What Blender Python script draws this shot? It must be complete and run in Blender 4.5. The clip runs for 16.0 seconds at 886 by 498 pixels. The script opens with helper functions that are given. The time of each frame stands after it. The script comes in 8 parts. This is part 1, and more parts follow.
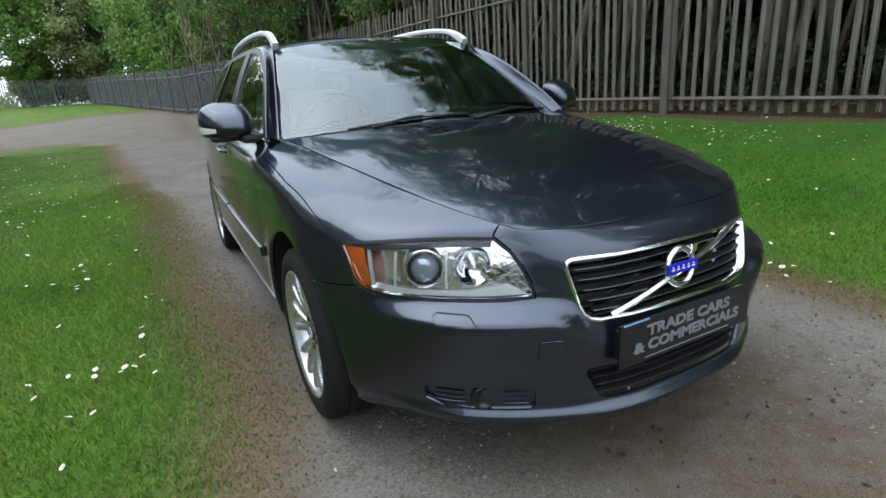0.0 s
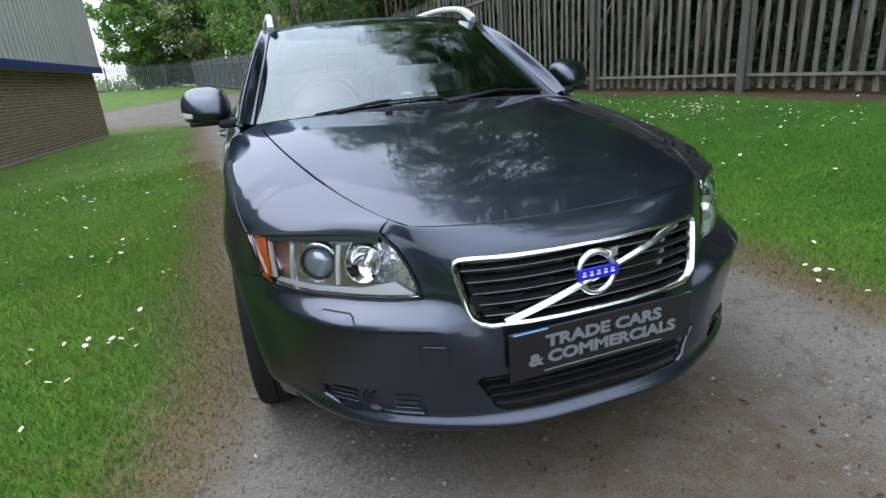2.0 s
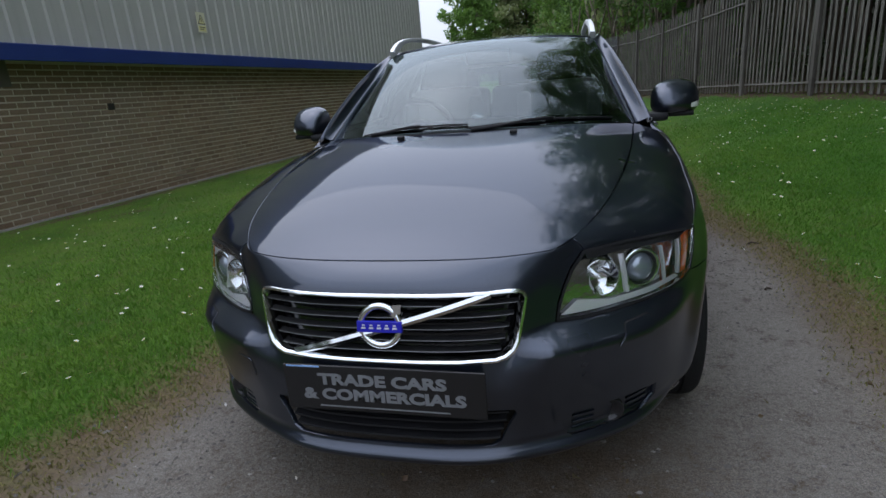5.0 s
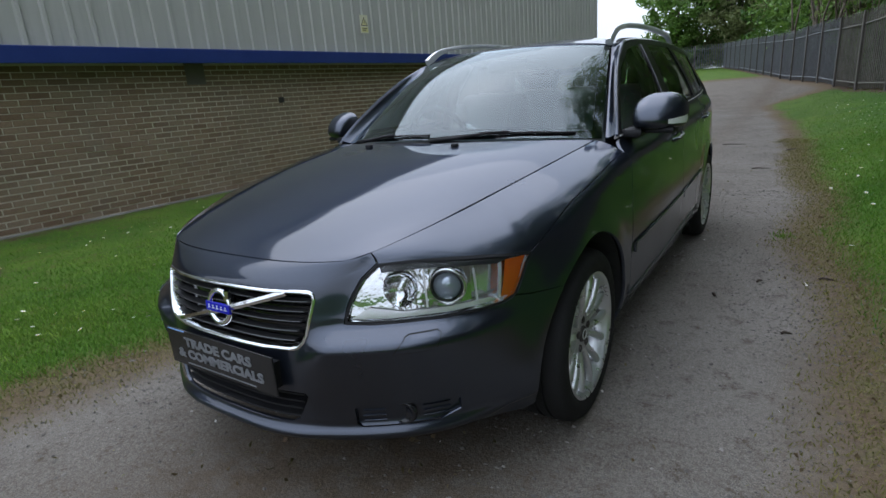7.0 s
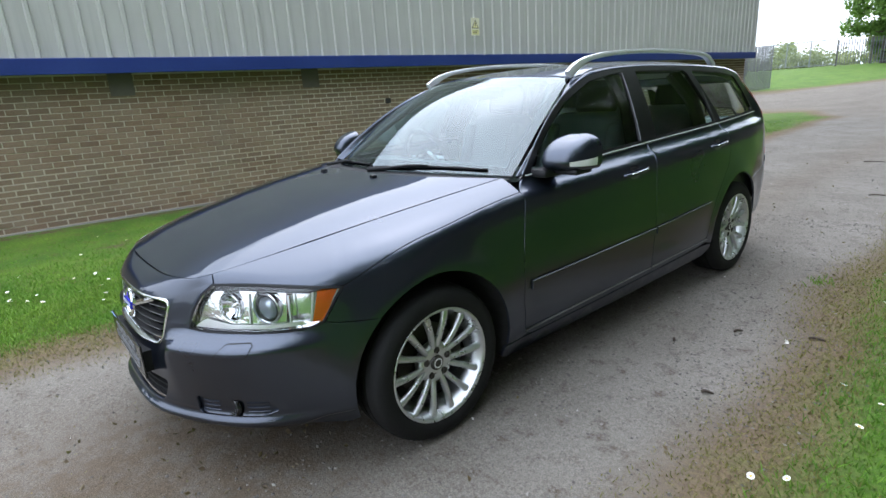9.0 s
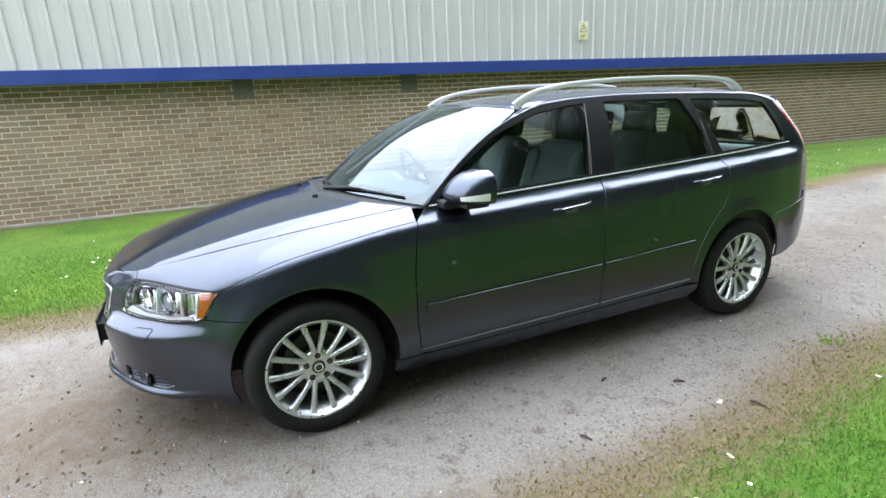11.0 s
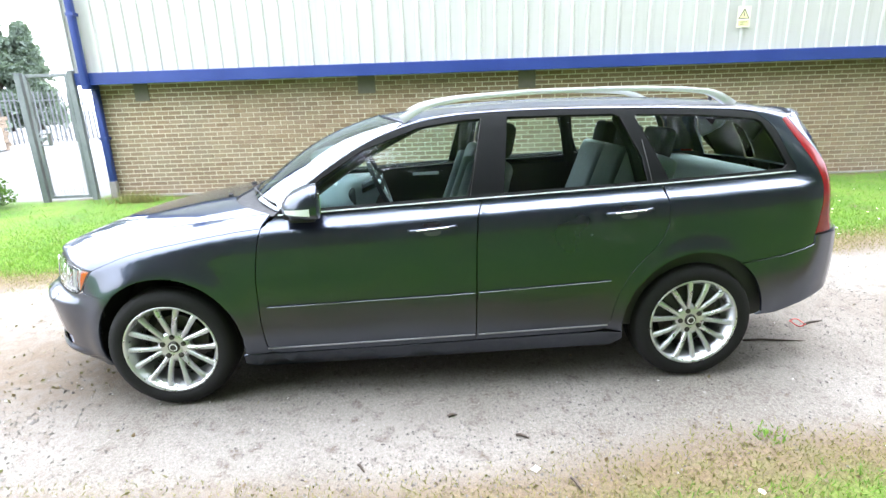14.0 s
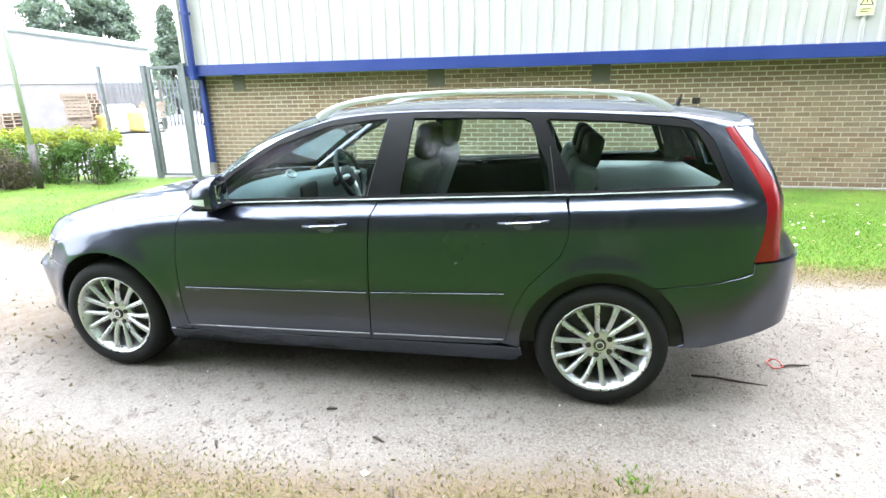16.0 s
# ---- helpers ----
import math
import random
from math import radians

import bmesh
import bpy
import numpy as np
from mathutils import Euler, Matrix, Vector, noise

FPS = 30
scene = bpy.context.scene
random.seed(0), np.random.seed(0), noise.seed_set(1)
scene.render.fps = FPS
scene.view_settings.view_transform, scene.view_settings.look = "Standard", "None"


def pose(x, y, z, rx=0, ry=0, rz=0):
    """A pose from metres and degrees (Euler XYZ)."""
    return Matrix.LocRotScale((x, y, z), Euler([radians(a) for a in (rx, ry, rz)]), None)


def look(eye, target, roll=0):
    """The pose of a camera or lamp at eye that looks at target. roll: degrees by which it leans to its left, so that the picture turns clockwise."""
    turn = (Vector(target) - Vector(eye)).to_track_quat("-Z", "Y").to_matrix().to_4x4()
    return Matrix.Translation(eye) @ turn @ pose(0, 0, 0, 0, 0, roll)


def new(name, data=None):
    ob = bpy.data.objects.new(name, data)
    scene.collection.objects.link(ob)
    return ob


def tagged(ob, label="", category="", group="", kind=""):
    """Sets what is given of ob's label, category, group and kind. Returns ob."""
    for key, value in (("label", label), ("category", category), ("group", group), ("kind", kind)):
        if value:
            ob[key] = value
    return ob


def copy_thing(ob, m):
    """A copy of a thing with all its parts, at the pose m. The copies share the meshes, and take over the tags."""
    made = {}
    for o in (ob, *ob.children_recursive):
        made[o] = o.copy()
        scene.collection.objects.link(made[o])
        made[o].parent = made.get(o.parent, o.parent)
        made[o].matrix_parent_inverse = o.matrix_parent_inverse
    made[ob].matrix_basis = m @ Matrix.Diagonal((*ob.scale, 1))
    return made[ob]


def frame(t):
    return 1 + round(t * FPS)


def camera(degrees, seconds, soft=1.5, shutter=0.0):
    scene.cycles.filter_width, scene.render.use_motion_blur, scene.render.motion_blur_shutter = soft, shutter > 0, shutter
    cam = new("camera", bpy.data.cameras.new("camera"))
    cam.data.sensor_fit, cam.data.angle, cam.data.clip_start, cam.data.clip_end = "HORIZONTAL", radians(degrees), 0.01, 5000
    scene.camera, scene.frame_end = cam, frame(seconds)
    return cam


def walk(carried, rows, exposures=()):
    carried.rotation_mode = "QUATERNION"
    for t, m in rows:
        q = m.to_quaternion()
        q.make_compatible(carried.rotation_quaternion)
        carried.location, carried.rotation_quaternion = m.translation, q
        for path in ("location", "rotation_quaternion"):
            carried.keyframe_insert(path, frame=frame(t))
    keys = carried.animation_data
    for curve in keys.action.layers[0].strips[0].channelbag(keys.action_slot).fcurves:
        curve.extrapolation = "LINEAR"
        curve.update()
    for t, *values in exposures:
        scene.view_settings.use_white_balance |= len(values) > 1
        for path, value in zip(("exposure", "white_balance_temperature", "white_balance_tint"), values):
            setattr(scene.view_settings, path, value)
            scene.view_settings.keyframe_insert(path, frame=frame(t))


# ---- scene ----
import mathutils

# ---- camera ----
cam = camera(79.5, 16.0)
PATH = [
    (0, (-1.199, -3.082, 1.117), (-0.323, -1.382, 0.533), -3.8),
    (0.5, (-1.13, -3.123, 1.116), (-0.275, -1.414, 0.528), -4.15),
    (1, (-1.027, -3.154, 1.103), (-0.219, -1.426, 0.503), -4.39),
    (1.5, (-0.87, -3.17, 1.092), (-0.137, -1.415, 0.475), -4.64),
    (2, (-0.722, -3.199, 1.098), (-0.14, -1.394, 0.466), -4.66),
    (2.5, (-0.494, -3.291, 1.112), (-0.099, -1.431, 0.491), -4.59),
    (3, (-0.313, -3.331, 1.104), (-0.064, -1.442, 0.493), -4.41),
    (3.5, (-0.121, -3.307, 1.121), (-0.011, -1.402, 0.518), -4.24),
    (3.7, (-0.062, -3.309, 1.134), (-0.034, -1.400, 0.535), -4.02),
    (5.8, (0.884, -3.226, 1.156), (0.143, -1.455, 0.597), -5.01),
    (6, (0.993, -3.209, 1.164), (0.192, -1.465, 0.605), -4.9),
    (6.5, (1.235, -3.161, 1.178), (0.268, -1.5, 0.624), -4.67),
    (7, (1.422, -3.027, 1.172), (0.339, -1.441, 0.616), -4.43),
    (7.5, (1.612, -2.916, 1.185), (0.421, -1.408, 0.63), -4.24),
    (8, (1.872, -2.801, 1.231), (0.581, -1.378, 0.678), -4.14),
    (8.5, (2.111, -2.662, 1.259), (0.716, -1.339, 0.709), -3.95),
    (9, (2.299, -2.466, 1.298), (0.817, -1.24, 0.748), -3.76),
    (9.5, (2.513, -2.28, 1.34), (0.955, -1.156, 0.789), -3.56),
    (9.7, (2.611, -2.213, 1.37), (1.016, -1.138, 0.822), -3.28),
    (11.8, (3.126, -1.246, 1.415), (1.298, -0.639, 0.875), -2.67),
    (12, (3.157, -1.14, 1.41), (1.315, -0.58, 0.869), -2.59),
    (12.5, (3.221, -0.884, 1.443), (1.351, -0.429, 0.9), -2.53),
    (13, (3.302, -0.589, 1.453), (1.41, -0.241, 0.91), -2.35),
    (13.5, (3.347, -0.333, 1.458), (1.432, -0.132, 0.915), -2.07),
    (14, (3.33, -0.062, 1.469), (1.408, 0.02, 0.921), -1.98),
    (14.5, (3.331, 0.224, 1.468), (1.409, 0.193, 0.919), -1.8),
    (15, (3.343, 0.519, 1.484), (1.424, 0.383, 0.931), -1.63),
    (15.5, (3.284, 0.781, 1.474), (1.38, 0.534, 0.914), -1.37),
    (16, (3.238, 1.034, 1.484), (1.355, 0.668, 0.919), -1.1),
]
walk(cam, [(t, look(eye, target, roll)) for t, eye, target, roll in PATH],
     [(0, 0.25, 6350, 11), (1.5, 0.40, 6250, 13), (3.5, -0.10, 6100, 16), (6, -0.58, 6200, 17), (7, -0.25, 6150, 15), (8.5, 0.53, 6200, 14), (9.5, 1.02, 6250, 15), (12, 2.02, 6400, 16), (13, 2.38, 6400, 17), (16, 2.53, 6450, 16)])


# ---- world and light: bright overcast ----
SUN_AZ, SUN_EL = -47.0, 62.0
world = bpy.data.worlds.new("overcast")
scene.world = world
world.use_nodes = True
wn = world.node_tree.nodes
sky = wn.new("ShaderNodeTexSky")
sky.sky_type = "NISHITA"
sky.sun_disc = False
sky.sun_elevation, sky.sun_rotation = radians(SUN_EL), radians(SUN_AZ)
sky.dust_density, sky.ozone_density, sky.air_density = 4.0, 1.0, 1.0
grey = wn.new("ShaderNodeHueSaturation")
grey.inputs["Saturation"].default_value = 0.22
world.node_tree.links.new(sky.outputs[0], grey.inputs["Color"])
cloud = wn.new("ShaderNodeMix")
cloud.data_type = "RGBA"
cloud.inputs[0].default_value = 0.75
# cloud cover: twice as bright overhead than at the horizon
updown = wn.new("ShaderNodeSeparateXYZ")
world.node_tree.links.new(wn.new("ShaderNodeTexCoord").outputs["Generated"], updown.inputs[0])
cover = wn.new("ShaderNodeValToRGB")
cover.color_ramp.elements[0].color = (0.52, 0.575, 0.615, 1)
cover.color_ramp.elements[1].color = (1.15, 1.30, 1.46, 1)
low_cloud = cover.color_ramp.elements.new(0.45)
low_cloud.color = (0.80, 0.90, 1.00, 1)
world.node_tree.links.new(updown.outputs[2], cover.inputs[0])
gain = wn.new("ShaderNodeMix")
gain.data_type, gain.blend_type = "RGBA", "MULTIPLY"
gain.inputs[0].default_value = 1.0
gain.inputs[7].default_value = (16, 16, 16, 1)
world.node_tree.links.new(cover.outputs[0], gain.inputs[6])
world.node_tree.links.new(gain.outputs[2], cloud.inputs[7])
world.node_tree.links.new(grey.outputs[0], cloud.inputs[6])
world.node_tree.links.new(cloud.outputs[2], wn["Background"].inputs["Color"])
wn["Background"].inputs["Strength"].default_value = 0.15

sun = new("sun", bpy.data.lights.new("sun", "SUN"))
sun.data.energy, sun.data.angle, sun.data.color = 0.5, radians(65), (1.0, 0.97, 0.92)
az = radians(SUN_AZ)
sun.matrix_world = look((0, 0, 20), (-math.sin(az) * math.cos(radians(SUN_EL)) * 10, -math.cos(az) * math.cos(radians(SUN_EL)) * 10, 20 - math.sin(radians(SUN_EL)) * 10))


# ---- material helpers ----
def material(name, color=(0.5, 0.5, 0.5), rough=0.6, metal=0.0):
    m = bpy.data.materials.new(name)
    m.use_nodes = True
    b = m.node_tree.nodes["Principled BSDF"]
    b.inputs["Base Color"].default_value = (*color, 1)
    b.inputs["Roughness"].default_value = rough
    b.inputs["Metallic"].default_value = metal
    return m


def node(m, kind, **inputs):
    n = m.node_tree.nodes.new(kind)
    for key, value in inputs.items():
        n.inputs[key.replace("_", " ")].default_value = value
    return n


def wire(m, a, b):
    m.node_tree.links.new(a, b)


def bsdf(m):
    return m.node_tree.nodes["Principled BSDF"]


def noise_of(m, scale, detail=4.0, rough=0.55, world_space=True, stretch=None):
    n = node(m, "ShaderNodeTexNoise", Scale=scale, Detail=detail, Roughness=rough)
    src = node(m, "ShaderNodeNewGeometry").outputs["Position"] if world_space else node(m, "ShaderNodeTexCoord").outputs["Object"]
    if stretch:
        mp = node(m, "ShaderNodeMapping")
        mp.inputs["Scale"].default_value = stretch
        wire(m, src, mp.inputs["Vector"])
        src = mp.outputs[0]
    wire(m, src, n.inputs["Vector"])
    return n


def ramp(m, src, *stops):
    r = m.node_tree.nodes.new("ShaderNodeValToRGB")
    e = r.color_ramp.elements
    while len(e) < len(stops):
        e.new(0.5)
    for el, (p, c) in zip(e, stops):
        el.position = p
        el.color = (*c, 1) if len(c) == 3 else c
    wire(m, src, r.inputs[0])
    return r.outputs[0]


def mix(m, fac, a, b, mode="MIX"):
    n = m.node_tree.nodes.new("ShaderNodeMix")
    n.data_type, n.blend_type = "RGBA", mode
    for sock, v in ((n.inputs[0], fac), (n.inputs[6], a), (n.inputs[7], b)):
        if isinstance(v, (int, float)):
            sock.default_value = v
        elif isinstance(v, tuple):
            sock.default_value = (*v, 1)
        else:
            wire(m, v, sock)
    return n.outputs[2]


def calc(m, op, a, b=0.0):
    n = m.node_tree.nodes.new("ShaderNodeMath")
    n.operation = op
    for sock, v in zip(n.inputs, (a, b)):
        if isinstance(v, (int, float)):
            sock.default_value = v
        else:
            wire(m, v, sock)
    return n.outputs[0]


def bump(m, height, strength=0.3, dist=0.01):
    n = node(m, "ShaderNodeBump", Strength=strength, Distance=dist)
    wire(m, height, n.inputs["Height"])
    wire(m, n.outputs[0], bsdf(m).inputs["Normal"])


def mottled(name, dark, light, scale=6.0, rough=0.7, metal=0.0, fine=80.0, bumpy=0.2, dist=0.004, world_space=True, stretch=None):
    """Two colours mixed by coarse and fine noise, with a fine relief."""
    m = material(name, light, rough, metal)
    a, b = noise_of(m, scale, 5, 0.6, world_space, stretch), noise_of(m, fine, 3, 0.6, world_space, stretch)
    f = calc(m, "ADD", calc(m, "MULTIPLY", a.outputs[0], 0.65), calc(m, "MULTIPLY", b.outputs[0], 0.35))
    wire(m, ramp(m, f, (0.35, dark), (0.65, light)), bsdf(m).inputs["Base Color"])
    wire(m, ramp(m, a.outputs[0], (0.3, (rough * 0.85,) * 3), (0.7, (min(1, rough * 1.12),) * 3)), bsdf(m).inputs["Roughness"])
    if bumpy:
        bump(m, b.outputs[0], bumpy, dist)
    return m


# ---- mesh helpers ----
def put(name, mesh, mat, parent=None, label="", smooth=True):
    ob = new(name, mesh)
    if mat and not mesh.materials:
        mesh.materials.append(mat)
    if smooth:
        mesh.shade_smooth()
    if parent:
        ob.parent = parent
    if label:
        ob["label"] = label
    return ob


def part(name, bm, mat, parent=None, label="", smooth=False, sharp=None):
    mesh = bpy.data.meshes.new(name)
    bmesh.ops.recalc_face_normals(bm, faces=bm.faces)
    bm.to_mesh(mesh)
    bm.free()
    if sharp:
        mesh.shade_smooth()
        mesh.set_sharp_from_angle(angle=radians(sharp))
    return put(name, mesh, mat, parent, label, smooth and not sharp)


def raw(name, verts, faces, mat, parent=None, label="", smooth=False, sharp=None):
    mesh = bpy.data.meshes.new(name)
    mesh.from_pydata([tuple(v) for v in verts], [], faces)
    mesh.update()
    if sharp:
        mesh.shade_smooth()
        mesh.set_sharp_from_angle(angle=radians(sharp))
    return put(name, mesh, mat, parent, label, smooth and not sharp)


def box(bm, x0, x1, y0, y1, z0, z1, bevel=0.0, seg=2):
    """A box, its edges rounded."""
    r = bmesh.ops.create_cube(bm, size=1, matrix=Matrix.Translation(((x0 + x1) / 2, (y0 + y1) / 2, (z0 + z1) / 2)) @ Matrix.Diagonal((x1 - x0, y1 - y0, z1 - z0, 1)))
    if bevel:
        edges = list({e for v in r["verts"] for e in v.link_edges})
        bmesh.ops.bevel(bm, geom=edges, offset=bevel, segments=seg, profile=0.5, affect="EDGES")
    return bm


def cyl(bm, p, q, r, r2=None, n=16, caps=True):
    p, q = Vector(p), Vector(q)
    d = q - p
    m = Matrix.Translation((p + q) / 2) @ d.to_track_quat("Z", "Y").to_matrix().to_4x4()
    bmesh.ops.create_cone(bm, cap_ends=caps, segments=n, radius1=r, radius2=r if r2 is None else r2, depth=d.length, matrix=m)
    return bm


def lathe(profile, n=48, axis="x"):
    """Turns a profile of (radius, height) round the axis."""
    vs, fs = [], []
    k = len(profile)
    for i in range(n):
        a = 2 * math.pi * i / n
        for r, h in profile:
            c, s = r * math.cos(a), r * math.sin(a)
            vs.append((h, c, s) if axis == "x" else (c, s, h))
    for i in range(n):
        j = (i + 1) % n
        for q in range(k - 1):
            fs.append((i * k + q, j * k + q, j * k + q + 1, i * k + q + 1))
    return vs, fs


def tube(points, radius, n=8):
    """A round bar along points; radius a number or one a point."""
    pts = [Vector(p) for p in points]
    vs, fs = [], []
    up = Vector((0, 0, 1))
    for i, p in enumerate(pts):
        d = (pts[min(i + 1, len(pts) - 1)] - pts[max(i - 1, 0)]).normalized()
        a = d.cross(up)
        a = a.normalized() if a.length > 1e-4 else Vector((1, 0, 0))
        b = d.cross(a).normalized()
        r = radius[i] if isinstance(radius, (list, tuple)) else radius
        for j in range(n):
            t = 2 * math.pi * j / n
            vs.append(p + a * (r * math.cos(t)) + b * (r * math.sin(t)))
    for i in range(len(pts) - 1):
        for j in range(n):
            k = (j + 1) % n
            fs.append((i * n + j, i * n + k, (i + 1) * n + k, (i + 1) * n + j))
    fs += [tuple(range(n))[::-1], tuple(range((len(pts) - 1) * n, len(pts) * n))]
    return vs, fs


def spline(keys):
    """A smooth function through (t, value...) keys; clamped at its ends."""
    ts = [k[0] for k in keys]
    vals = np.array([k[1:] for k in keys], float)
    n = len(ts)
    tan = np.zeros_like(vals)
    for i in range(n):
        if 0 < i < n - 1:
            a = (vals[i] - vals[i - 1]) / (ts[i] - ts[i - 1])
            b = (vals[i + 1] - vals[i]) / (ts[i + 1] - ts[i])
            w = (ts[i + 1] - ts[i]) / (ts[i + 1] - ts[i - 1])
            tan[i] = w * a + (1 - w) * b
        elif i == 0:
            tan[i] = (vals[1] - vals[0]) / (ts[1] - ts[0])
        else:
            tan[i] = (vals[-1] - vals[-2]) / (ts[-1] - ts[-2])

    def at(t):
        t = min(max(t, ts[0]), ts[-1])
        i = min(max(int(np.searchsorted(ts, t)) - 1, 0), n - 2)
        h = ts[i + 1] - ts[i]
        u = (t - ts[i]) / h
        v = ((2 * u ** 3 - 3 * u ** 2 + 1) * vals[i] + (u ** 3 - 2 * u ** 2 + u) * h * tan[i]
             + (3 * u ** 2 - 2 * u ** 3) * vals[i + 1] + (u ** 3 - u ** 2) * h * tan[i + 1])
        return float(v[0]) if len(v) == 1 else v
    return at


def empty(name, m=None):
    e = new(name)
    e.empty_display_size = 0.1
    if m is not None:
        e.matrix_world = m
    return e

# ---- ground ----
def smooth01(a, b, v):
    t = np.clip((v - a) / (b - a), 0, 1)
    return t * t * (3 - 2 * t)


def wiggle(x, y, k):
    return np.sin(x * 1.7 * k + 1.3) * np.cos(y * 1.1 * k + 0.4) * 0.5 + np.sin(x * 0.6 * k - y * 0.83 * k) * 0.5


def ground_z(x, y):
    """Height of the ground: level track, a bank up to the fence, verges slightly proud, the far field rising."""
    x, y = np.asarray(x, float), np.asarray(y, float)
    right = 1.66 - 0.045 * np.clip(y, 0, 40)
    bank = 0.152 * np.clip(x - right, 0, 4.2) * smooth01(0, 0.8, x - right)
    bank *= np.clip(0.86 + 0.038 * y, 0.7, 1.12) * (1 - 0.75 * smooth01(20, 45, y))
    verge = 0.045 * smooth01(-1.0, -1.45, x) * (1 - smooth01(-2.5, -5.0, x)) * (1 - smooth01(14, 18, y))
    drop = -0.05 * smooth01(-3.0, -5.6, x)
    rise = 0.04 * np.clip(y - 17, 0, 55) * smooth01(17, 24, y)
    rough = 0.012 * wiggle(x, y, 2.3) * smooth01(1.0, 2.0, np.abs(x)) + 0.004 * wiggle(x, y, 7.0)
    return bank + verge + drop + rise + rough


def track_mask(x, y):
    """1 on the gravel track and the turning place, 0 on grass."""
    x, y = np.asarray(x, float), np.asarray(y, float)
    left = -1.02 - 0.09 * np.clip(y - 1, 0, 13) + 0.10 * wiggle(x * 0.2, y, 1.6) + 0.06 * wiggle(y, x, 4.1) - 0.22 * smooth01(-1.0, -3.2, y)
    right = 1.62 - 0.045 * np.clip(y, 0, 40) - 0.06 * np.clip(y - 10, 0, 14) + 0.08 * wiggle(x * 0.2, y, 1.9) + 0.05 * wiggle(y, x, 4.7)
    lane = smooth01(-0.50, 0.26, x - left) * smooth01(-0.42, 0.26, right - x) * (1 - smooth01(24, 30, y))
    reach = 26 + 7 * smooth01(-9, -4, x) + 0.8 * wiggle(x, y, 0.6)
    start = np.interp(x, (-16, -3.9, -2.4, -1.0, 0.0, 0.8, 3.0), (22.6, 19.0, 16.6, 14.4, 16.0, 20.5, 22.0)) + 0.5 * wiggle(x, y, 0.9)
    fork = smooth01(-0.9, 0.9, y - start) * (1 - smooth01(0, 5, y - reach)) * smooth01(-16, -12, x) * (1 - smooth01(-0.5, 0.3, x - 2.95 + 0.185 * (y - 17.6)))
    return np.clip(np.maximum(lane, fork), 0, 1)


def yard_mask(x, y):
    return smooth01(-6.15, -6.35, np.asarray(x, float)) * smooth01(-5.6, -5.8, np.asarray(y, float))


def axis_steps(*runs):
    out = []
    for a, b, step in runs:
        out += list(np.arange(a, b - step * 0.3, step))
    return np.array(out + [runs[-1][1]])


gx = axis_steps((-600, -40, 70), (-40, -8, 2), (-8, -3, 0.2), (-3, 3, 0.06), (3, 8, 0.2), (8, 40, 2), (40, 600, 70))
gy = axis_steps((-600, -40, 70), (-40, -8, 2), (-8, -4, 0.2), (-4, 5, 0.06), (5, 20, 0.2), (20, 60, 1.0), (60, 600, 60))
GX, GY = np.meshgrid(gx, gy)
GZ = ground_z(GX, GY)
nx, ny = len(gx), len(gy)
idx = np.arange(nx * ny).reshape(ny, nx)
quads = np.stack([idx[:-1, :-1], idx[:-1, 1:], idx[1:, 1:], idx[1:, :-1]], -1).reshape(-1, 4)
gm = bpy.data.meshes.new("ground")
gm.from_pydata(np.stack([GX, GY, GZ], -1).reshape(-1, 3).tolist(), [], quads.tolist())
def dirt_mask(x, y):
    """Brown mossy soil in front of the parked car and along the worn edges."""
    spot = 1.3 * np.exp(-((x - 0.28) / 0.52) ** 2 - ((y + 1.98) / 0.5) ** 2) + 0.8 * np.exp(-((x - 0.3) / 0.8) ** 2 - ((y + 2.9) / 0.7) ** 2)
    far = 0.45 * np.exp(-((x - 0.1) / 0.35) ** 2) * smooth01(2.0, 3.0, y) + 0.4 * smooth01(13, 19, y)
    return np.clip(spot + far, 0, 1)


FENCE = spline([(-9.0, 6.35), (-3.0, 5.75), (2.3, 5.27), (5.05, 4.92), (12.0, 3.95), (17.6, 2.95), (25.0, 1.65), (42.0, -1.8), (58.0, -5.4), (62.0, -6.3)])


def bare_mask(x, y):
    """Brown leaf soil under the fence and a few worn places in the turf."""
    line = np.interp(y, np.arange(-12, 61.0), [FENCE(q) for q in np.arange(-12, 61.0)])
    worn = sum(k * np.exp(-((x - a) / r) ** 2 - ((y - b) / q) ** 2) for a, b, r, q, k in ((-1.95, 8.3, 0.35, 0.9, 0.9), (-3.6, 21.0, 0.8, 0.6, 0.7), (-2.6, 5.2, 0.3, 0.35, 0.5), (-4.2, -1.6, 0.35, 0.3, 0.6), (-5.0, 2.2, 0.4, 0.5, 0.5)))
    foot = 0.7 * np.exp(-((x + 5.95 - 0.05 * y) / 0.16) ** 2) * (y < 17)
    return np.clip(smooth01(-0.42, -0.05, x - line + 0.1 * wiggle(y, x, 3.0)) * (y < 61) * (y > -12) + worn + foot, 0, 1)


for key, values in (("track", track_mask(GX, GY)), ("yard", yard_mask(GX, GY)), ("dirt", dirt_mask(GX, GY)), ("bare", bare_mask(GX, GY))):
    at = gm.attributes.new(key, "FLOAT", "POINT")
    at.data.foreach_set("value", values.reshape(-1).astype(np.float32))

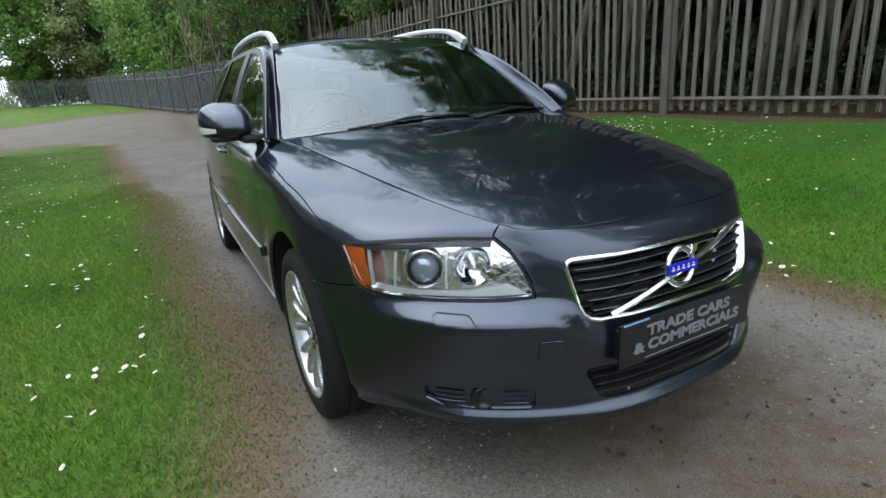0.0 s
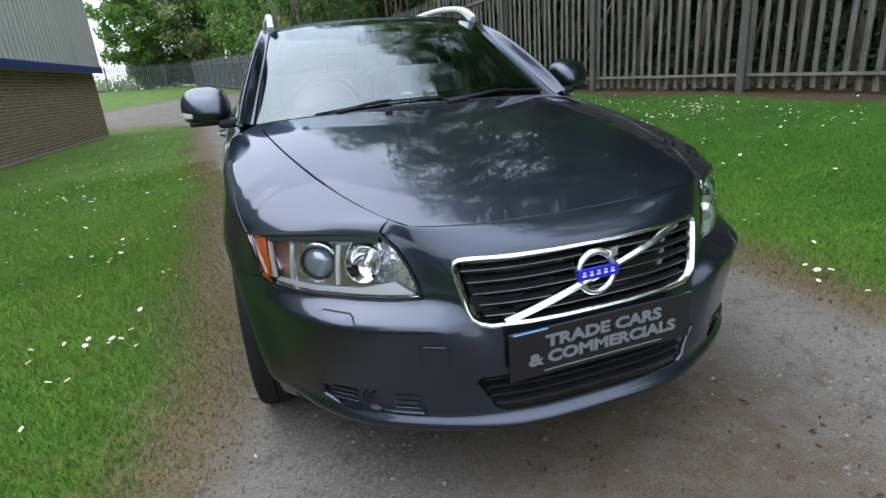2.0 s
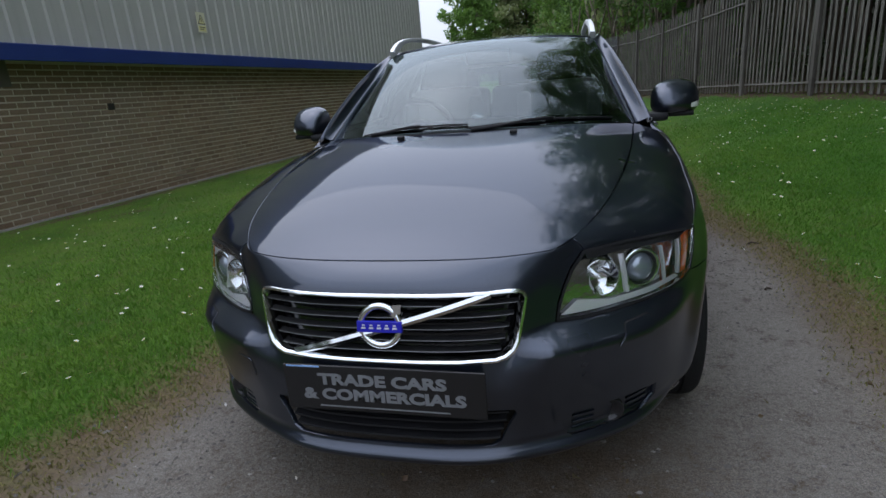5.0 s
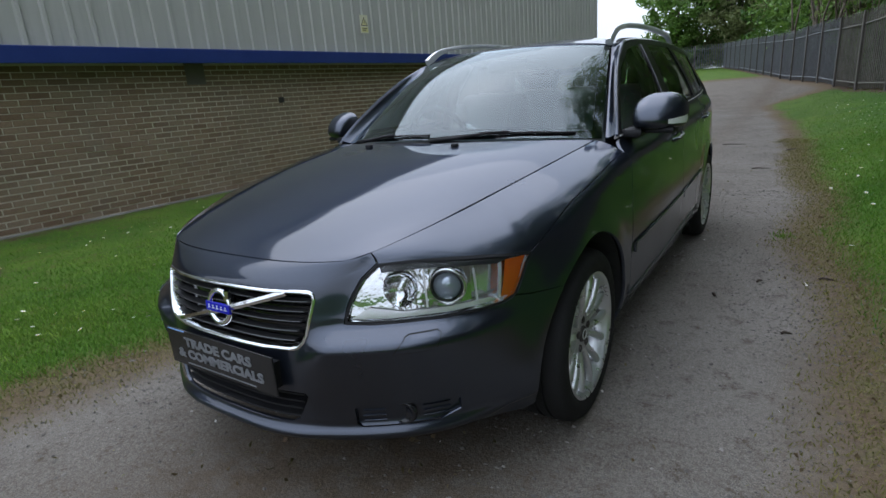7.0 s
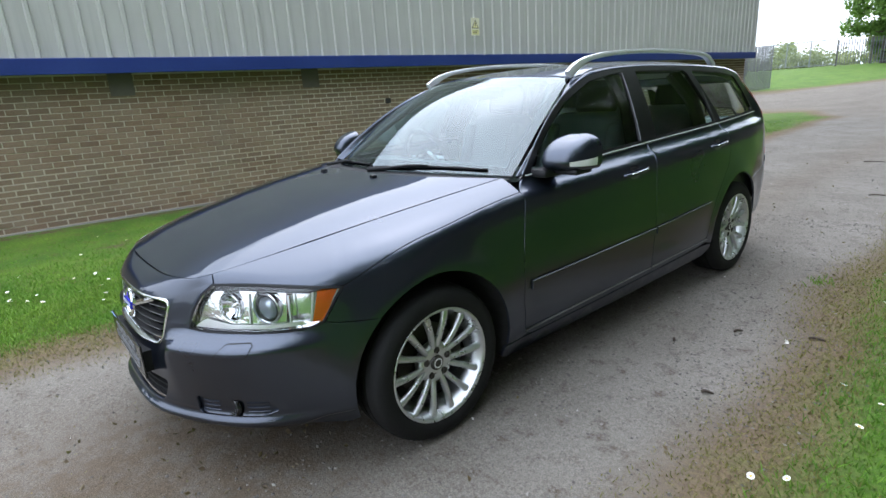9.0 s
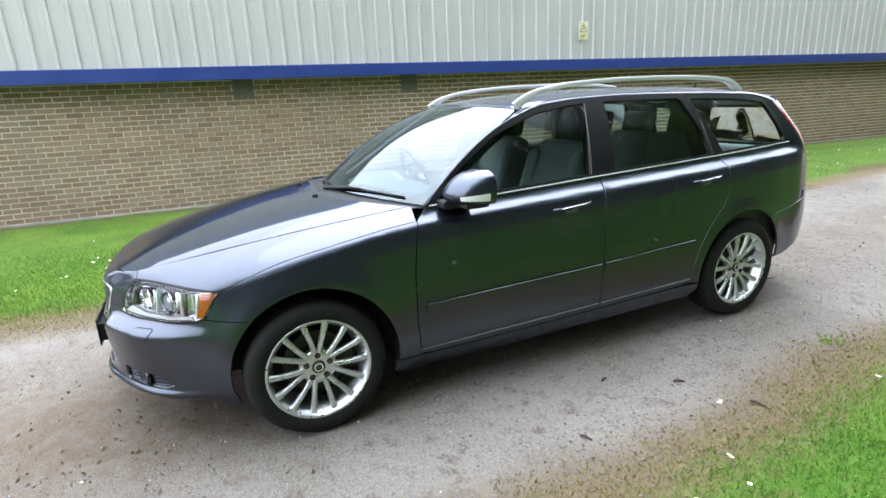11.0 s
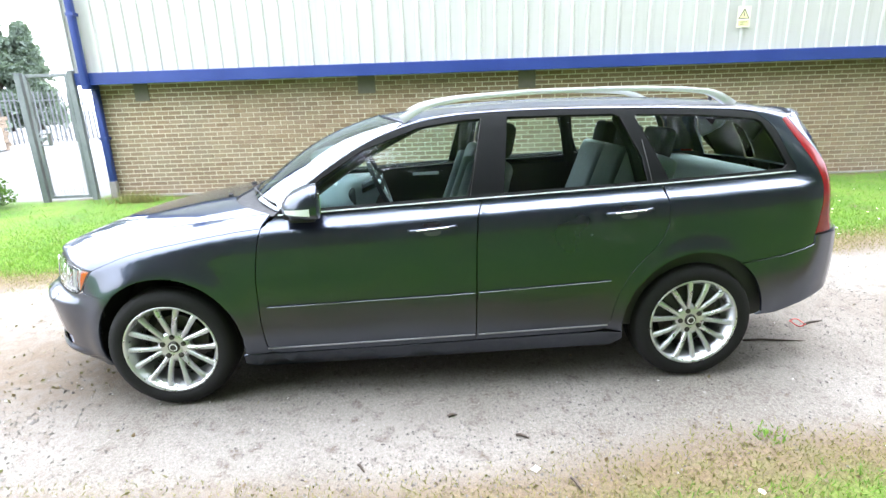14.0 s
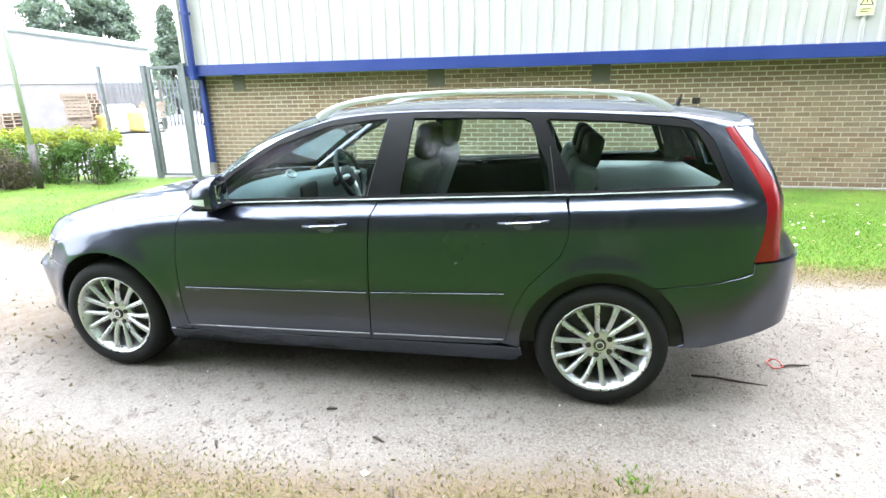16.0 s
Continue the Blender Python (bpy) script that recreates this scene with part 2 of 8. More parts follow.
soil = material("grass_and_gravel", (0.1, 0.1, 0.1), 0.9)
bsdf(soil).inputs["Specular IOR Level"].default_value = 0.2
tk, yd = node(soil, "ShaderNodeAttribute"), node(soil, "ShaderNodeAttribute")
tk.attribute_name, yd.attribute_name = "track", "yard"
n1, n2, n3, n4 = noise_of(soil, 1.1, 6), noise_of(soil, 9, 6, 0.7), noise_of(soil, 60, 4, 0.7), noise_of(soil, 260, 2, 0.6)
vor = node(soil, "ShaderNodeTexVoronoi", Scale=95.0)
wire(soil, node(soil, "ShaderNodeNewGeometry").outputs["Position"], vor.inputs["Vector"])
edge = calc(soil, "ADD", tk.outputs["Fac"], calc(soil, "MULTIPLY", calc(soil, "SUBTRACT", n2.outputs[0], 0.5), 1.1))
edge = ramp(soil, edge, (0.30, (0, 0, 0)), (0.72, (1, 1, 1)))
grass_c = mix(soil, ramp(soil, n1.outputs[0], (0.34, (0, 0, 0)), (0.66, (1, 1, 1))), (0.048, 0.118, 0.010), (0.112, 0.190, 0.020))
grass_c = mix(soil, ramp(soil, n2.outputs[0], (0.50, (0, 0, 0)), (0.68, (0.85, 0.85, 0.85))), grass_c, (0.120, 0.105, 0.036))
grass_c = mix(soil, ramp(soil, n3.outputs[0], (0.40, (0.6, 0.6, 0.6)), (0.58, (0, 0, 0))), grass_c, (0.022, 0.050, 0.006))
soil_pos = node(soil, "ShaderNodeSeparateXYZ")
wire(soil, node(soil, "ShaderNodeNewGeometry").outputs["Position"], soil_pos.inputs[0])
grass_c = mix(soil, 1.0, grass_c, ramp(soil, calc(soil, "MULTIPLY", soil_pos.outputs[0], 0.25), (0.38, (1, 1, 1)), (0.75, (0.70, 0.94, 0.80))), "MULTIPLY")
bare = node(soil, "ShaderNodeAttribute")
bare.attribute_name = "bare"
grass_c = mix(soil, ramp(soil, calc(soil, "ADD", bare.outputs["Fac"], calc(soil, "MULTIPLY", calc(soil, "SUBTRACT", n2.outputs[0], 0.5), 1.2)), (0.35, (0, 0, 0)), (0.70, (1, 1, 1))), grass_c, mix(soil, n3.outputs[0], (0.045, 0.028, 0.018), (0.115, 0.072, 0.048)))
stone_c = mix(soil, ramp(soil, n1.outputs[0], (0.36, (0, 0, 0)), (0.62, (1, 1, 1))), (0.112, 0.097, 0.078), (0.165, 0.149, 0.128))
stone_c = mix(soil, ramp(soil, n2.outputs[0], (0.52, (0, 0, 0)), (0.66, (1, 1, 1))), stone_c, (0.075, 0.061, 0.043))
dm = node(soil, "ShaderNodeAttribute")
dm.attribute_name = "dirt"
stone_c = mix(soil, ramp(soil, n3.outputs[0], (0.42, (1, 1, 1)), (0.60, (0, 0, 0))), stone_c, mix(soil, 0.4, stone_c, (0.25, 0.235, 0.215)))
stone_c = mix(soil, ramp(soil, vor.outputs["Distance"], (0.05, (1, 1, 1)), (0.30, (0, 0, 0))), stone_c, mix(soil, vor.outputs["Color"], stone_c, (0.20, 0.19, 0.18)))
stone_c = mix(soil, calc(soil, "MULTIPLY", dm.outputs["Fac"], ramp(soil, n2.outputs[0], (0.32, (0.4, 0.4, 0.4)), (0.56, (1, 1, 1)))), stone_c, mix(soil, n3.outputs[0], (0.050, 0.036, 0.024), (0.165, 0.128, 0.090)))
stone_c = mix(soil, 1.0, stone_c, ramp(soil, n4.outputs[0], (0.34, (0.60, 0.60, 0.60)), (0.50, (1.0, 1.0, 1.0)), (0.68, (1.40, 1.40, 1.40))), "MULTIPLY")
both = mix(soil, edge, grass_c, stone_c)
broad = calc(soil, "MULTIPLY", tk.outputs["Fac"], calc(soil, "SUBTRACT", 1.0, tk.outputs["Fac"]))
rim = calc(soil, "MINIMUM", calc(soil, "MULTIPLY", broad, 3.6), calc(soil, "ADD", 0.35, n2.outputs[0]))
both = mix(soil, rim, both, mix(soil, ramp(soil, n3.outputs[0], (0.38, (0, 0, 0)), (0.62, (1, 1, 1))), (0.090, 0.059, 0.034), (0.155, 0.112, 0.064)))
conc = mix(soil, n2.outputs[0], (0.115, 0.112, 0.108), (0.165, 0.161, 0.156))
wire(soil, mix(soil, yd.outputs["Fac"], both, conc), bsdf(soil).inputs["Base Color"])
hgt = calc(soil, "ADD", calc(soil, "MULTIPLY", n3.outputs[0], 0.7), calc(soil, "MULTIPLY", n4.outputs[0], 0.4))
hgt = calc(soil, "ADD", hgt, calc(soil, "MULTIPLY", vor.outputs["Distance"], -0.25))
bump(soil, hgt, 0.5, 0.012)
ground = put("ground", gm, soil)
tagged(ground, "worn gravel track between green grass verges and bank", "ground", kind="structure")

# ---- warehouse: brick plinth, blue flashing, ribbed cladding ----
WALL = Matrix.Translation((-6.13, 0, 0)) @ Matrix.Rotation(-math.atan(0.05), 4, "Z")
Y_NEAR, Y_FAR, Z_BASE, Z_BAND = -5.53, 17.2, -0.10, 1.885

mortar = mottled("mortar", (0.46, 0.41, 0.32), (0.62, 0.56, 0.45), 3, 0.92, fine=120, bumpy=0.4)
brick_mat = material("buff_brown_brick", (0.2, 0.15, 0.1), 0.88)
oi = node(brick_mat, "ShaderNodeObjectInfo")
geo = node(brick_mat, "ShaderNodeNewGeometry")
rnd = calc(brick_mat, "FRACT", calc(brick_mat, "ADD", oi.outputs["Random"], geo.outputs["Random Per Island"]))
bn, bf = noise_of(brick_mat, 1.3, 5), noise_of(brick_mat, 130, 4)
bc = ramp(brick_mat, rnd, (0.0, (0.178, 0.108, 0.060)), (0.35, (0.226, 0.143, 0.083)), (0.7, (0.268, 0.178, 0.109)), (1.0, (0.298, 0.212, 0.140)))
bc = mix(brick_mat, ramp(brick_mat, bn.outputs[0], (0.40, (0, 0, 0)), (0.70, (0.65, 0.65, 0.65))), bc, (0.225, 0.172, 0.120))
bc = mix(brick_mat, ramp(brick_mat, bf.outputs[0], (0.35, (0.45, 0.45, 0.45)), (0.6, (0, 0, 0))), bc, (0.058, 0.046, 0.034))
wire(brick_mat, bc, bsdf(brick_mat).inputs["Base Color"])
bump(brick_mat, bf.outputs[0], 0.5, 0.004)

blue_mat = mottled("blue_flashing_paint", (0.012, 0.029, 0.150), (0.017, 0.041, 0.188), 2, 0.45, fine=40, bumpy=0.05)
clad_mat = material("pale_grey_cladding", (0.6, 0.6, 0.57), 0.48)
cn, cs = noise_of(clad_mat, 0.8, 5), noise_of(clad_mat, 3.0, 5, stretch=(3, 3, 0.15))
cc = mix(clad_mat, cn.outputs[0], (0.395, 0.390, 0.358), (0.465, 0.460, 0.425))
cc = mix(clad_mat, ramp(clad_mat, cs.outputs[0], (0.52, (0, 0, 0)), (0.75, (0.5, 0.5, 0.5))), cc, (0.30, 0.295, 0.265))
wire(clad_mat, cc, bsdf(clad_mat).inputs["Base Color"])
concrete = mottled("old_concrete", (0.16, 0.145, 0.125), (0.24, 0.225, 0.20), 4, 0.9, fine=90, bumpy=0.4)

warehouse = empty("warehouse", WALL)
tagged(warehouse, "warehouse with brown brick plinth, blue flashing and pale ribbed cladding", "building")

bm = bmesh.new()
box(bm, -12.0, -0.007, Y_NEAR, Y_FAR, Z_BASE - 0.3, Z_BAND + 0.4)
plinth = part("wall", bm, mortar, warehouse, "brown brick plinth wall with pale mortar joints")

bm = bmesh.new()
box(bm, -0.01, 0.05, Y_NEAR - 0.02, Y_FAR, Z_BASE - 0.3, Z_BASE + 0.07, 0.012)
part("footing", bm, concrete, warehouse, "concrete footing strip")

bm = bmesh.new()
prof = [(0.0, Z_BAND), (0.245, Z_BAND - 0.035), (0.260, Z_BAND - 0.03), (0.263, Z_BAND + 0.150), (0.255, Z_BAND + 0.158), (0.0, Z_BAND + 0.17)]
ring = []
for y in (Y_NEAR - 0.16, Y_FAR + 0.12):
    ring.append([bm.verts.new((x, y, z)) for x, z in prof])
for i in range(len(prof)):
    j = (i + 1) % len(prof)
    bm.faces.new((ring[0][i], ring[0][j], ring[1][j], ring[1][i]))
bm.faces.new(ring[0]), bm.faces.new(ring[1][::-1])
part("flashing", bm, blue_mat, warehouse, "blue metal drip flashing")


def ribs(y0, y1, pitch=0.25):
    """Trapezoid sheet profile as (offset, along) pairs."""
    out, y = [], y0
    while y < y1 - 0.01:
        out += [(0.0, y), (0.0, min(y + pitch * 0.70, y1)), (0.030, min(y + pitch * 0.76, y1)), (0.030, min(y + pitch * 0.90, y1))]
        y += pitch
        if y < y1:
            out.append((0.0, y - pitch * 0.04))
    return out + [(0.0, y1)]


def sheet(name, prof, z0, z1, place, mat, parent, label):
    vs, fs = [], []
    for z in (z0, z1):
        vs += [place(a, b, z) for a, b in prof]
    n = len(prof)
    fs = [(i, i + 1, n + i + 1, n + i) for i in range(n - 1)]
    return raw(name, vs, fs, mat, parent, label)


sheet("cladding", ribs(Y_NEAR - 0.12, Y_FAR + 0.1), Z_BAND + 0.12, 5.1, lambda a, b, z: (0.18 + a, b, z), clad_mat, warehouse, "pale grey ribbed metal cladding")
sheet("cladding", ribs(-12, 0.18), Z_BAND + 0.12, 5.1, lambda a, b, z: (b, Y_NEAR - 0.12 - a, z), clad_mat, warehouse, "pale grey ribbed metal cladding")
sheet("cladding", ribs(-12, 0.18), Z_BAND + 0.12, 5.1, lambda a, b, z: (b, Y_FAR + 0.1 + a, z), clad_mat, warehouse, "pale grey ribbed metal cladding")
bm = bmesh.new()
box(bm, -12, 0.24, Y_NEAR - 0.2, Y_FAR + 0.2, 5.1, 5.35)
part("roof", bm, clad_mat, warehouse)
bm = bmesh.new()
box(bm, 0.17, 0.23, Y_NEAR - 0.16, Y_NEAR - 0.09, Z_BAND + 0.14, 5.1)
part("corner_trim", bm, clad_mat, warehouse)
bm = bmesh.new()
box(bm, 0.17, 0.23, Y_FAR + 0.07, Y_FAR + 0.13, Z_BAND + 0.14, 5.1)
part("corner_trim", bm, clad_mat, warehouse)

# cement patches under the flashing
patch_mat = mottled("cement_patch", (0.10, 0.09, 0.075), (0.15, 0.135, 0.115), 5, 0.9, fine=70)
PATCHES = [(-4.69, 0.24), (-0.86, 0.29), (1.86, 0.29)]
for y, w in PATCHES:
    bm = bmesh.new()
    box(bm, -0.02, 0.010, y - w / 2, y + w / 2, Z_BAND - 0.31, Z_BAND + 0.02, 0.003)
    part("cement_patch", bm, patch_mat, warehouse, "grey cement patch where a beam end was filled")
# no opening here: a flush block coloured as the shade in a hole
bm = bmesh.new()
box(bm, -0.02, 0.003, 3.26, 3.37, 1.24, 1.33)
part("vent_hole", bm, material("hole_shade", (0.012, 0.011, 0.010), 0.9), warehouse, "flush black block for the shaded hole of a missing brick")

# downpipe at the corner
bm = bmesh.new()
box(bm, 0.03, 0.13, Y_NEAR + 0.06, Y_NEAR + 0.16, 0.22, Z_BAND + 0.02, 0.015)
box(bm, 0.255, 0.355, Y_NEAR + 0.06, Y_NEAR + 0.16, Z_BAND - 0.06, 5.2, 0.015)
box(bm, 0.03, 0.355, Y_NEAR + 0.055, Y_NEAR + 0.165, Z_BAND - 0.10, Z_BAND - 0.02, 0.015)
pipe = part("downpipe", bm, blue_mat, None, sharp=40)
pipe.matrix_world = WALL
tagged(pipe, "square blue rainwater downpipe fixed to the warehouse corner", "downpipe")
for z in (0.95, 2.9):
    bm = bmesh.new()
    o = 0 if z < 1.8 else 0.222
    box(bm, 0.0 + o, 0.135 + o, Y_NEAR + 0.045, Y_NEAR + 0.175, z, z + 0.05, 0.004)
    part("bracket", bm, blue_mat, pipe)
bm = bmesh.new()
box(bm, 0.025, 0.14, Y_NEAR + 0.05, Y_NEAR + 0.17, Z_BASE - 0.05, 0.24, 0.02)
part("pipe_shoe", bm, concrete, pipe, "grey weathered pipe shoe")

# warning sign
yellow = mottled("sign_yellow", (0.62, 0.58, 0.26), (0.72, 0.68, 0.36), 4, 0.5, bumpy=0)
sign_white = mottled("sign_cream", (0.62, 0.60, 0.42), (0.72, 0.70, 0.52), 5, 0.5, bumpy=0)
ink = material("sign_ink", (0.03, 0.03, 0.03), 0.6)
SIGN_Y, SIGN_Z = 5.30, 2.55
bm = bmesh.new()
box(bm, 0.212, 0.218, SIGN_Y - 0.105, SIGN_Y + 0.105, SIGN_Z - 0.16, SIGN_Z + 0.16, 0.002)
sign = part("warning_sign", bm, sign_white)
sign.matrix_world = WALL
tagged(sign, "small cream and yellow warning sign on the cladding", "sign")


def tri(bm, x, y, z, h, thick=0.002):
    vs = [bm.verts.new((x, y + a, z + b)) for a, b in ((-h * 0.58, 0), (h * 0.58, 0), (0, h))]
    f = bm.faces.new(vs)
    r = bmesh.ops.extrude_face_region(bm, geom=[f])
    bmesh.ops.translate(bm, verts=[v for v in r["geom"] if isinstance(v, bmesh.types.BMVert)], vec=(thick, 0, 0))


bm = bmesh.new()
tri(bm, 0.2175, SIGN_Y, SIGN_Z - 0.03, 0.155)
part("symbol", bm, ink, sign, "black warning triangle border")
bm = bmesh.new()
tri(bm, 0.2190, SIGN_Y, SIGN_Z - 0.018, 0.115)
part("symbol", bm, yellow, sign, "yellow warning triangle")
bm = bmesh.new()
box(bm, 0.220, 0.222, SIGN_Y - 0.008, SIGN_Y + 0.008, SIGN_Z + 0.005, SIGN_Z + 0.065)
part("symbol", bm, ink, sign)
bm = bmesh.new()
box(bm, 0.217, 0.219, SIGN_Y - 0.085, SIGN_Y + 0.085, SIGN_Z - 0.14, SIGN_Z - 0.055)
part("panel", bm, yellow, sign, "yellow text panel")
for k in range(2):
    bm = bmesh.new()
    box(bm, 0.219, 0.220, SIGN_Y - 0.06, SIGN_Y + 0.06 - 0.03 * k, SIGN_Z - 0.085 - 0.03 * k, SIGN_Z - 0.073 - 0.03 * k)
    part("text_bar", bm, ink, sign)

# ---- palisade fence along the bank ----
steel = mottled("weathered_galvanised_steel", (0.125, 0.118, 0.098), (0.225, 0.212, 0.180), 2.5, 0.62, 0.25, fine=60, bumpy=0.15)
steel_far = mottled("grey_galvanised_steel", (0.15, 0.16, 0.17), (0.22, 0.23, 0.24), 2.5, 0.6, 0.25, fine=60, bumpy=0.1)


def pale_mesh(height, mat):
    """A folded steel pale with a pointed, splayed head."""
    w, d = 0.034, 0.018
    prof = [(-w, 0.004), (-w * 0.55, -d), (-w * 0.2, -0.002), (w * 0.2, -0.002), (w * 0.55, -d), (w, 0.004)]
    vs, fs = [], []
    for z, s in ((0.0, 1.0), (height - 0.13, 1.0)):
        vs += [(x * s, y, z) for x, y in prof]
    n = len(prof)
    fs += [(i, i + 1, n + i + 1, n + i) for i in range(n - 1)]
    b = len(vs)
    vs += [(-0.026, -0.016, height - 0.01), (0.0, -0.004, height), (0.026, -0.016, height - 0.01)]
    fs += [(n, n + 1, b), (n + 1, n + 2, b + 1, b), (n + 2, n + 3, b + 1), (n + 3, n + 4, b + 2, b + 1), (n + 4, n + 5, b + 2)]
    mesh = bpy.data.meshes.new("pale")
    mesh.from_pydata(vs, [], fs)
    mesh.materials.append(mat)
    return mesh


# brown-grey of the near posts; on the far run its darkness stands for shade
post_steel = mottled("dull_brown_grey_steel_post", (0.062, 0.056, 0.048), (0.125, 0.112, 0.095), 3, 0.7, 0.2, fine=60, bumpy=0.2)


def fence_panel(p, q, mat, label, group, height=2.35, pales=17, post=True, tilt_rng=random.Random(3), mesh=None):
    """One bay between two posts: post, two rails and its pales."""
    p, q = Vector(p), Vector(q)
    d = q - p
    yaw = math.atan2(d.y, d.x)
    bay = empty("palisade_fence_panel", Matrix.Translation(p) @ Matrix.Rotation(yaw, 4, "Z"))
    tagged(bay, label, "fence panel", group)
    run, rise = math.hypot(d.x, d.y), d.z
    if post:
        bm = bmesh.new()
        box(bm, -0.05, 0.05, 0.02, 0.076, -0.3, height - 0.02, 0.004, 1)
        part("post", bm, post_steel, bay)
    for h in (0.20, height - 0.42):
        bm = bmesh.new()
        a = [(0.006, h), (0.040, h), (0.040, h + 0.006), (0.012, h + 0.006), (0.012, h + 0.034), (0.006, h + 0.034)]
        lo = [bm.verts.new((0.0, y, z)) for y, z in a]
        hi = [bm.verts.new((run, y, z + rise)) for y, z in a]
        for i in range(len(a)):
            j = (i + 1) % len(a)
            bm.faces.new((lo[i], lo[j], hi[j], hi[i]))
        bm.faces.new(lo), bm.faces.new(hi[::-1])
        part("rail", bm, mat, bay)
    for i in range(pales):
        t = (i + 0.5) / pales
        o = new("pale", mesh)
        o.parent = bay
        o.matrix_basis = Matrix.Translation((run * t, 0, rise * t + 0.05 + tilt_rng.uniform(-0.02, 0.02))) @ Matrix.Rotation(radians(tilt_rng.gauss(0, 0.5)), 4, "Y")
    return bay


near_pale, far_pale = pale_mesh(2.28, steel), pale_mesh(2.28, steel_far)
fy = 2.3 - 4 * 2.73
corners = []
while fy < 60:
    corners.append((FENCE(fy), fy))
    fy += 2.73
for (xa, ya), (xb, yb) in zip(corners, corners[1:]):
    za, zb = float(ground_z(xa, ya)), float(ground_z(xb, yb))
    far = ya > 20
    fence_panel((xa, ya, za), (xb, yb, zb), steel_far if far else steel,
                "tall weathered grey steel palisade fence panel on the bank" if not far else "grey steel palisade fence panel beyond the track",
                "palisade fence panels", mesh=far_pale if far else near_pale, pales=17 if not far else 15)
# far run across the end of the field
ex, ey = corners[-1]
run = [(ex - 2.75 * i, ey + 0.45 * i) for i in range(4)]
for (xa, ya), (xb, yb) in zip(run, run[1:]):
    fence_panel((xb, yb, float(ground_z(xb, yb))), (xa, ya, float(ground_z(xa, ya))), steel_far, "grey steel palisade fence panel at the field end", "palisade fence panels", mesh=far_pale, pales=13)
# short run behind the warehouse
for a, b in (((-9.96, 26.1), (-9.66, 28.8)), ((-9.66, 28.8), (-9.36, 31.5))):
    fence_panel((*a, float(ground_z(*a))), (*b, float(ground_z(*b))), steel_far, "grey steel palisade fence panel behind the warehouse", "palisade fence panels", mesh=far_pale, pales=22)

# mesh fence beyond, seen past the warehouse
wire_mat = mottled("fence_wire", (0.20, 0.22, 0.22), (0.30, 0.32, 0.32), 3, 0.6, 0.3, bumpy=0)
for k in range(8):
    x0, y0 = run[-1][0] - 2.6 * (k + 1), run[-1][1] + 1.5 * (k + 1)
    bay = empty("mesh_fence_panel", Matrix.Translation((x0, y0, float(ground_z(x0, y0)))) @ Matrix.Rotation(-math.atan2(1.5, 2.6), 4, "Z"))
    tagged(bay, "grey welded mesh fence panel at the field end", "fence panel", "mesh fence panels")
    bm = bmesh.new()
    box(bm, -0.04, 0.04, -0.04, 0.04, 0, 2.5)
    part("post", bm, wire_mat, bay)
    for h in (0.1, 2.4):
        bm = bmesh.new()
        box(bm, 0.0, 3.0, -0.025, 0.025, h - 0.03, h + 0.03)
        part("rail", bm, wire_mat, bay)
    vs, fs = [], []
    for i in range(40):
        x = 3.0 * (i + 0.5) / 40
        k0 = len(vs)
        vs += [(x - 0.008, 0, 0.1), (x + 0.008, 0, 0.1), (x + 0.008, 0, 2.4), (x - 0.008, 0, 2.4)]
        fs.append((k0, k0 + 1, k0 + 2, k0 + 3))
    raw("wire_mesh", vs, fs, wire_mat, bay)

# ---- trees and undergrowth ----
bark = mottled("bark", (0.055, 0.045, 0.034), (0.13, 0.108, 0.08), 5, 0.92, fine=45, bumpy=0.8, dist=0.02, stretch=(1, 1, 0.25))


def leaf_material(name, dark, light, gloss=0.5):
    m = material(name, light, 0.55)
    bsdf(m).inputs["Specular IOR Level"].default_value = gloss
    g = node(m, "ShaderNodeNewGeometry")
    n = noise_of(m, 0.5, 3)
    c = ramp(m, g.outputs["Random Per Island"], (0.0, dark), (1.0, light))
    c = mix(m, calc(m, "MULTIPLY", n.outputs[0], 0.5), c, dark)
    wire(m, c, bsdf(m).inputs["Base Color"])
    b = bsdf(m)
    t = node(m, "ShaderNodeBsdfTranslucent")
    wire(m, mix(m, 0.35, c, (0.25, 0.4, 0.05)), t.inputs["Color"])
    mx = node(m, "ShaderNodeMixShader")
    mx.inputs[0].default_value = 0.3
    out = m.node_tree.nodes["Material Output"]
    wire(m, b.outputs[0], mx.inputs[1])
    wire(m, t.outputs[0], mx.inputs[2])
    wire(m, mx.outputs[0], out.inputs["Surface"])
    return m


leaf_green = leaf_material("leaf_green", (0.030, 0.085, 0.012), (0.10, 0.215, 0.036))
leaf_fresh = leaf_material("leaf_fresh", (0.075, 0.165, 0.022), (0.22, 0.36, 0.08))
leaf_dull = leaf_material("leaf_dull", (0.15, 0.18, 0.065), (0.35, 0.37, 0.18))
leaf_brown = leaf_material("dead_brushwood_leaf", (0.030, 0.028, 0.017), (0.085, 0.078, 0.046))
# green at about a third of leaf_green: shade inside the wood as colour
leaf_shaded = leaf_material("leaf_shaded", (0.012, 0.030, 0.012), (0.035, 0.065, 0.028))


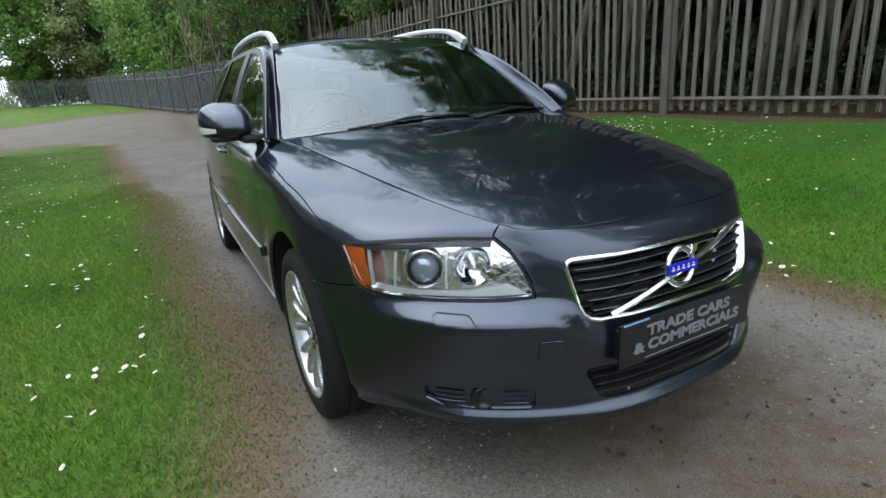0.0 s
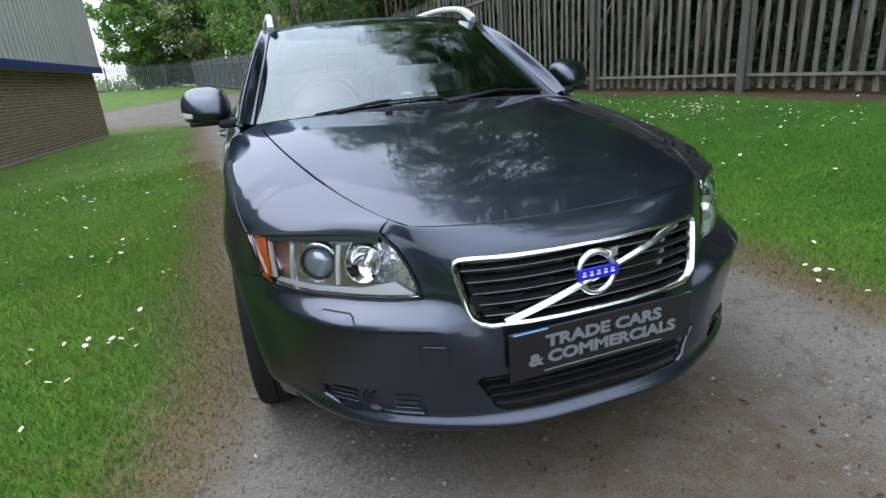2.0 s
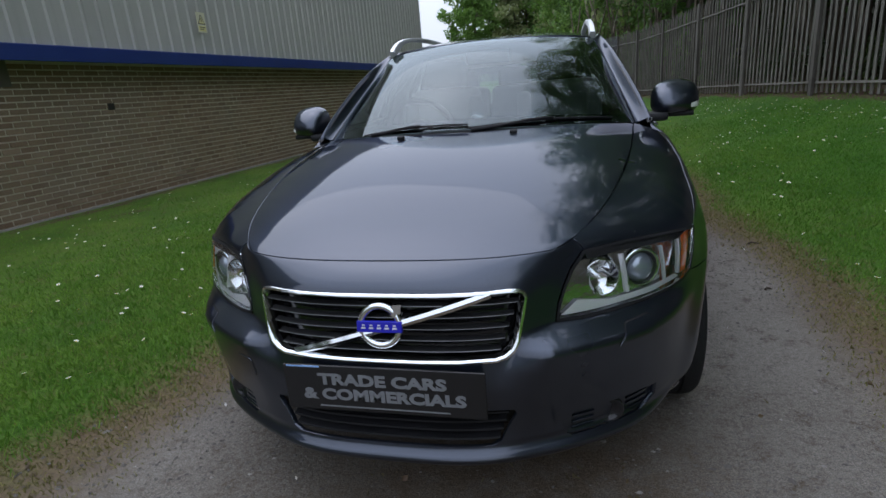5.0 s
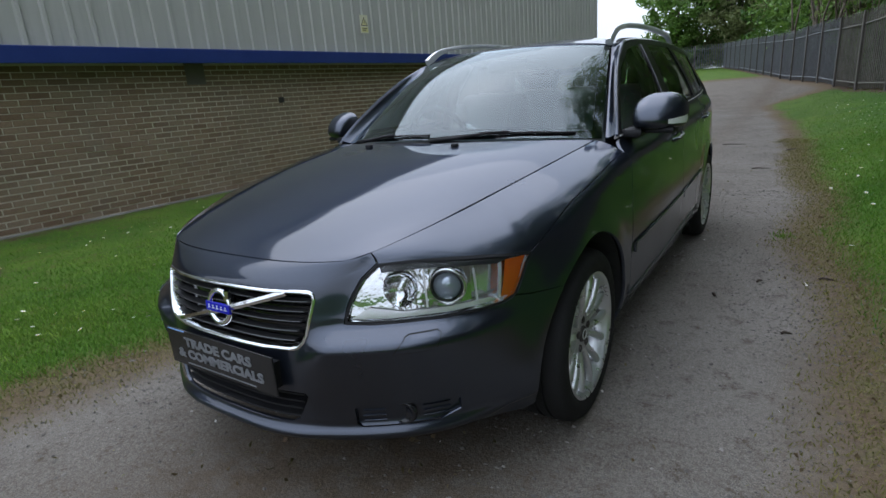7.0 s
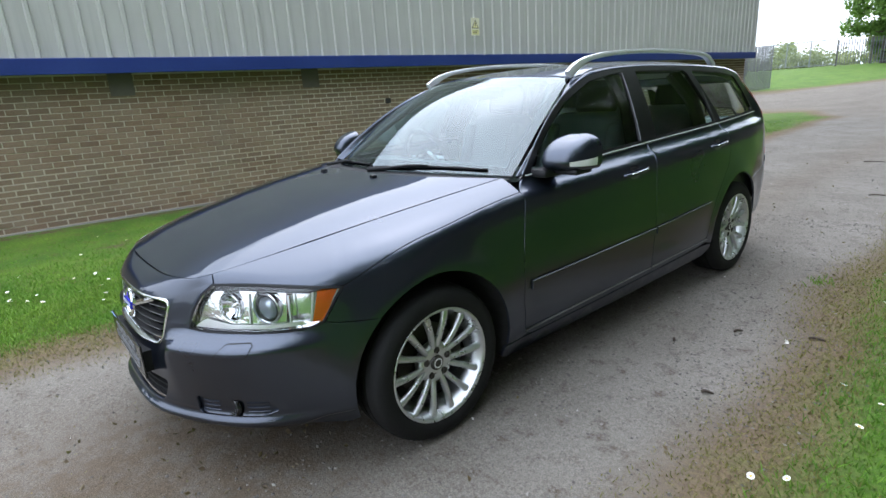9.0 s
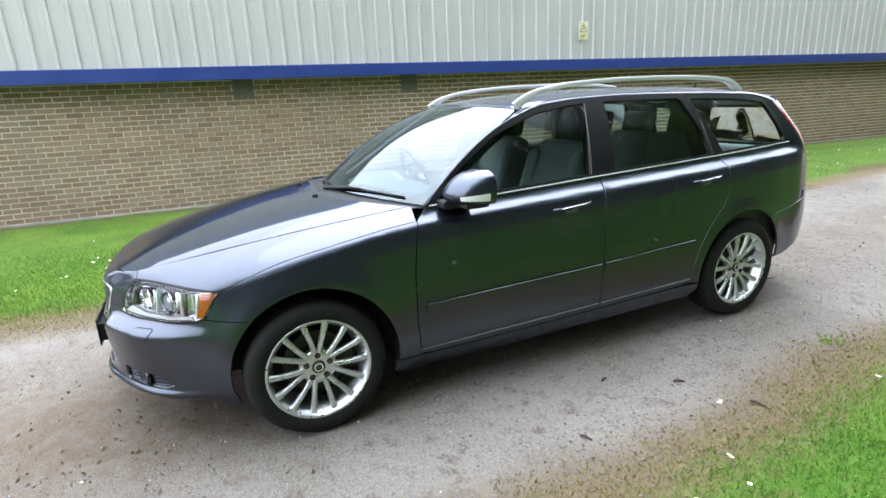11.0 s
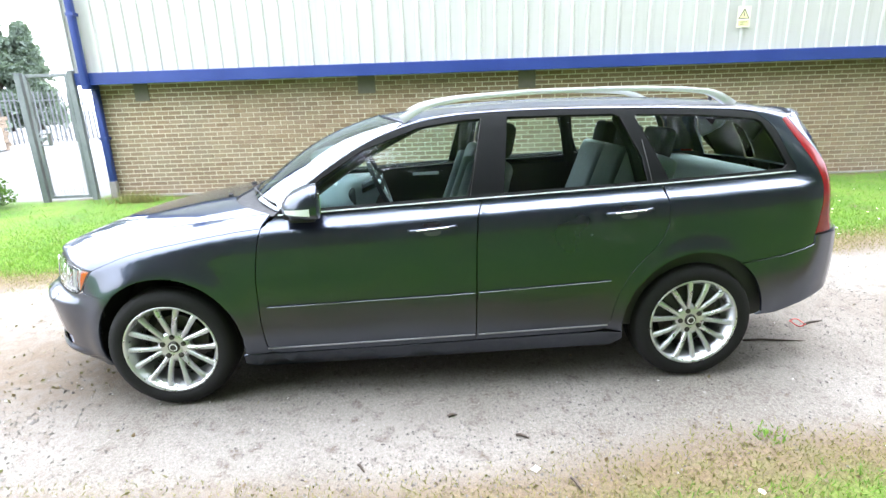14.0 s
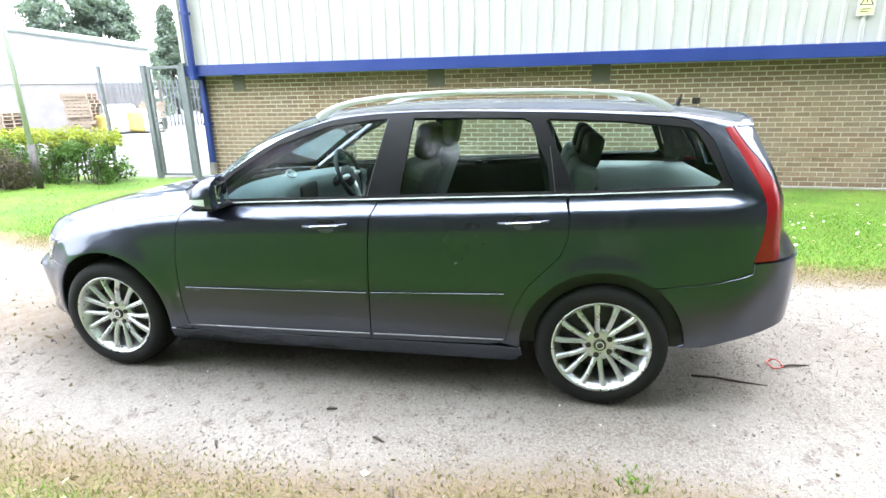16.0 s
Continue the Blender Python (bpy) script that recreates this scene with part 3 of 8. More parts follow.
def leaves(centres, radii, per, size, rng, flat=1.0):
    """Many single leaves, each a folded diamond, scattered through clumps."""
    cs, rs = np.repeat(np.array(centres), per, 0), np.repeat(np.array(radii), per)
    n = len(cs)
    d = rng.normal(size=(n, 3))
    d /= np.linalg.norm(d, axis=1)[:, None]
    d[:, 2] *= flat
    p = cs + d * (rs * rng.random(n) ** 0.45)[:, None]
    a = rng.normal(size=(n, 3))
    a /= np.linalg.norm(a, axis=1)[:, None]
    b = np.cross(a, rng.normal(size=(n, 3)))
    b /= np.linalg.norm(b, axis=1)[:, None]
    s = (size * (0.6 + 0.8 * rng.random(n)))[:, None]
    c = np.cross(a, b) * s * 0.12
    v = np.stack([p - a * s * 0.5, p + b * s * 0.32 + c, p + a * s * 0.5, p - b * s * 0.32 + c], 1).reshape(-1, 3)
    k = np.arange(n) * 4
    f = np.stack([np.stack([k, k + 1, k + 2], 1), np.stack([k, k + 2, k + 3], 1)], 1).reshape(-1, 3)
    return v.tolist(), f.tolist()


def tree(x, y, height, spread, seed, leaf_mat, label, trunk_r=0.16, clear=0.3, clumps=60, per=60, size=0.16, lean=(0, 0), category="tree"):
    rng = np.random.default_rng(seed)
    z0 = float(ground_z(x, y)) - 0.15
    base = Vector((x, y, z0))
    root = empty("tree", Matrix.Translation(base))
    tagged(root, label, category, "trees beyond the fence")
    top = Vector((lean[0], lean[1], height * 0.86))
    pts = [top * (i / 7) + Vector((math.sin(i * 1.3 + seed) * 0.08, math.cos(i * 1.7 + seed) * 0.08, 0)) * (i / 3) for i in range(8)]
    vs, fs = tube(pts, [trunk_r * (1.25 - 0.3 * min(i, 1) - i * 0.115) for i in range(8)], 9)
    centres, radii = [], []
    limbs = max(8, clumps // 5)
    for i in range(limbs):
        t = clear + (0.96 - clear) * (i + rng.random()) / limbs
        p = top * t
        ang = i * 2.4 + rng.random()
        reach = spread * (1.15 - 0.65 * abs(t - 0.55) / 0.55) * (0.6 + 0.5 * rng.random())
        e = p + Vector((math.cos(ang) * reach, math.sin(ang) * reach, reach * rng.uniform(0.15, 0.7)))
        m = (p + e) / 2 + Vector((0, 0, -0.05 * reach))
        r = trunk_r * 0.34 * (1.2 - t)+ 0.012
        a, b = tube([p, m, e], [r, r * 0.7, r * 0.3], 6)
        k = len(vs)
        vs += a
        fs += [tuple(k + q for q in f) for f in b]
        for _ in range(clumps // limbs):
            u = rng.uniform(0.35, 1.1)
            c = p + (e - p) * u + Vector(rng.normal(size=3) * reach * 0.22)
            centres.append((c.x, c.y, max(c.z, clear * height * 0.4)))
            radii.append(reach * rng.uniform(0.16, 0.34) + 0.15)
            for _ in range(2):
                tw = c + Vector(rng.normal(size=3)) * radii[-1] * 0.6
                a, b = tube([p + (e - p) * min(u, 1), tw], [r * 0.3, 0.005], 4)
                k = len(vs)
                vs += a
                fs += [tuple(k + q for q in f) for f in b]
    raw("trunk", vs, fs, bark, root, "dark bare trunk with limbs", smooth=True)
    v, f = leaves(centres, radii, per, size, rng)
    raw("crown", v, f, leaf_mat, root)
    return root


wood = np.random.default_rng(11)
# close trees right behind the fence: dark trunks, thin leaf
for i in range(15):
    y = -7.0 + i * 2.35 + wood.uniform(-0.7, 0.7)
    x = FENCE(y) + 1.6 + wood.uniform(0, 2.6)
    tree(x, y, wood.uniform(13, 17), wood.uniform(2.9, 3.9), 100 + i, leaf_green if i % 3 else leaf_fresh,
         "tall dark-trunked tree with fresh green leaf behind the fence", trunk_r=wood.uniform(0.10, 0.2), clear=0.20, clumps=115, per=165 if -1 < y < 10 else 100, size=0.135, lean=(wood.uniform(-3.4, -0.9), wood.uniform(-0.6, 0.6)))
# second row, closing the wood; every other crown has inner shade in its colour
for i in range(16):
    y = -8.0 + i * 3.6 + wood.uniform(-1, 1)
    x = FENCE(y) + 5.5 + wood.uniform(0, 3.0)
    tree(x, y, wood.uniform(10, 15), wood.uniform(2.6, 3.6), 200 + i, leaf_shaded if i % 2 else leaf_green,
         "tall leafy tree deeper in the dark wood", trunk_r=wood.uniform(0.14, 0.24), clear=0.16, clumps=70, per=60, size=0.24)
# big leafy trees at the far corner
for x, y, h, s, mat, lab in ((-10.5, 61.5, 13.5, 2.7, leaf_fresh, "leafy bright green tree by the field corner"), (-4.8, 62.5, 14, 4.0, leaf_dull, "tall olive green tree in blossom by the field corner"),
                             (1.5, 52.0, 13, 4.2, leaf_fresh, "leafy bright green tree beyond the fence"), (3.5, 43.0, 13, 3.8, leaf_green, "leafy green tree beyond the fence"),
                             (5.6, 34.0, 12, 3.4, leaf_fresh, "leafy green tree beyond the fence")):
    tree(x, y, h, s, int(x * 7 + y * 3) % 1000, mat, lab, trunk_r=0.26, clear=0.10, clumps=150, per=100, size=0.34)

# the dark mass of the wood behind
cen, rad = [], []
for i in range(620):
    y = wood.uniform(-14, 46)
    cen.append((FENCE(y) + wood.uniform(2.2, 9.5), y, wood.uniform(0.3, 8.5)))
    rad.append(wood.uniform(0.5, 1.1))
for i in range(900):
    y = wood.uniform(-9, 20)
    cen.append((FENCE(y) + wood.uniform(3, 14), y, wood.uniform(0.4, 7.5)))
    rad.append(wood.uniform(0.6, 1.2))
for i in range(640):
    y = wood.uniform(-22, 60)
    cen.append((FENCE(y) + wood.uniform(8.5, 17), y, wood.uniform(0.2, 14)))
    rad.append(wood.uniform(0.9, 1.9))
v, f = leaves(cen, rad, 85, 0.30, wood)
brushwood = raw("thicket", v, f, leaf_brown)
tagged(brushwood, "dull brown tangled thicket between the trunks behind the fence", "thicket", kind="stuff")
v, f = [], []
for i in range(420):
    y = wood.uniform(-9, 34)
    x = FENCE(y) + 0.5 + 7.0 * wood.random() ** 1.3
    z, r, h = float(ground_z(x, y)), wood.uniform(0.012, 0.075) * (0.6 + wood.random()), wood.uniform(2.5, 7.5)
    a, b = wood.normal(size=2) * 0.16 * h
    tv, tf = tube([(x, y, z - 0.1), (x + a * 0.4 + wood.normal() * 0.06, y + b * 0.4, z + h * 0.5), (x + a, y + b, z + h)], [r, r * 0.75, r * 0.35], 5)
    k = len(v)
    v += tv
    f += [tuple(k + q for q in t) for t in tf]
saplings = raw("saplings", v, f, mottled("grey_brown_stems", (0.085, 0.068, 0.048), (0.19, 0.155, 0.115), 3, 0.9, fine=40, bumpy=0.4, stretch=(1, 1, 0.3)), None, smooth=True)
tagged(saplings, "grey-brown bare saplings and brush stems behind the fence", "saplings", kind="stuff")
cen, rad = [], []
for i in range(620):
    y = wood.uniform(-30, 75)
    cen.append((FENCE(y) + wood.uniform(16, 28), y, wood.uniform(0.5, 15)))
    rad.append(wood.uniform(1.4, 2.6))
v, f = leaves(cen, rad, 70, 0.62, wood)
# depth of the wood: shade carried by the near-black leaf colour
thicket = raw("thicket", v, f, leaf_shaded)
tagged(thicket, "leafy thicket filling the wood behind the fence, coloured dark for deep shade", "thicket", kind="stuff")

# bright leafy edge of the wood along the far fence and round the field corner
for mat, count in ((leaf_fresh, 330), (leaf_green, 300), (leaf_dull, 90)):
    cen, rad = [], []
    for i in range(count):
        if i % 3:
            y = wood.uniform(17, 62)
            x = FENCE(y) + 1.2 + 5.0 * wood.random()
        else:
            x, y = wood.uniform(-11.3, 2.0), wood.uniform(61.5, 66)
        cen.append((x, y, float(ground_z(x, y)) + 0.3 + 11.0 * wood.random() ** 1.35))
        rad.append(wood.uniform(0.6, 1.5))
    v, f = leaves(cen, rad, 80, 0.30, wood)
    tagged(raw("woodland_edge", v, f, mat), "fresh green leafy edge of the wood beyond the fence", "foliage", kind="stuff")

# low hedge closing the field corner under the trees
cen, rad = [], []
for i in range(150):
    x, y = wood.uniform(-12.4, -4.0), wood.uniform(63.5, 66)
    cen.append((x, y, float(ground_z(x, y)) + 0.3 + 3.2 * wood.random()))
    rad.append(wood.uniform(0.5, 1.0))
v, f = leaves(cen, rad, 80, 0.30, wood)
tagged(raw("corner_hedge", v, f, leaf_dull), "dull green hedge under the trees at the field corner", "hedge", kind="stuff")

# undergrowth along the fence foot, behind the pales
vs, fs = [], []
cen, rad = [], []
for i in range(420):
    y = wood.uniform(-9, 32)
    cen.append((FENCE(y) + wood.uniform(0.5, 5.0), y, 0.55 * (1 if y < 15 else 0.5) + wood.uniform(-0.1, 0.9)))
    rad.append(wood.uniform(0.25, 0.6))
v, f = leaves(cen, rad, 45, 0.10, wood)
# shade under the trees is put into this leaf colour
brush = raw("undergrowth", v, f, leaf_shaded)
tagged(brush, "tangled undergrowth behind the fence, its shade put into the leaf colour", "undergrowth", kind="stuff")
v, f = leaves([(FENCE(y) + wood.uniform(0.15, 0.5), y, 0.62 * max(0.3, 1 - y / 40) + 0.02) for y in wood.uniform(-9, 20, 260)], [0.22] * 260, 22, 0.07, wood, flat=0.25)
litter_mat = leaf_material("leaf_litter", (0.075, 0.045, 0.028), (0.18, 0.11, 0.068))
litter = raw("leaf_litter", v, f, litter_mat)
tagged(litter, "reddish brown dead leaves along the fence foot", "leaf litter", kind="stuff")

# low far wood on the skyline
cen, rad = [], []
for i in range(170):
    a = wood.uniform(0, 1)
    x = -75 + a * 62
    cen.append((x, 112 + wood.uniform(-6, 6), 1.6 + wood.uniform(0, 2.4 + 1.3 * math.sin(x * 0.31) + wood.uniform(0, 1.0))))
    rad.append(wood.uniform(0.9, 2.2))
v, f = leaves(cen, rad, 60, 0.6, wood)
skyline = raw("far_wood", v, f, leaf_dull)
tagged(skyline, "low line of hazy far trees on the skyline", "far trees", kind="stuff")


# ---- estate car: body surfaces ----
# s runs along the plan outline from the nose round the nearside to the tail; along the flank s equals y.
PLAN = spline([(-2.975, -0.25, -2.188), (-2.725, 0.0, -2.205), (-2.475, 0.25, -2.185), (-2.25, 0.461, -2.095), (-2.03, 0.636, -1.963), (-1.79, 0.769, -1.769), (-1.56, 0.836, -1.555),
               (-1.3, 0.866, -1.3), (-0.9, 0.879, -0.9), (-0.3, 0.886, -0.3), (0.5, 0.886, 0.5), (1.0, 0.881, 1.0), (1.35, 0.866, 1.35), (1.7, 0.835, 1.7),
               (1.985, 0.778, 1.978), (2.16, 0.690, 2.130), (2.30, 0.575, 2.205), (2.495, 0.39, 2.255), (2.9, 0.0, 2.285), (3.305, -0.39, 2.255)])
BELT = spline([(-2.4, 0.79), (-1.9, 0.785), (-1.72, 0.79), (-1.5, 0.838), (-1.2, 0.892), (-0.85, 0.938), (-0.5, 0.955), (0.2, 0.985), (1.14, 1.020), (1.85, 1.045), (2.9, 1.05)])
FLANK = spline([(0.12, -0.12), (0.16, -0.085), (0.19, -0.055), (0.235, -0.036), (0.27, -0.020), (0.31, -0.012), (0.45, -0.001), (0.60, 0.005), (0.70, 0.003), (0.80, 0.0), (1.2, 0.0)])
BULGE = spline([(-0.9, 0.0), (-0.5, 0.0), (-0.36, 0.0), (-0.28, -0.0015), (-0.20, -0.0045), (-0.12, -0.0095), (-0.09, -0.0135), (-0.06, -0.0185), (0.0, -0.020), (0.7, -0.020)])
SHOULDER = spline([(-0.20, 0.0), (-0.12, 0.0), (-0.10, 0.0), (-0.080, -0.001), (-0.068, -0.004), (-0.056, -0.012), (-0.036, -0.040), (-0.016, -0.060), (0.0, -0.066), (0.012, -0.070), (0.2, -0.150), (0.4, -0.260), (0.6, -0.402)])
TAIL = spline([(-0.9, 0.0), (-0.35, 0.0), (-0.25, -0.002), (-0.1, -0.016), (0.0, -0.045), (0.1, -0.10), (0.2, -0.168), (0.3, -0.25), (0.5, -0.42)])
NOSE = spline([(0.12, -0.12), (0.211, -0.05), (0.241, -0.006), (0.253, 0.005), (0.262, 0.007), (0.270, 0.003), (0.279, -0.006), (0.305, -0.013), (0.45, -0.016), (0.52, -0.024), (0.60, -0.032), (0.66, -0.043), (0.69, -0.053), (0.72, -0.070), (0.75, -0.10), (0.9, -0.3)])
LAMP = spline([(0.12, -0.13), (0.205, -0.065), (0.235, -0.014), (0.248, -0.004), (0.258, -0.002), (0.267, -0.006), (0.277, -0.013), (0.305, -0.012), (0.45, 0.008), (0.51, 0.017), (0.526, 0.0188), (0.538, 0.0155), (0.556, -0.010), (0.578, -0.044), (0.60, -0.050), (0.68, -0.067), (0.74, -0.087), (0.757, -0.096), (0.9, -0.18)])


# where the cheek beside the lamp turns into the nose, and how fast
CHEEK = spline([(0.10, -2.315), (0.45, -2.325), (0.50, -2.322), (0.53, -2.308), (0.588, -2.272), (0.62, -2.264), (0.66, -2.245), (0.705, -2.214), (0.74, -2.172), (0.9, -1.98)])
CHEEK_W = spline([(0.10, 0.15), (0.45, 0.13), (0.53, 0.105), (0.62, 0.135), (0.74, 0.16), (0.9, 0.16)])


def ease(a, b, v):
    t = min(max((v - a) / (b - a), 0.0), 1.0)
    return t * t * (3 - 2 * t)


def flare(s, z):
    """Wheel arch lip: the wing swells outwards round the wheels."""
    a = math.hypot(s + 1.32, z - 0.315) - 0.363
    b = math.hypot(s - 1.32, z - 0.315) - 0.372
    return 0.026 * math.exp(-(a / (0.05 if a < 0 else 0.085)) ** 2) * (0.45 + 0.55 * ease(-1.25, -1.5, s) if s > -1.5 else 1.0) + 0.008 * math.exp(-(b / 0.06) ** 2)


def offset(s, z):
    h = z - BELT(s)
    return flat_offset(s, z) + (flare(s, z) * ease(-0.02, -0.10, h) if -1.9 < s < 1.9 else 0.0)


def flat_offset(s, z):
    h = z - BELT(s)
    side = FLANK(z) + BULGE(max(h, -0.9)) + (SHOULDER(h) if h > -0.2 else 0.0)
    if s > 1.8:
        k = ease(1.82, 2.0, s)
        side = side * (1 - k) + (FLANK(z) * (1 - ease(-0.3, -0.1, h)) + TAIL(h)) * k - 0.060 * ease(2.05, 2.2, s) * ease(0.72, 0.85, z)
    if s >= -1.66:
        return side
    k = ease(-2.10, -1.68, s)
    front = LAMP(z) * (1 - k) + side * k
    b = float(CHEEK(z))
    c = 1 - ease(b - CHEEK_W(z), b, s)
    return front * (1 - c) + NOSE(z) * c


def skin(s, z, extra=0.0):
    x, y = PLAN(s)
    xa, ya = PLAN(s - 0.01)
    xb, yb = PLAN(s + 0.01)
    tx, ty = xb - xa, yb - ya
    if s < -2.715:
        tx, ty = 1, 0
    if s > 2.89:
        tx, ty = -1, 0
    n = math.hypot(tx, ty)
    d = offset(s, z) + extra
    return np.array((max(x + ty / n * d, 0.0) if abs(s) < 2.7 else x, y - tx / n * d, z))


def hermite(p, q, tp, tq, t):
    return (2 * t ** 3 - 3 * t ** 2 + 1) * p + (t ** 3 - 2 * t ** 2 + t) * tp + (3 * t ** 2 - 2 * t ** 3) * q + (t ** 3 - t ** 2) * tq


# bonnet edge seen from the wing, and the crest of the wing below it
EDGE = spline([(-2.165, 0.458, -1.970, 0.7665), (-2.0, 0.514, -1.86, 0.792), (-1.8, 0.570, -1.69, 0.824), (-1.5, 0.628, -1.44, 0.866), (-1.2, 0.672, -1.17, 0.903), (-0.82, 0.712, -0.80, 0.944), (-0.70, 0.722, -0.68, 0.955)])
LAMP_TOP = spline([(-2.165, 0.740), (-2.05, 0.742), (-1.9, 0.737), (-1.672, 0.718)])
CREST = spline([(-1.672, 0.718), (-1.5, 0.782), (-1.2, 0.845), (-0.82, 0.898), (-0.6, 0.91)])


def crest(s):
    return LAMP_TOP(s) if s < -1.672 else CREST(s)


def wing_top(s, w):
    p = skin(s, crest(s))
    up = skin(s, crest(s)) - skin(s, crest(s) - 0.006)
    q = EDGE(s)
    L = float(np.linalg.norm(q - p))
    up = up / np.linalg.norm(up)
    tq = np.array((-0.90, 0.0 if s > -1.7 else 0.25, 0.22 if s > -1.7 else 0.38))
    return hermite(p, q, up * L * 0.95, tq * L * 0.9, w)


BON_E = spline([(0.0, 0.412, -2.022, 0.754), (0.015, 0.437, -2.002, 0.7595), (0.035, 0.459, -1.968, 0.767), (0.12, 0.521, -1.84, 0.795), (0.28, 0.578, -1.66, 0.830), (0.46, 0.628, -1.44, 0.866), (0.70, 0.672, -1.17, 0.903), (1.0, 0.712, -0.80, 0.944)])
BON_C = spline([(0.0, -2.078, 0.744), (0.12, -1.965, 0.792), (0.28, -1.80, 0.844), (0.46, -1.60, 0.891), (0.70, -1.36, 0.935), (1.0, -1.08, 0.970)])


def bonnet(u, v):
    xe, ye, ze = BON_E(v)
    yc, zc = BON_C(v)
    k = u * u
    return np.array((u * xe, ye + (yc - ye) * (1 - k * k), ze + (zc - ze) * (1 - k) + 0.010 * (1 - k) * k * 4 * v))


CORNER_S, SEAM_S = -2.245, -2.165


def nose_edge(s):
    if s < CORNER_S:
        return bonnet(PLAN(s)[0] / PLAN(CORNER_S)[0], 0.0)
    t = (s - CORNER_S) / (SEAM_S - CORNER_S)
    return bonnet(1.0, 0.035 * t)


def nose_low(s):
    return 0.69 + 0.050 * ease(-2.36, SEAM_S, s)


def nose_top(s, w):
    z = nose_low(s)
    p = skin(s, z)
    up = p - skin(s, z - 0.006)
    up = up / np.linalg.norm(up)
    q = nose_edge(s)
    L = float(np.linalg.norm(q - p))
    k = ease(-2.42, SEAM_S, s)
    tq = np.array((-0.72, 0.35, 0.55)) * k + np.array((0.0, 0.92, 0.38)) * (1 - k)
    return hermite(p, q, up * L * (0.9 - 0.45 * k), tq * L * (0.9 - 0.3 * k), w)


SCREEN_A, SCREEN_B = np.array((0.732, -0.74, 0.938)), np.array((0.572, -0.115, 1.352))


def screen(u, v):
    e = SCREEN_A + (SCREEN_B - SCREEN_A) * v
    c = np.array((0.0, -1.04, 0.974)) * (1 - v) + np.array((0.0, -0.275, 1.381)) * v
    k = 1 - u * u
    return np.array((u * e[0], e[1] + (c[1] - e[1]) * k, e[2] + (c[2] - e[2]) * k + 0.022 * math.sin(math.pi * v) * (0.4 + 0.6 * k) + 0.040 * math.sin(math.pi * v) * (1 - u ** 4)))


ROOF_E = spline([(-0.115, 0.572, 1.352), (0.05, 0.566, 1.374), (0.4, 0.562, 1.398), (0.9, 0.558, 1.402), (1.4, 0.545, 1.385), (1.75, 0.515, 1.355), (1.98, 0.48, 1.318)])
ROOF_C = spline([(-0.275, 1.381), (0.05, 1.418), (0.4, 1.437), (0.9, 1.441), (1.4, 1.425), (1.75, 1.395), (2.06, 1.345)])


def roof(u, v):
    ye, yc = -0.115 + v * 2.095, -0.275 + v * 2.335
    xe, ze = ROOF_E(ye)
    k = 1 - u * u
    return np.array((u * xe, ye + (yc - ye) * k, ze + (ROOF_C(yc) - ze) * (1 - u ** 4) * 0.999))


DLO = spline([(-0.765, 0.945), (-0.68, 1.022), (-0.55, 1.122), (-0.33, 1.255), (-0.05, 1.352), (0.15, 1.380), (0.35, 1.390), (0.98, 1.386), (1.4, 1.370), (1.70, 1.345), (1.79, 1.325), (1.9, 1.295)])
RIM_T = spline([(-0.765, 0.0), (-0.55, 0.37), (-0.33, 0.66), (-0.05, 0.97), (-0.02, 1.0)])


def rim(s):
    if s < -0.02:
        return SCREEN_A + (SCREEN_B - SCREEN_A) * RIM_T(s)
    y = -0.115 + (s + 0.02) * (1.98 + 0.115) / 1.92
    xe, ze = ROOF_E(y)
    return np.array((xe, y, ze))


def cant_rail(s, w):
    p = skin(s, DLO(s))
    up = p - skin(s, DLO(s) - 0.006)
    up = up / np.linalg.norm(up)
    q = rim(s)
    L = float(np.linalg.norm(q - p))
    tq = np.array((-0.85, -0.25 if s < 0 else 0.0, 0.25))
    return hermite(p, q, up * L, tq * L, w)


# ---- panel maker ----
def inset(poly, d):
    if not d:
        return poly
    n = len(poly)
    area = sum(poly[i][0] * poly[(i + 1) % n][1] - poly[(i + 1) % n][0] * poly[i][1] for i in range(n))
    sg = 1 if area > 0 else -1
    out = []
    for i in range(n):
        a, b, c = (np.array(poly[(i + k - 1) % n], float) for k in range(3))
        u, v = b - a, c - b
        u, v = u / (np.linalg.norm(u) + 1e-9), v / (np.linalg.norm(v) + 1e-9)
        nu, nv = np.array((-u[1], u[0])) * sg, np.array((-v[1], v[0])) * sg
        m = nu + nv
        m = m / max(np.dot(m, nu), 0.35)
        out.append(tuple(b + m * d))
    return out


def inside(poly, p):
    hit = False
    n = len(poly)
    for i in range(n):
        (x1, y1), (x2, y2) = poly[i], poly[(i + 1) % n]
        if (y1 > p[1]) != (y2 > p[1]) and p[0] < (x2 - x1) * (p[1] - y1) / (y2 - y1) + x1:
            hit = not hit
    return hit


def divide(loop, step):
    out = []
    n = len(loop)
    for i in range(n):
        a, b = np.array(loop[i], float), np.array(loop[(i + 1) % n], float)
        k = max(1, int(math.ceil(max(abs(b[0] - a[0]) / step[0], abs(b[1] - a[1]) / step[1]) - 1e-6)))
        out += [tuple(a + (b - a) * j / k) for j in range(k)]
    return out


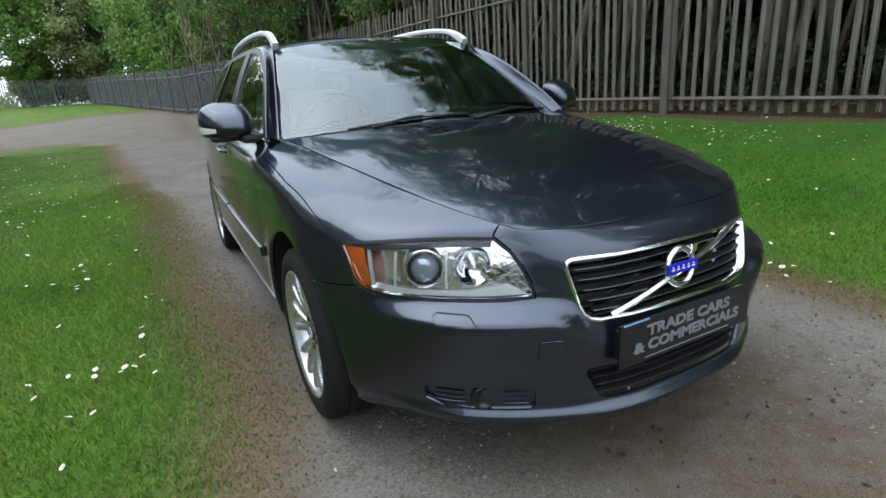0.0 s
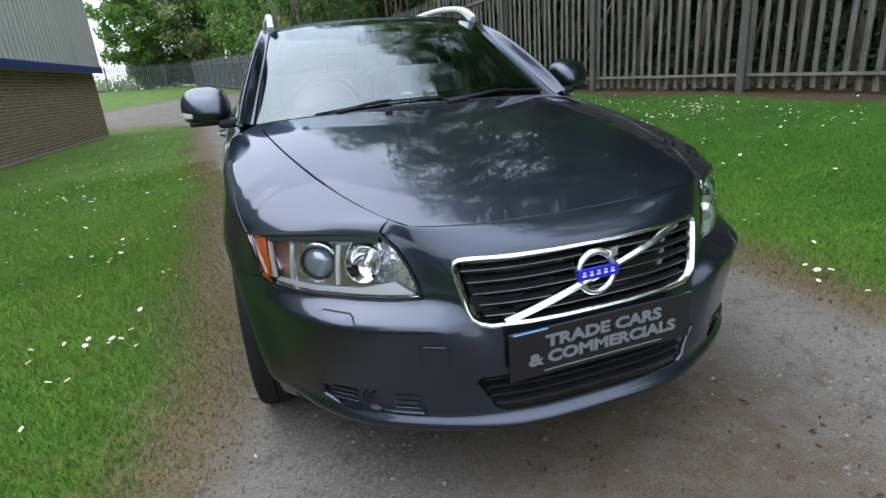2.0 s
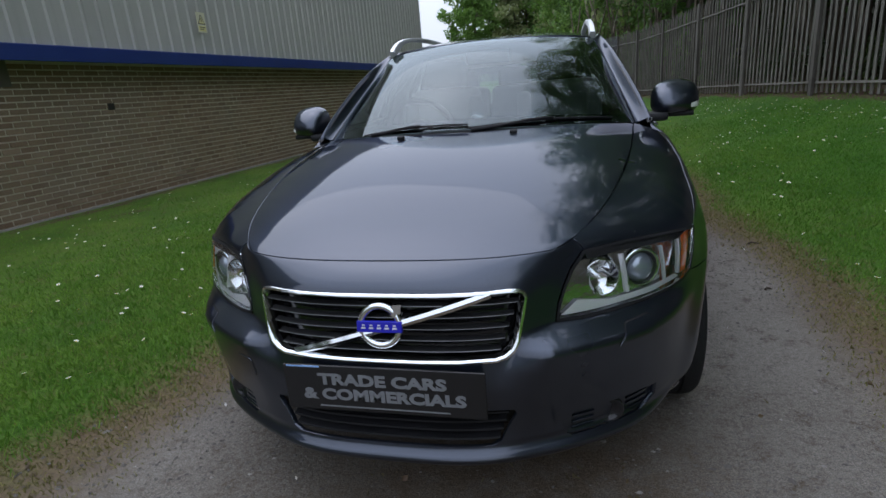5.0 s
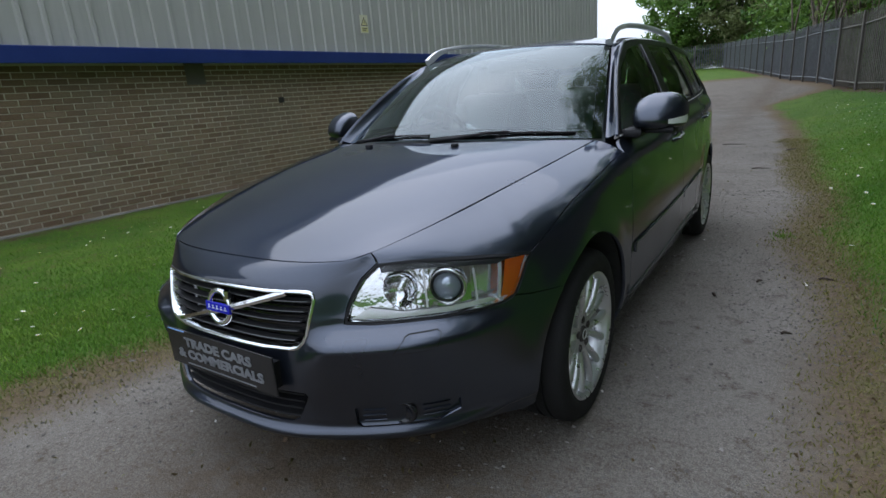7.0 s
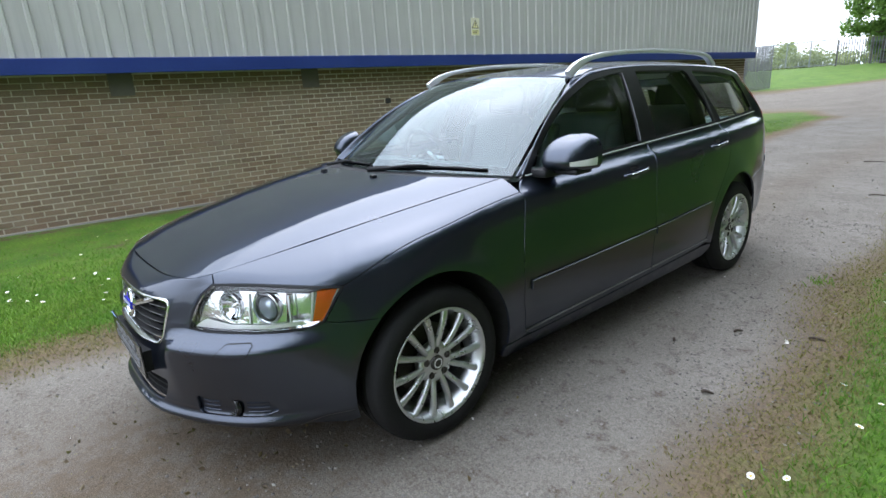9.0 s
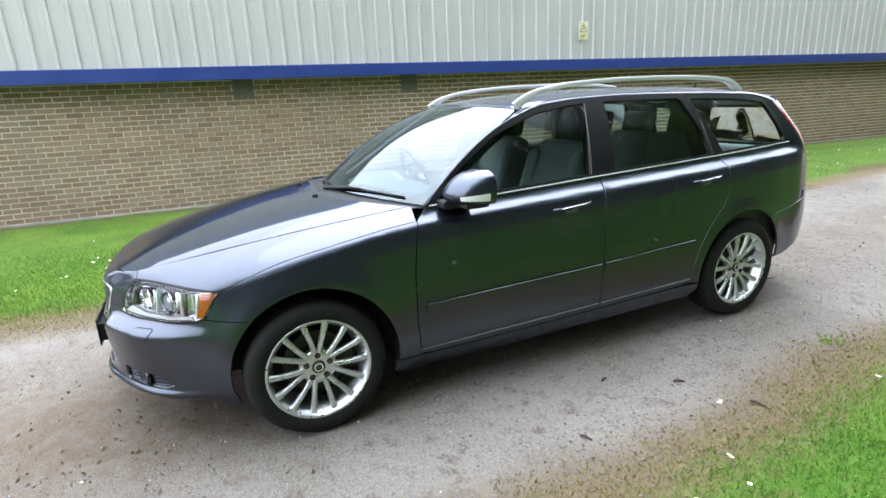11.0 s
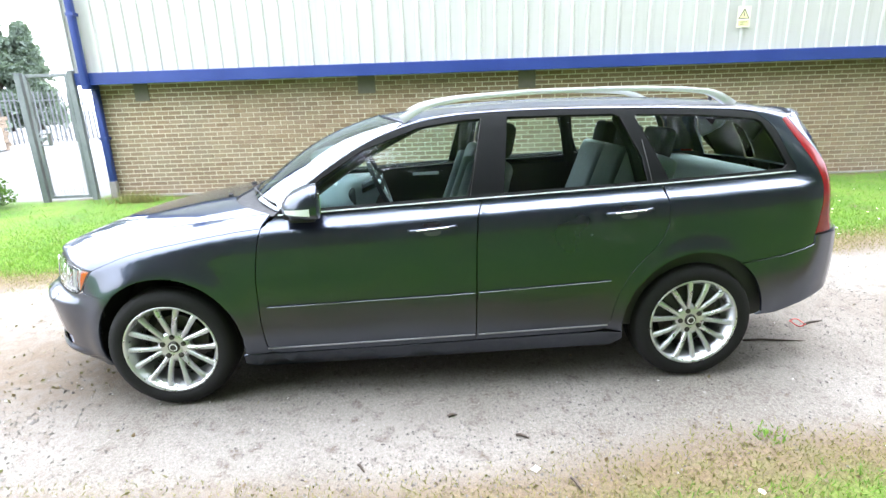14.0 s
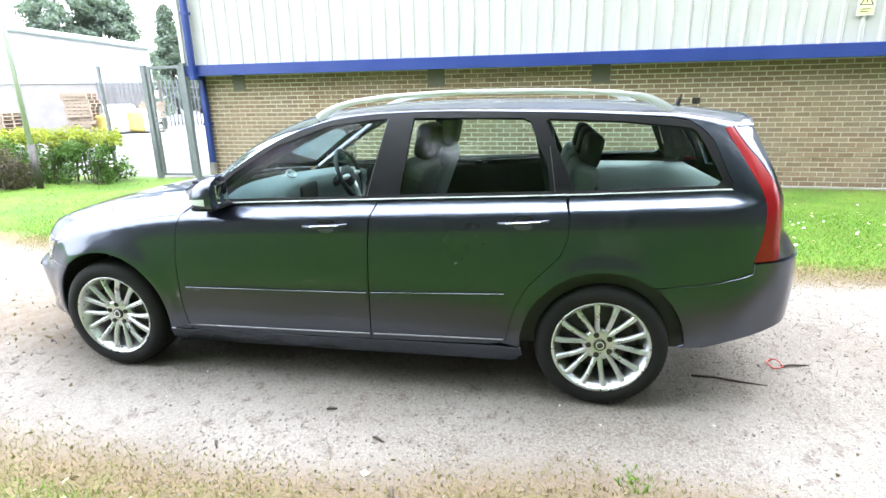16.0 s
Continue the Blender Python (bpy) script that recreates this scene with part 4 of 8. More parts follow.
def flat_mesh(outline, holes, step):
    """A flat triangle net over the outline, with inner grid points; holes are left out."""
    loops = [divide(outline, step)] + [divide(h, step) for h in holes]
    pts, edges = [], []
    for lp in loops:
        k = len(pts)
        pts += lp
        edges += [(k + i, k + (i + 1) % len(lp)) for i in range(len(lp))]
    border = np.array(pts)
    A, B = border[:, 0], border[:, 1]
    sc = np.array(step)
    for i in range(math.ceil(A.min() / step[0]), math.floor(A.max() / step[0]) + 1):
        for j in range(math.ceil(B.min() / step[1]), math.floor(B.max() / step[1]) + 1):
            p = (i * step[0], j * step[1])
            if inside(outline, p) and not any(inside(h, p) for h in holes) and np.min(np.abs((border - p) / sc).max(1)) > 0.35:
                pts.append(p)
    vs, _, fs, *_ = mathutils.geometry.delaunay_2d_cdt([Vector(p) for p in pts], edges, [], 0, 1e-6)
    bm = bmesh.new()
    vv = [bm.verts.new((v.x, v.y, 0)) for v in vs]
    for f in fs:
        c = sum((vs[i] for i in f), Vector((0, 0))) / len(f)
        if inside(outline, c) and not any(inside(h, c) for h in holes):
            face = bm.faces.new([vv[i] for i in f])
            face.normal_update()
            if face.normal.z < 0:
                face.normal_flip()
    bmesh.ops.delete(bm, geom=[v for v in bm.verts if not v.link_faces], context="VERTS")
    return bm


def shell(pieces, lip=0.012, raise_by=0.0):
    """Maps flat nets onto surfaces: (outline, holes, surface, step) each. Returns vertices, faces and normals with folded edges."""
    V, F, N = [], [], []
    for outline, holes, fmap, step, edges in pieces:
        bm = flat_mesh(outline, holes, step)
        bm.verts.index_update()
        k = len(V)
        for v in bm.verts:
            a, b = v.co.x, v.co.y
            e = 1.5e-3
            p = fmap(a, b)
            n = np.cross(fmap(a + e, b) - fmap(a - e, b), fmap(a, b + e) - fmap(a, b - e))
            if abs(p[0]) < 1e-4:
                n[0] = 0.0
            n = n / (np.linalg.norm(n) + 1e-12)
            V.append(p + n * raise_by)
            N.append(n)
        F += [tuple(k + v.index for v in f.verts) for f in bm.faces]
        if edges and lip:
            for e in bm.edges:
                if len(e.link_loops) == 1 and max(v.co.x for v in e.verts) > -2.72:
                    lo = e.link_loops[0]
                    i, j = k + lo.vert.index, k + lo.link_loop_next.vert.index
                    t = V[j] - V[i]
                    m = np.cross(t, N[i])
                    m = m / (np.linalg.norm(m) + 1e-12)
                    q = len(V)
                    V.extend([V[i], V[j], V[j] - N[j] * lip, V[i] - N[i] * lip])
                    N.extend([0.8 * m + 0.6 * N[i], 0.8 * m + 0.6 * N[j], m, m])
                    F.append((q + 1, q, q + 3, q + 2))
        bm.free()
    return V, F, N


def shell_object(name, data, mat, parent, label="", sx=1):
    V, F, N = data
    flip = np.array((sx, 1, 1))
    mesh = bpy.data.meshes.new(name)
    mesh.from_pydata([tuple(v * flip) for v in V], [], [f if sx > 0 else f[::-1] for f in F])
    mesh.shade_smooth()
    mesh.normals_split_custom_set_from_vertices([tuple(n * flip / (np.linalg.norm(n) + 1e-12)) for n in N])
    mesh.materials.append(mat)
    ob = new(name, mesh)
    ob.parent = parent
    if label:
        ob["label"] = label
    return ob


def panel(name, outline, fmap, mat, parent, label="", holes=(), step=(0.06, 0.025), gap=0.0022, lip=0.014, sides=(1, -1), raise_by=0.0, more=()):
    pieces = [(inset(outline, gap), holes, fmap, step, True)] + list(more)
    data = shell(pieces, lip, raise_by)
    return [shell_object(name, data, mat, parent, label, sx) for sx in sides]


def arc(cx, cy, r, a0, a1, n=18):
    return [(cx + r * math.cos(radians(a0 + (a1 - a0) * i / n)), cy + r * math.sin(radians(a0 + (a1 - a0) * i / n))) for i in range(n + 1)]


def rounded(x0, x1, y0, y1, r, n=4):
    return arc(x1 - r, y1 - r, r, 0, 90, n) + arc(x0 + r, y1 - r, r, 90, 180, n) + arc(x0 + r, y0 + r, r, 180, 270, n) + arc(x1 - r, y0 + r, r, 270, 360, n)


# ---- car materials ----
paint = material("metallic_grey_paint", (0.045, 0.05, 0.062), 0.38, 0.88)
pf, pc = noise_of(paint, 900, 2, 0.5, False), noise_of(paint, 2.2, 4, 0.5, False)
wire(paint, mix(paint, pf.outputs[0], (0.026, 0.0315, 0.046), (0.054, 0.065, 0.091)), bsdf(paint).inputs["Base Color"])
wire(paint, ramp(paint, pc.outputs[0], (0.3, (0.27,) * 3), (0.7, (0.33,) * 3)), bsdf(paint).inputs["Roughness"])
bsdf(paint).inputs["Specular Tint"].default_value = (0.34, 0.36, 0.44, 1)
bsdf(paint).inputs["Coat Weight"].default_value = 1.0
bsdf(paint).inputs["Coat Roughness"].default_value = 0.042
bsdf(paint).inputs["Coat IOR"].default_value = 1.52
pillar_black = material("satin_black_pillar", (0.006, 0.006, 0.007), 0.32)
bsdf(pillar_black).inputs["Specular IOR Level"].default_value = 0.3
black_trim = mottled("black_trim", (0.009, 0.009, 0.010), (0.016, 0.016, 0.018), 20, 0.55, fine=300, bumpy=0.08, world_space=False)
gloss_black = material("gloss_black", (0.012, 0.012, 0.014), 0.12)
bsdf(black_trim).inputs["Specular IOR Level"].default_value = 0.25
rubber = mottled("tyre_rubber", (0.008, 0.008, 0.008), (0.016, 0.0155, 0.015), 14, 0.85, fine=200, bumpy=0.2, world_space=False)
bsdf(rubber).inputs["Specular IOR Level"].default_value = 0.25
chrome = material("chrome", (0.82, 0.83, 0.84), 0.08, 1.0)
satin = material("satin_aluminium", (0.80, 0.81, 0.82), 0.42, 0.45)
alloy = mottled("alloy_wheel_silver", (0.56, 0.57, 0.58), (0.64, 0.65, 0.66), 30, 0.30, 0.85, fine=400, bumpy=0, world_space=False)
dark_metal = mottled("brake_iron", (0.05, 0.048, 0.045), (0.11, 0.10, 0.09), 25, 0.55, 0.8, fine=150, bumpy=0.1, world_space=False)
underside = mottled("underbody", (0.010, 0.010, 0.010), (0.02, 0.02, 0.02), 8, 0.85, bumpy=0.1, world_space=False)


def glass_material(name, tint, rough=0.0, ior=1.5, sheen=(1, 1, 1)):
    m = material(name, tint, rough)
    nt = m.node_tree
    nt.nodes.remove(bsdf(m))
    t, g, f, mx = (node(m, k) for k in ("ShaderNodeBsdfTransparent", "ShaderNodeBsdfGlossy", "ShaderNodeFresnel", "ShaderNodeMixShader"))
    t.inputs["Color"].default_value = (*tint, 1)
    g.inputs["Roughness"].default_value = rough
    g.inputs["Color"].default_value = (*sheen, 1)
    f.inputs["IOR"].default_value = ior
    wire(m, f.outputs[0], mx.inputs[0])
    wire(m, t.outputs[0], mx.inputs[1])
    wire(m, g.outputs[0], mx.inputs[2])
    wire(m, mx.outputs[0], nt.nodes["Material Output"].inputs["Surface"])
    return m


glass = glass_material("green_tinted_glass", (0.80, 0.93, 0.90), 0.0, 1.45)
screen_glass = glass_material("windscreen_glass", (0.50, 0.62, 0.62), 0.0, 1.83, (0.88, 0.97, 1.0))
lens_glass = glass_material("clear_lens", (0.97, 0.975, 0.975), 0.0, 1.38)
amber = material("amber_lens", (0.80, 0.16, 0.012), 0.12)
bsdf(amber).inputs["Coat Weight"].default_value = 1.0
red_lens = material("red_lens", (0.20, 0.002, 0.005), 0.22)
bsdf(red_lens).inputs["Specular IOR Level"].default_value = 0.35
interior = mottled("dark_interior_trim", (0.020, 0.021, 0.022), (0.035, 0.036, 0.037), 10, 0.7, fine=200, bumpy=0.15, world_space=False)
leather = mottled("grey_leather", (0.21, 0.23, 0.228), (0.29, 0.312, 0.308), 8, 0.5, fine=180, bumpy=0.25, world_space=False)
headliner = mottled("pale_headlining", (0.42, 0.41, 0.38), (0.50, 0.49, 0.46), 6, 0.9, bumpy=0.1, world_space=False)
blue_enamel = material("blue_enamel", (0.02, 0.02, 0.42), 0.2)
plate_black = material("plate_black", (0.012, 0.012, 0.013), 0.22)
plate_grey = material("plate_lettering", (0.17, 0.175, 0.185), 0.5)

# ---- car: body panels ----
car = empty("estate_car", Matrix.Translation((0, 0, 0)))
tagged(car, "dark metallic grey estate car parked on the gravel track", "car")

FR, RR = 0.363, 0.376          # arch radii
FAX, RAX, HUB = -1.32, 1.32, 0.315
door_front_edge = [(-0.818, 0.90), (-0.838, 0.815), (-0.858, 0.674), (-0.860, 0.437), (-0.848, 0.31), (-0.828, 0.272), (-0.795, 0.262)]
belt_run = lambda a, b, n, dz=0.0: [(a + (b - a) * i / n, BELT(a + (b - a) * i / n) + dz) for i in range(n + 1)]
front_door = door_front_edge + [(0.195, 0.282), (0.200, 0.50), (0.205, 0.766), (0.215, 0.917), (0.245, BELT(0.245))] + belt_run(0.2, -0.76, 14)
rear_gap = [(0.80, 0.296), (0.855, 0.31), (0.880, 0.345), (0.893, 0.42), (0.915, 0.50), (0.97, 0.605), (1.05, 0.69), (1.115, 0.755), (1.148, 0.84), (1.150, 0.93), (1.135, BELT(1.13))]
rear_door = [(0.245, BELT(0.245)), (0.215, 0.917), (0.205, 0.766), (0.200, 0.50), (0.195, 0.282)] + rear_gap + belt_run(1.09, 0.29, 10)
panel("front_door", front_door, skin, paint, car, step=(0.04, 0.013), gap=0.0032)
panel("rear_door", rear_door, skin, paint, car, step=(0.04, 0.013), gap=0.0032)

seam = [(-1.752, 0.605), (-1.70, 0.597)]
fender = ([(-0.848, 0.262)] + door_front_edge[::-1][1:-1] + [(-0.818, 0.90 - 0.003)]
          + [(s, crest(s)) for s in np.linspace(-0.82, -1.672, 24)]
          + [(-1.70, 0.685), (-1.735, 0.633)] + seam[:1] + seam[1:]
          + arc(FAX, HUB + 0.005, FR, 180 - math.degrees(math.asin((0.582 - HUB) / FR)), -8, 24))
fender[0] = (-0.862, 0.262)
wing_outline = [(s, 0.0) for s in np.linspace(SEAM_S + 0.003, -0.822, 30)] + [(s, 0.985) for s in np.linspace(-0.822, SEAM_S + 0.003, 30)]
panel("front_wing", fender, skin, paint, car, step=(0.025, 0.014), more=[(wing_outline, (), wing_top, (0.03, 0.06), True)])

lamp_low = [(-2.20, 0.583), (-2.10, 0.582), (-2.0, 0.582), (-1.88, 0.586), (-1.80, 0.594), (-1.757, 0.609)]
lamp_tip = (-2.268, 0.588)
ang = 180 - math.degrees(math.asin((0.582 - HUB) / FR))
bumper = ([(-2.725, 0.243), (-2.5, 0.243), (-2.2, 0.238), (-1.9, 0.222), (-1.72, 0.204), (-1.668, 0.212)] + arc(FAX, HUB + 0.005, FR, 196, ang, 8)
          + [(-1.70, 0.595), (-1.756, 0.603), (-1.80, 0.588), (-1.88, 0.580), (-2.0, 0.577), (-2.10, 0.577), (-2.20, 0.578), (-2.276, 0.583), (-2.273, 0.60), (-2.264, 0.63), (-2.246, 0.665), (-2.217, 0.706), (-2.172, 0.740)]
          + [(s, nose_low(s)) for s in np.linspace(-2.20, -2.725, 14)])
grille_hole = [(-2.725, 0.515), (-2.455, 0.515), (-2.43, 0.522), (-2.412, 0.538), (-2.40, 0.56), (-2.372, 0.66), (-2.375, 0.674), (-2.388, 0.682), (-2.41, 0.684), (-2.725, 0.684)]
grille_hole = [(-2.725 + (a + 2.725) * 1.065, b) for a, b in grille_hole]
intake_hole = [(-2.725, 0.292), (-2.46, 0.292), (-2.435, 0.303), (-2.395, 0.375), (-2.40, 0.388), (-2.725, 0.388)]
fog_hole = [(-2.25, 0.278), (-2.02, 0.278), (-1.955, 0.298), (-1.955, 0.335), (-2.03, 0.345), (-2.25, 0.352), (-2.265, 0.34), (-2.265, 0.288)]
nose_outline = [(s, 0.0) for s in np.linspace(-2.725, SEAM_S - 0.003, 18)] + [(s, 0.985) for s in np.linspace(SEAM_S - 0.003, -2.725, 18)]
panel("front_bumper", bumper, skin, paint, car, holes=(grille_hole, intake_hole, fog_hole), step=(0.016, 0.0085), gap=0.0,
      more=[(nose_outline, (), nose_top, (0.02, 0.1), True)])
panel("bonnet", [(u, 0.004) for u in np.linspace(-0.993, 0.993, 25)] + [(u, 0.996) for u in np.linspace(0.993, -0.993, 25)], bonnet, paint, car,
      step=(0.07, 0.04), gap=0.0, sides=(1,))
sill = [(-0.975, 0.205), (-0.9, 0.17), (0.90, 0.20), (0.955, 0.24), (0.945, 0.285)] + [(s, 0.258 + 0.0205 * (s + 0.8)) for s in np.linspace(0.82, -0.80, 10)] + [(-0.86, 0.258), (-0.972, 0.258)]
panel("sill", sill, skin, paint, car, step=(0.15, 0.03))

# rear quarter with the pillar, and the rear bumper
lamp_rear_in = [(1.855, 1.305), (1.93, 1.185), (1.985, 1.06), (2.005, 0.985), (1.996, 0.88), (1.978, 0.80), (1.958, 0.735)]
bump_line = [(1.958, 0.690), (1.90, 0.672), (1.78, 0.645), (1.652, 0.625)]
ra = math.degrees(math.asin((0.622 - HUB) / RR))
quarter = ([(0.952, 0.285), (0.960, 0.262)] + arc(RAX - 0.005, HUB, RR, 188, ra, 26) + bump_line[::-1][1:] + [(1.985, 0.72)] + lamp_rear_in[::-1]
           + [(1.84, 1.314)] + [(s, DLO(s)) for s in np.linspace(1.80, 1.0, 12)][:4]
           + [(1.795, 1.285), (1.835, 1.17), (1.875, 1.075), (1.872, BELT(1.87) + 0.006)] + belt_run(1.83, 1.14, 10, 0.002) + rear_gap[::-1][1:])
quarter = [p for i, p in enumerate(quarter) if i == 0 or p != quarter[i - 1]]
q_low = ([(0.948, 0.288)] + arc(RAX - 0.005, HUB, RR, 184, ra, 26) + bump_line[::-1][1:] + [(1.956, 0.735)] + [p for p in lamp_rear_in[::-1] if p[1] < 1.05 and p[1] > 0.74] + [(1.996, BELT(1.99))]
         + belt_run(1.95, 1.15, 12) + rear_gap[::-1][1:-1])
q_up = belt_run(1.86, 1.995, 3, 0.0) + [(1.985, 1.062), (1.93, 1.185), (1.855, 1.305), (1.842, 1.318), (1.79, DLO(1.79)), (1.70, DLO(1.70)), (1.76, 1.30), (1.80, 1.25), (1.845, 1.13), (1.872, 1.075)]
panel("rear_quarter", q_low, skin, paint, car, gap=0.0, step=(0.04, 0.013), more=[(q_up, (), skin, (0.03, 0.02), True)])
rb = [(1.66, 0.325)] + arc(RAX - 0.005, HUB, RR, 4, ra - 1, 6) + [(1.78, 0.641), (1.90, 0.668), (1.955, 0.684), (1.962, 0.730), (2.9, 0.730), (2.9, 0.45), (2.4, 0.43), (2.12, 0.405), (1.93, 0.362), (1.78, 0.322)]
panel("rear_bumper", rb, lambda s, z: skin(s, z, 0.006 * ease(1.75, 2.0, s) * ease(0.3, 0.5, z)), paint, car, step=(0.08, 0.05))
tail = [(2.9, 0.735), (2.9, 1.0), (2.22, 1.0), (2.14, 1.27), (2.9, 1.27), (2.9, 1.33), (1.95, 1.33), (1.925, 1.31), (2.014, 1.185), (2.08, 1.06), (2.105, 0.97), (2.105, 0.88), (2.10, 0.80), (2.09, 0.74)]
panel("tailgate", tail, skin, paint, car, step=(0.1, 0.06), gap=0.0)
panel("rear_window", [(2.215, 0.995), (2.9, 0.995), (2.9, 1.275), (2.135, 1.275)], skin, glass, car, step=(0.1, 0.06), gap=0.0, lip=0.0)
tl = lamp_rear_in + [(2.085, 0.735), (2.095, 0.80), (2.10, 0.88), (2.10, 0.97), (2.075, 1.06), (2.01, 1.185), (1.915, 1.31), (1.885, 1.318)]
panel("tail_lamp", tl, skin, red_lens, car, "tall curved red tail lamp", step=(0.03, 0.02), raise_by=0.001)

# greenhouse
panel("cant_rail", [(s, 0.0) for s in np.linspace(-0.755, 1.895, 50)] + [(s, 0.99) for s in np.linspace(1.895, -0.755, 50)], cant_rail, paint, car, step=(0.06, 0.2), gap=0.0)
panel("roof", [(u, 0.002) for u in np.linspace(-0.998, 0.998, 21)] + [(u, 0.998) for u in np.linspace(0.998, -0.998, 21)], roof, paint, car, step=(0.1, 0.05), gap=0.0, sides=(1,))
ws = [(u, 0.012) for u in np.linspace(-0.985, 0.985, 21)] + [(u, 0.988) for u in np.linspace(0.985, -0.985, 21)]
panel("windscreen", ws, screen, screen_glass, car, "tinted windscreen reflecting sky and branches", step=(0.1, 0.1), gap=0.0, lip=0.0, sides=(1,))
frit_a = [(-0.935, 0.08), (0.935, 0.08), (0.925, 0.95), (-0.925, 0.95)]
panel("windscreen_border", ws, screen, gloss_black, car, "black printed windscreen border", holes=(frit_a,), step=(0.1, 0.1), gap=0.0, lip=0.0, sides=(1,), raise_by=-0.004)
g_front = [(-0.70, BELT(-0.70) + 0.018), (-0.655, 1.012), (-0.54, 1.105), (-0.33, 1.232), (-0.05, 1.328), (0.15, 1.355), (0.262, 1.362), (0.262, 1.35), (0.175, BELT(0.175) + 0.018)]
g_rear = [(0.35, BELT(0.35) + 0.018), (0.395, 1.365), (0.93, 1.362), (0.965, 1.345), (1.10, BELT(1.1) + 0.02)]
g_side = [(1.175, BELT(1.175) + 0.022), (1.795, BELT(1.8) + 0.022), (1.822, BELT(1.8) + 0.045), (1.765, 1.22), (1.725, 1.295), (1.70, 1.312), (1.4, 1.342), (1.055, 1.356), (1.04, 1.345)]
dlo_out = [(-0.765, BELT(-0.765) + 0.003)] + [(s, BELT(s) + 0.003) for s in np.linspace(-0.5, 1.80, 14)] + [(1.868, BELT(1.86) + 0.003), (1.868, 1.075), (1.84, 1.13), (1.797, 1.25), (1.755, 1.30), (1.70, DLO(1.70) - 0.004)] \
    + [(s, DLO(s) - 0.003) for s in np.linspace(1.6, -0.75, 36)]


def inner(s, z):
    return skin(s, z, -0.006)


panel("window_frame", dlo_out, skin, pillar_black, car, "black window surround and door pillars", holes=(g_rear, g_front, g_side), step=(0.05, 0.03), gap=0.0, lip=0.02)
for nm, g in (("front_window", g_front), ("rear_window", g_rear), ("side_window", g_side)):
    for o in panel(nm, inset(g, -0.004), inner, glass, car, "tinted car window", step=(0.12, 0.12), gap=0.0, lip=0.0):
        pass

# ---- inner shell, arches, wheels ----
def grid_surface(name, fn, us, vs_, mat, parent, label="", sx=1, keep=None):
    V = [fn(u, v) * np.array((sx, 1, 1)) for v in vs_ for u in us]
    n = len(us)
    F = []
    for j in range(len(vs_) - 1):
        for i in range(n - 1):
            u, v = (us[i] + us[i + 1]) / 2, (vs_[j] + vs_[j + 1]) / 2
            if keep is None or keep(u, v):
                q = (j * n + i, j * n + i + 1, (j + 1) * n + i + 1, (j + 1) * n + i)
                F.append(q if sx > 0 else q[::-1])
    return raw(name, V, F, mat, parent, label, smooth=True)


def clear_of_arch(s, z):
    return math.hypot(s - FAX, z - HUB) > 0.39 and math.hypot(s - RAX, z - HUB) > 0.40


for sx in (1, -1):
    grid_surface("inner_shell", lambda s, z: skin(s, z, -0.030), np.linspace(-1.9, 1.98, 90), np.linspace(0.19, 0.93, 16), underside, car, "", sx, lambda s, z: clear_of_arch(s, z) and z < crest(min(s, -0.7)) - 0.02 and (s > -1.70 or 0.25 < z < 0.54) if s < -0.7 else clear_of_arch(s, z) and (s < 1.6 or z > 0.44))
    for yc, r in ((FAX, 0.385), (RAX - 0.005, 0.40)):
        V, F = [], []
        n = 22
        for i in range(n + 1):
            a = radians((-16 if yc < 0 else 2) + (214 if yc < 0 else 196) * i / n)
            k = 0.97 if yc < 0 else 0.95
            lip_y, lip_z = yc + r * k * math.cos(a), HUB + r * k * math.sin(a)
            lip_x = min(max(float(skin(lip_y, max(lip_z, 0.21))[0]) - 0.012, 0.765), 0.87) if yc < 0 else 0.772
            V.append((sx * lip_x, lip_y, lip_z))
            for x in (0.765, 0.45):
                V.append((sx * x, yc + r * math.cos(a), HUB + r * math.sin(a)))
        for i in range(n):
            for j in range(2):
                F.append((i * 3 + j, i * 3 + j + 1, i * 3 + j + 4, i * 3 + j + 3))
        V.append((sx * 0.45, yc, HUB))
        for i in range(n):
            F.append((i * 3 + 2, i * 3 + 5, len(V) - 1))
        raw("wheel_arch_liner", V, F, underside, car, "black wheel arch liner", smooth=False)
bm = bmesh.new()
box(bm, -0.80, 0.80, -0.93, 0.92, 0.17, 0.30, 0.02)
box(bm, -0.46, 0.46, -1.95, 1.70, 0.20, 0.42, 0.02)
part("underbody", bm, underside, car)
bm = bmesh.new()
box(bm, -0.5, 0.5, -1.86, -1.2, 0.40, 0.66, 0.05)
part("engine_bay", bm, underside, car)

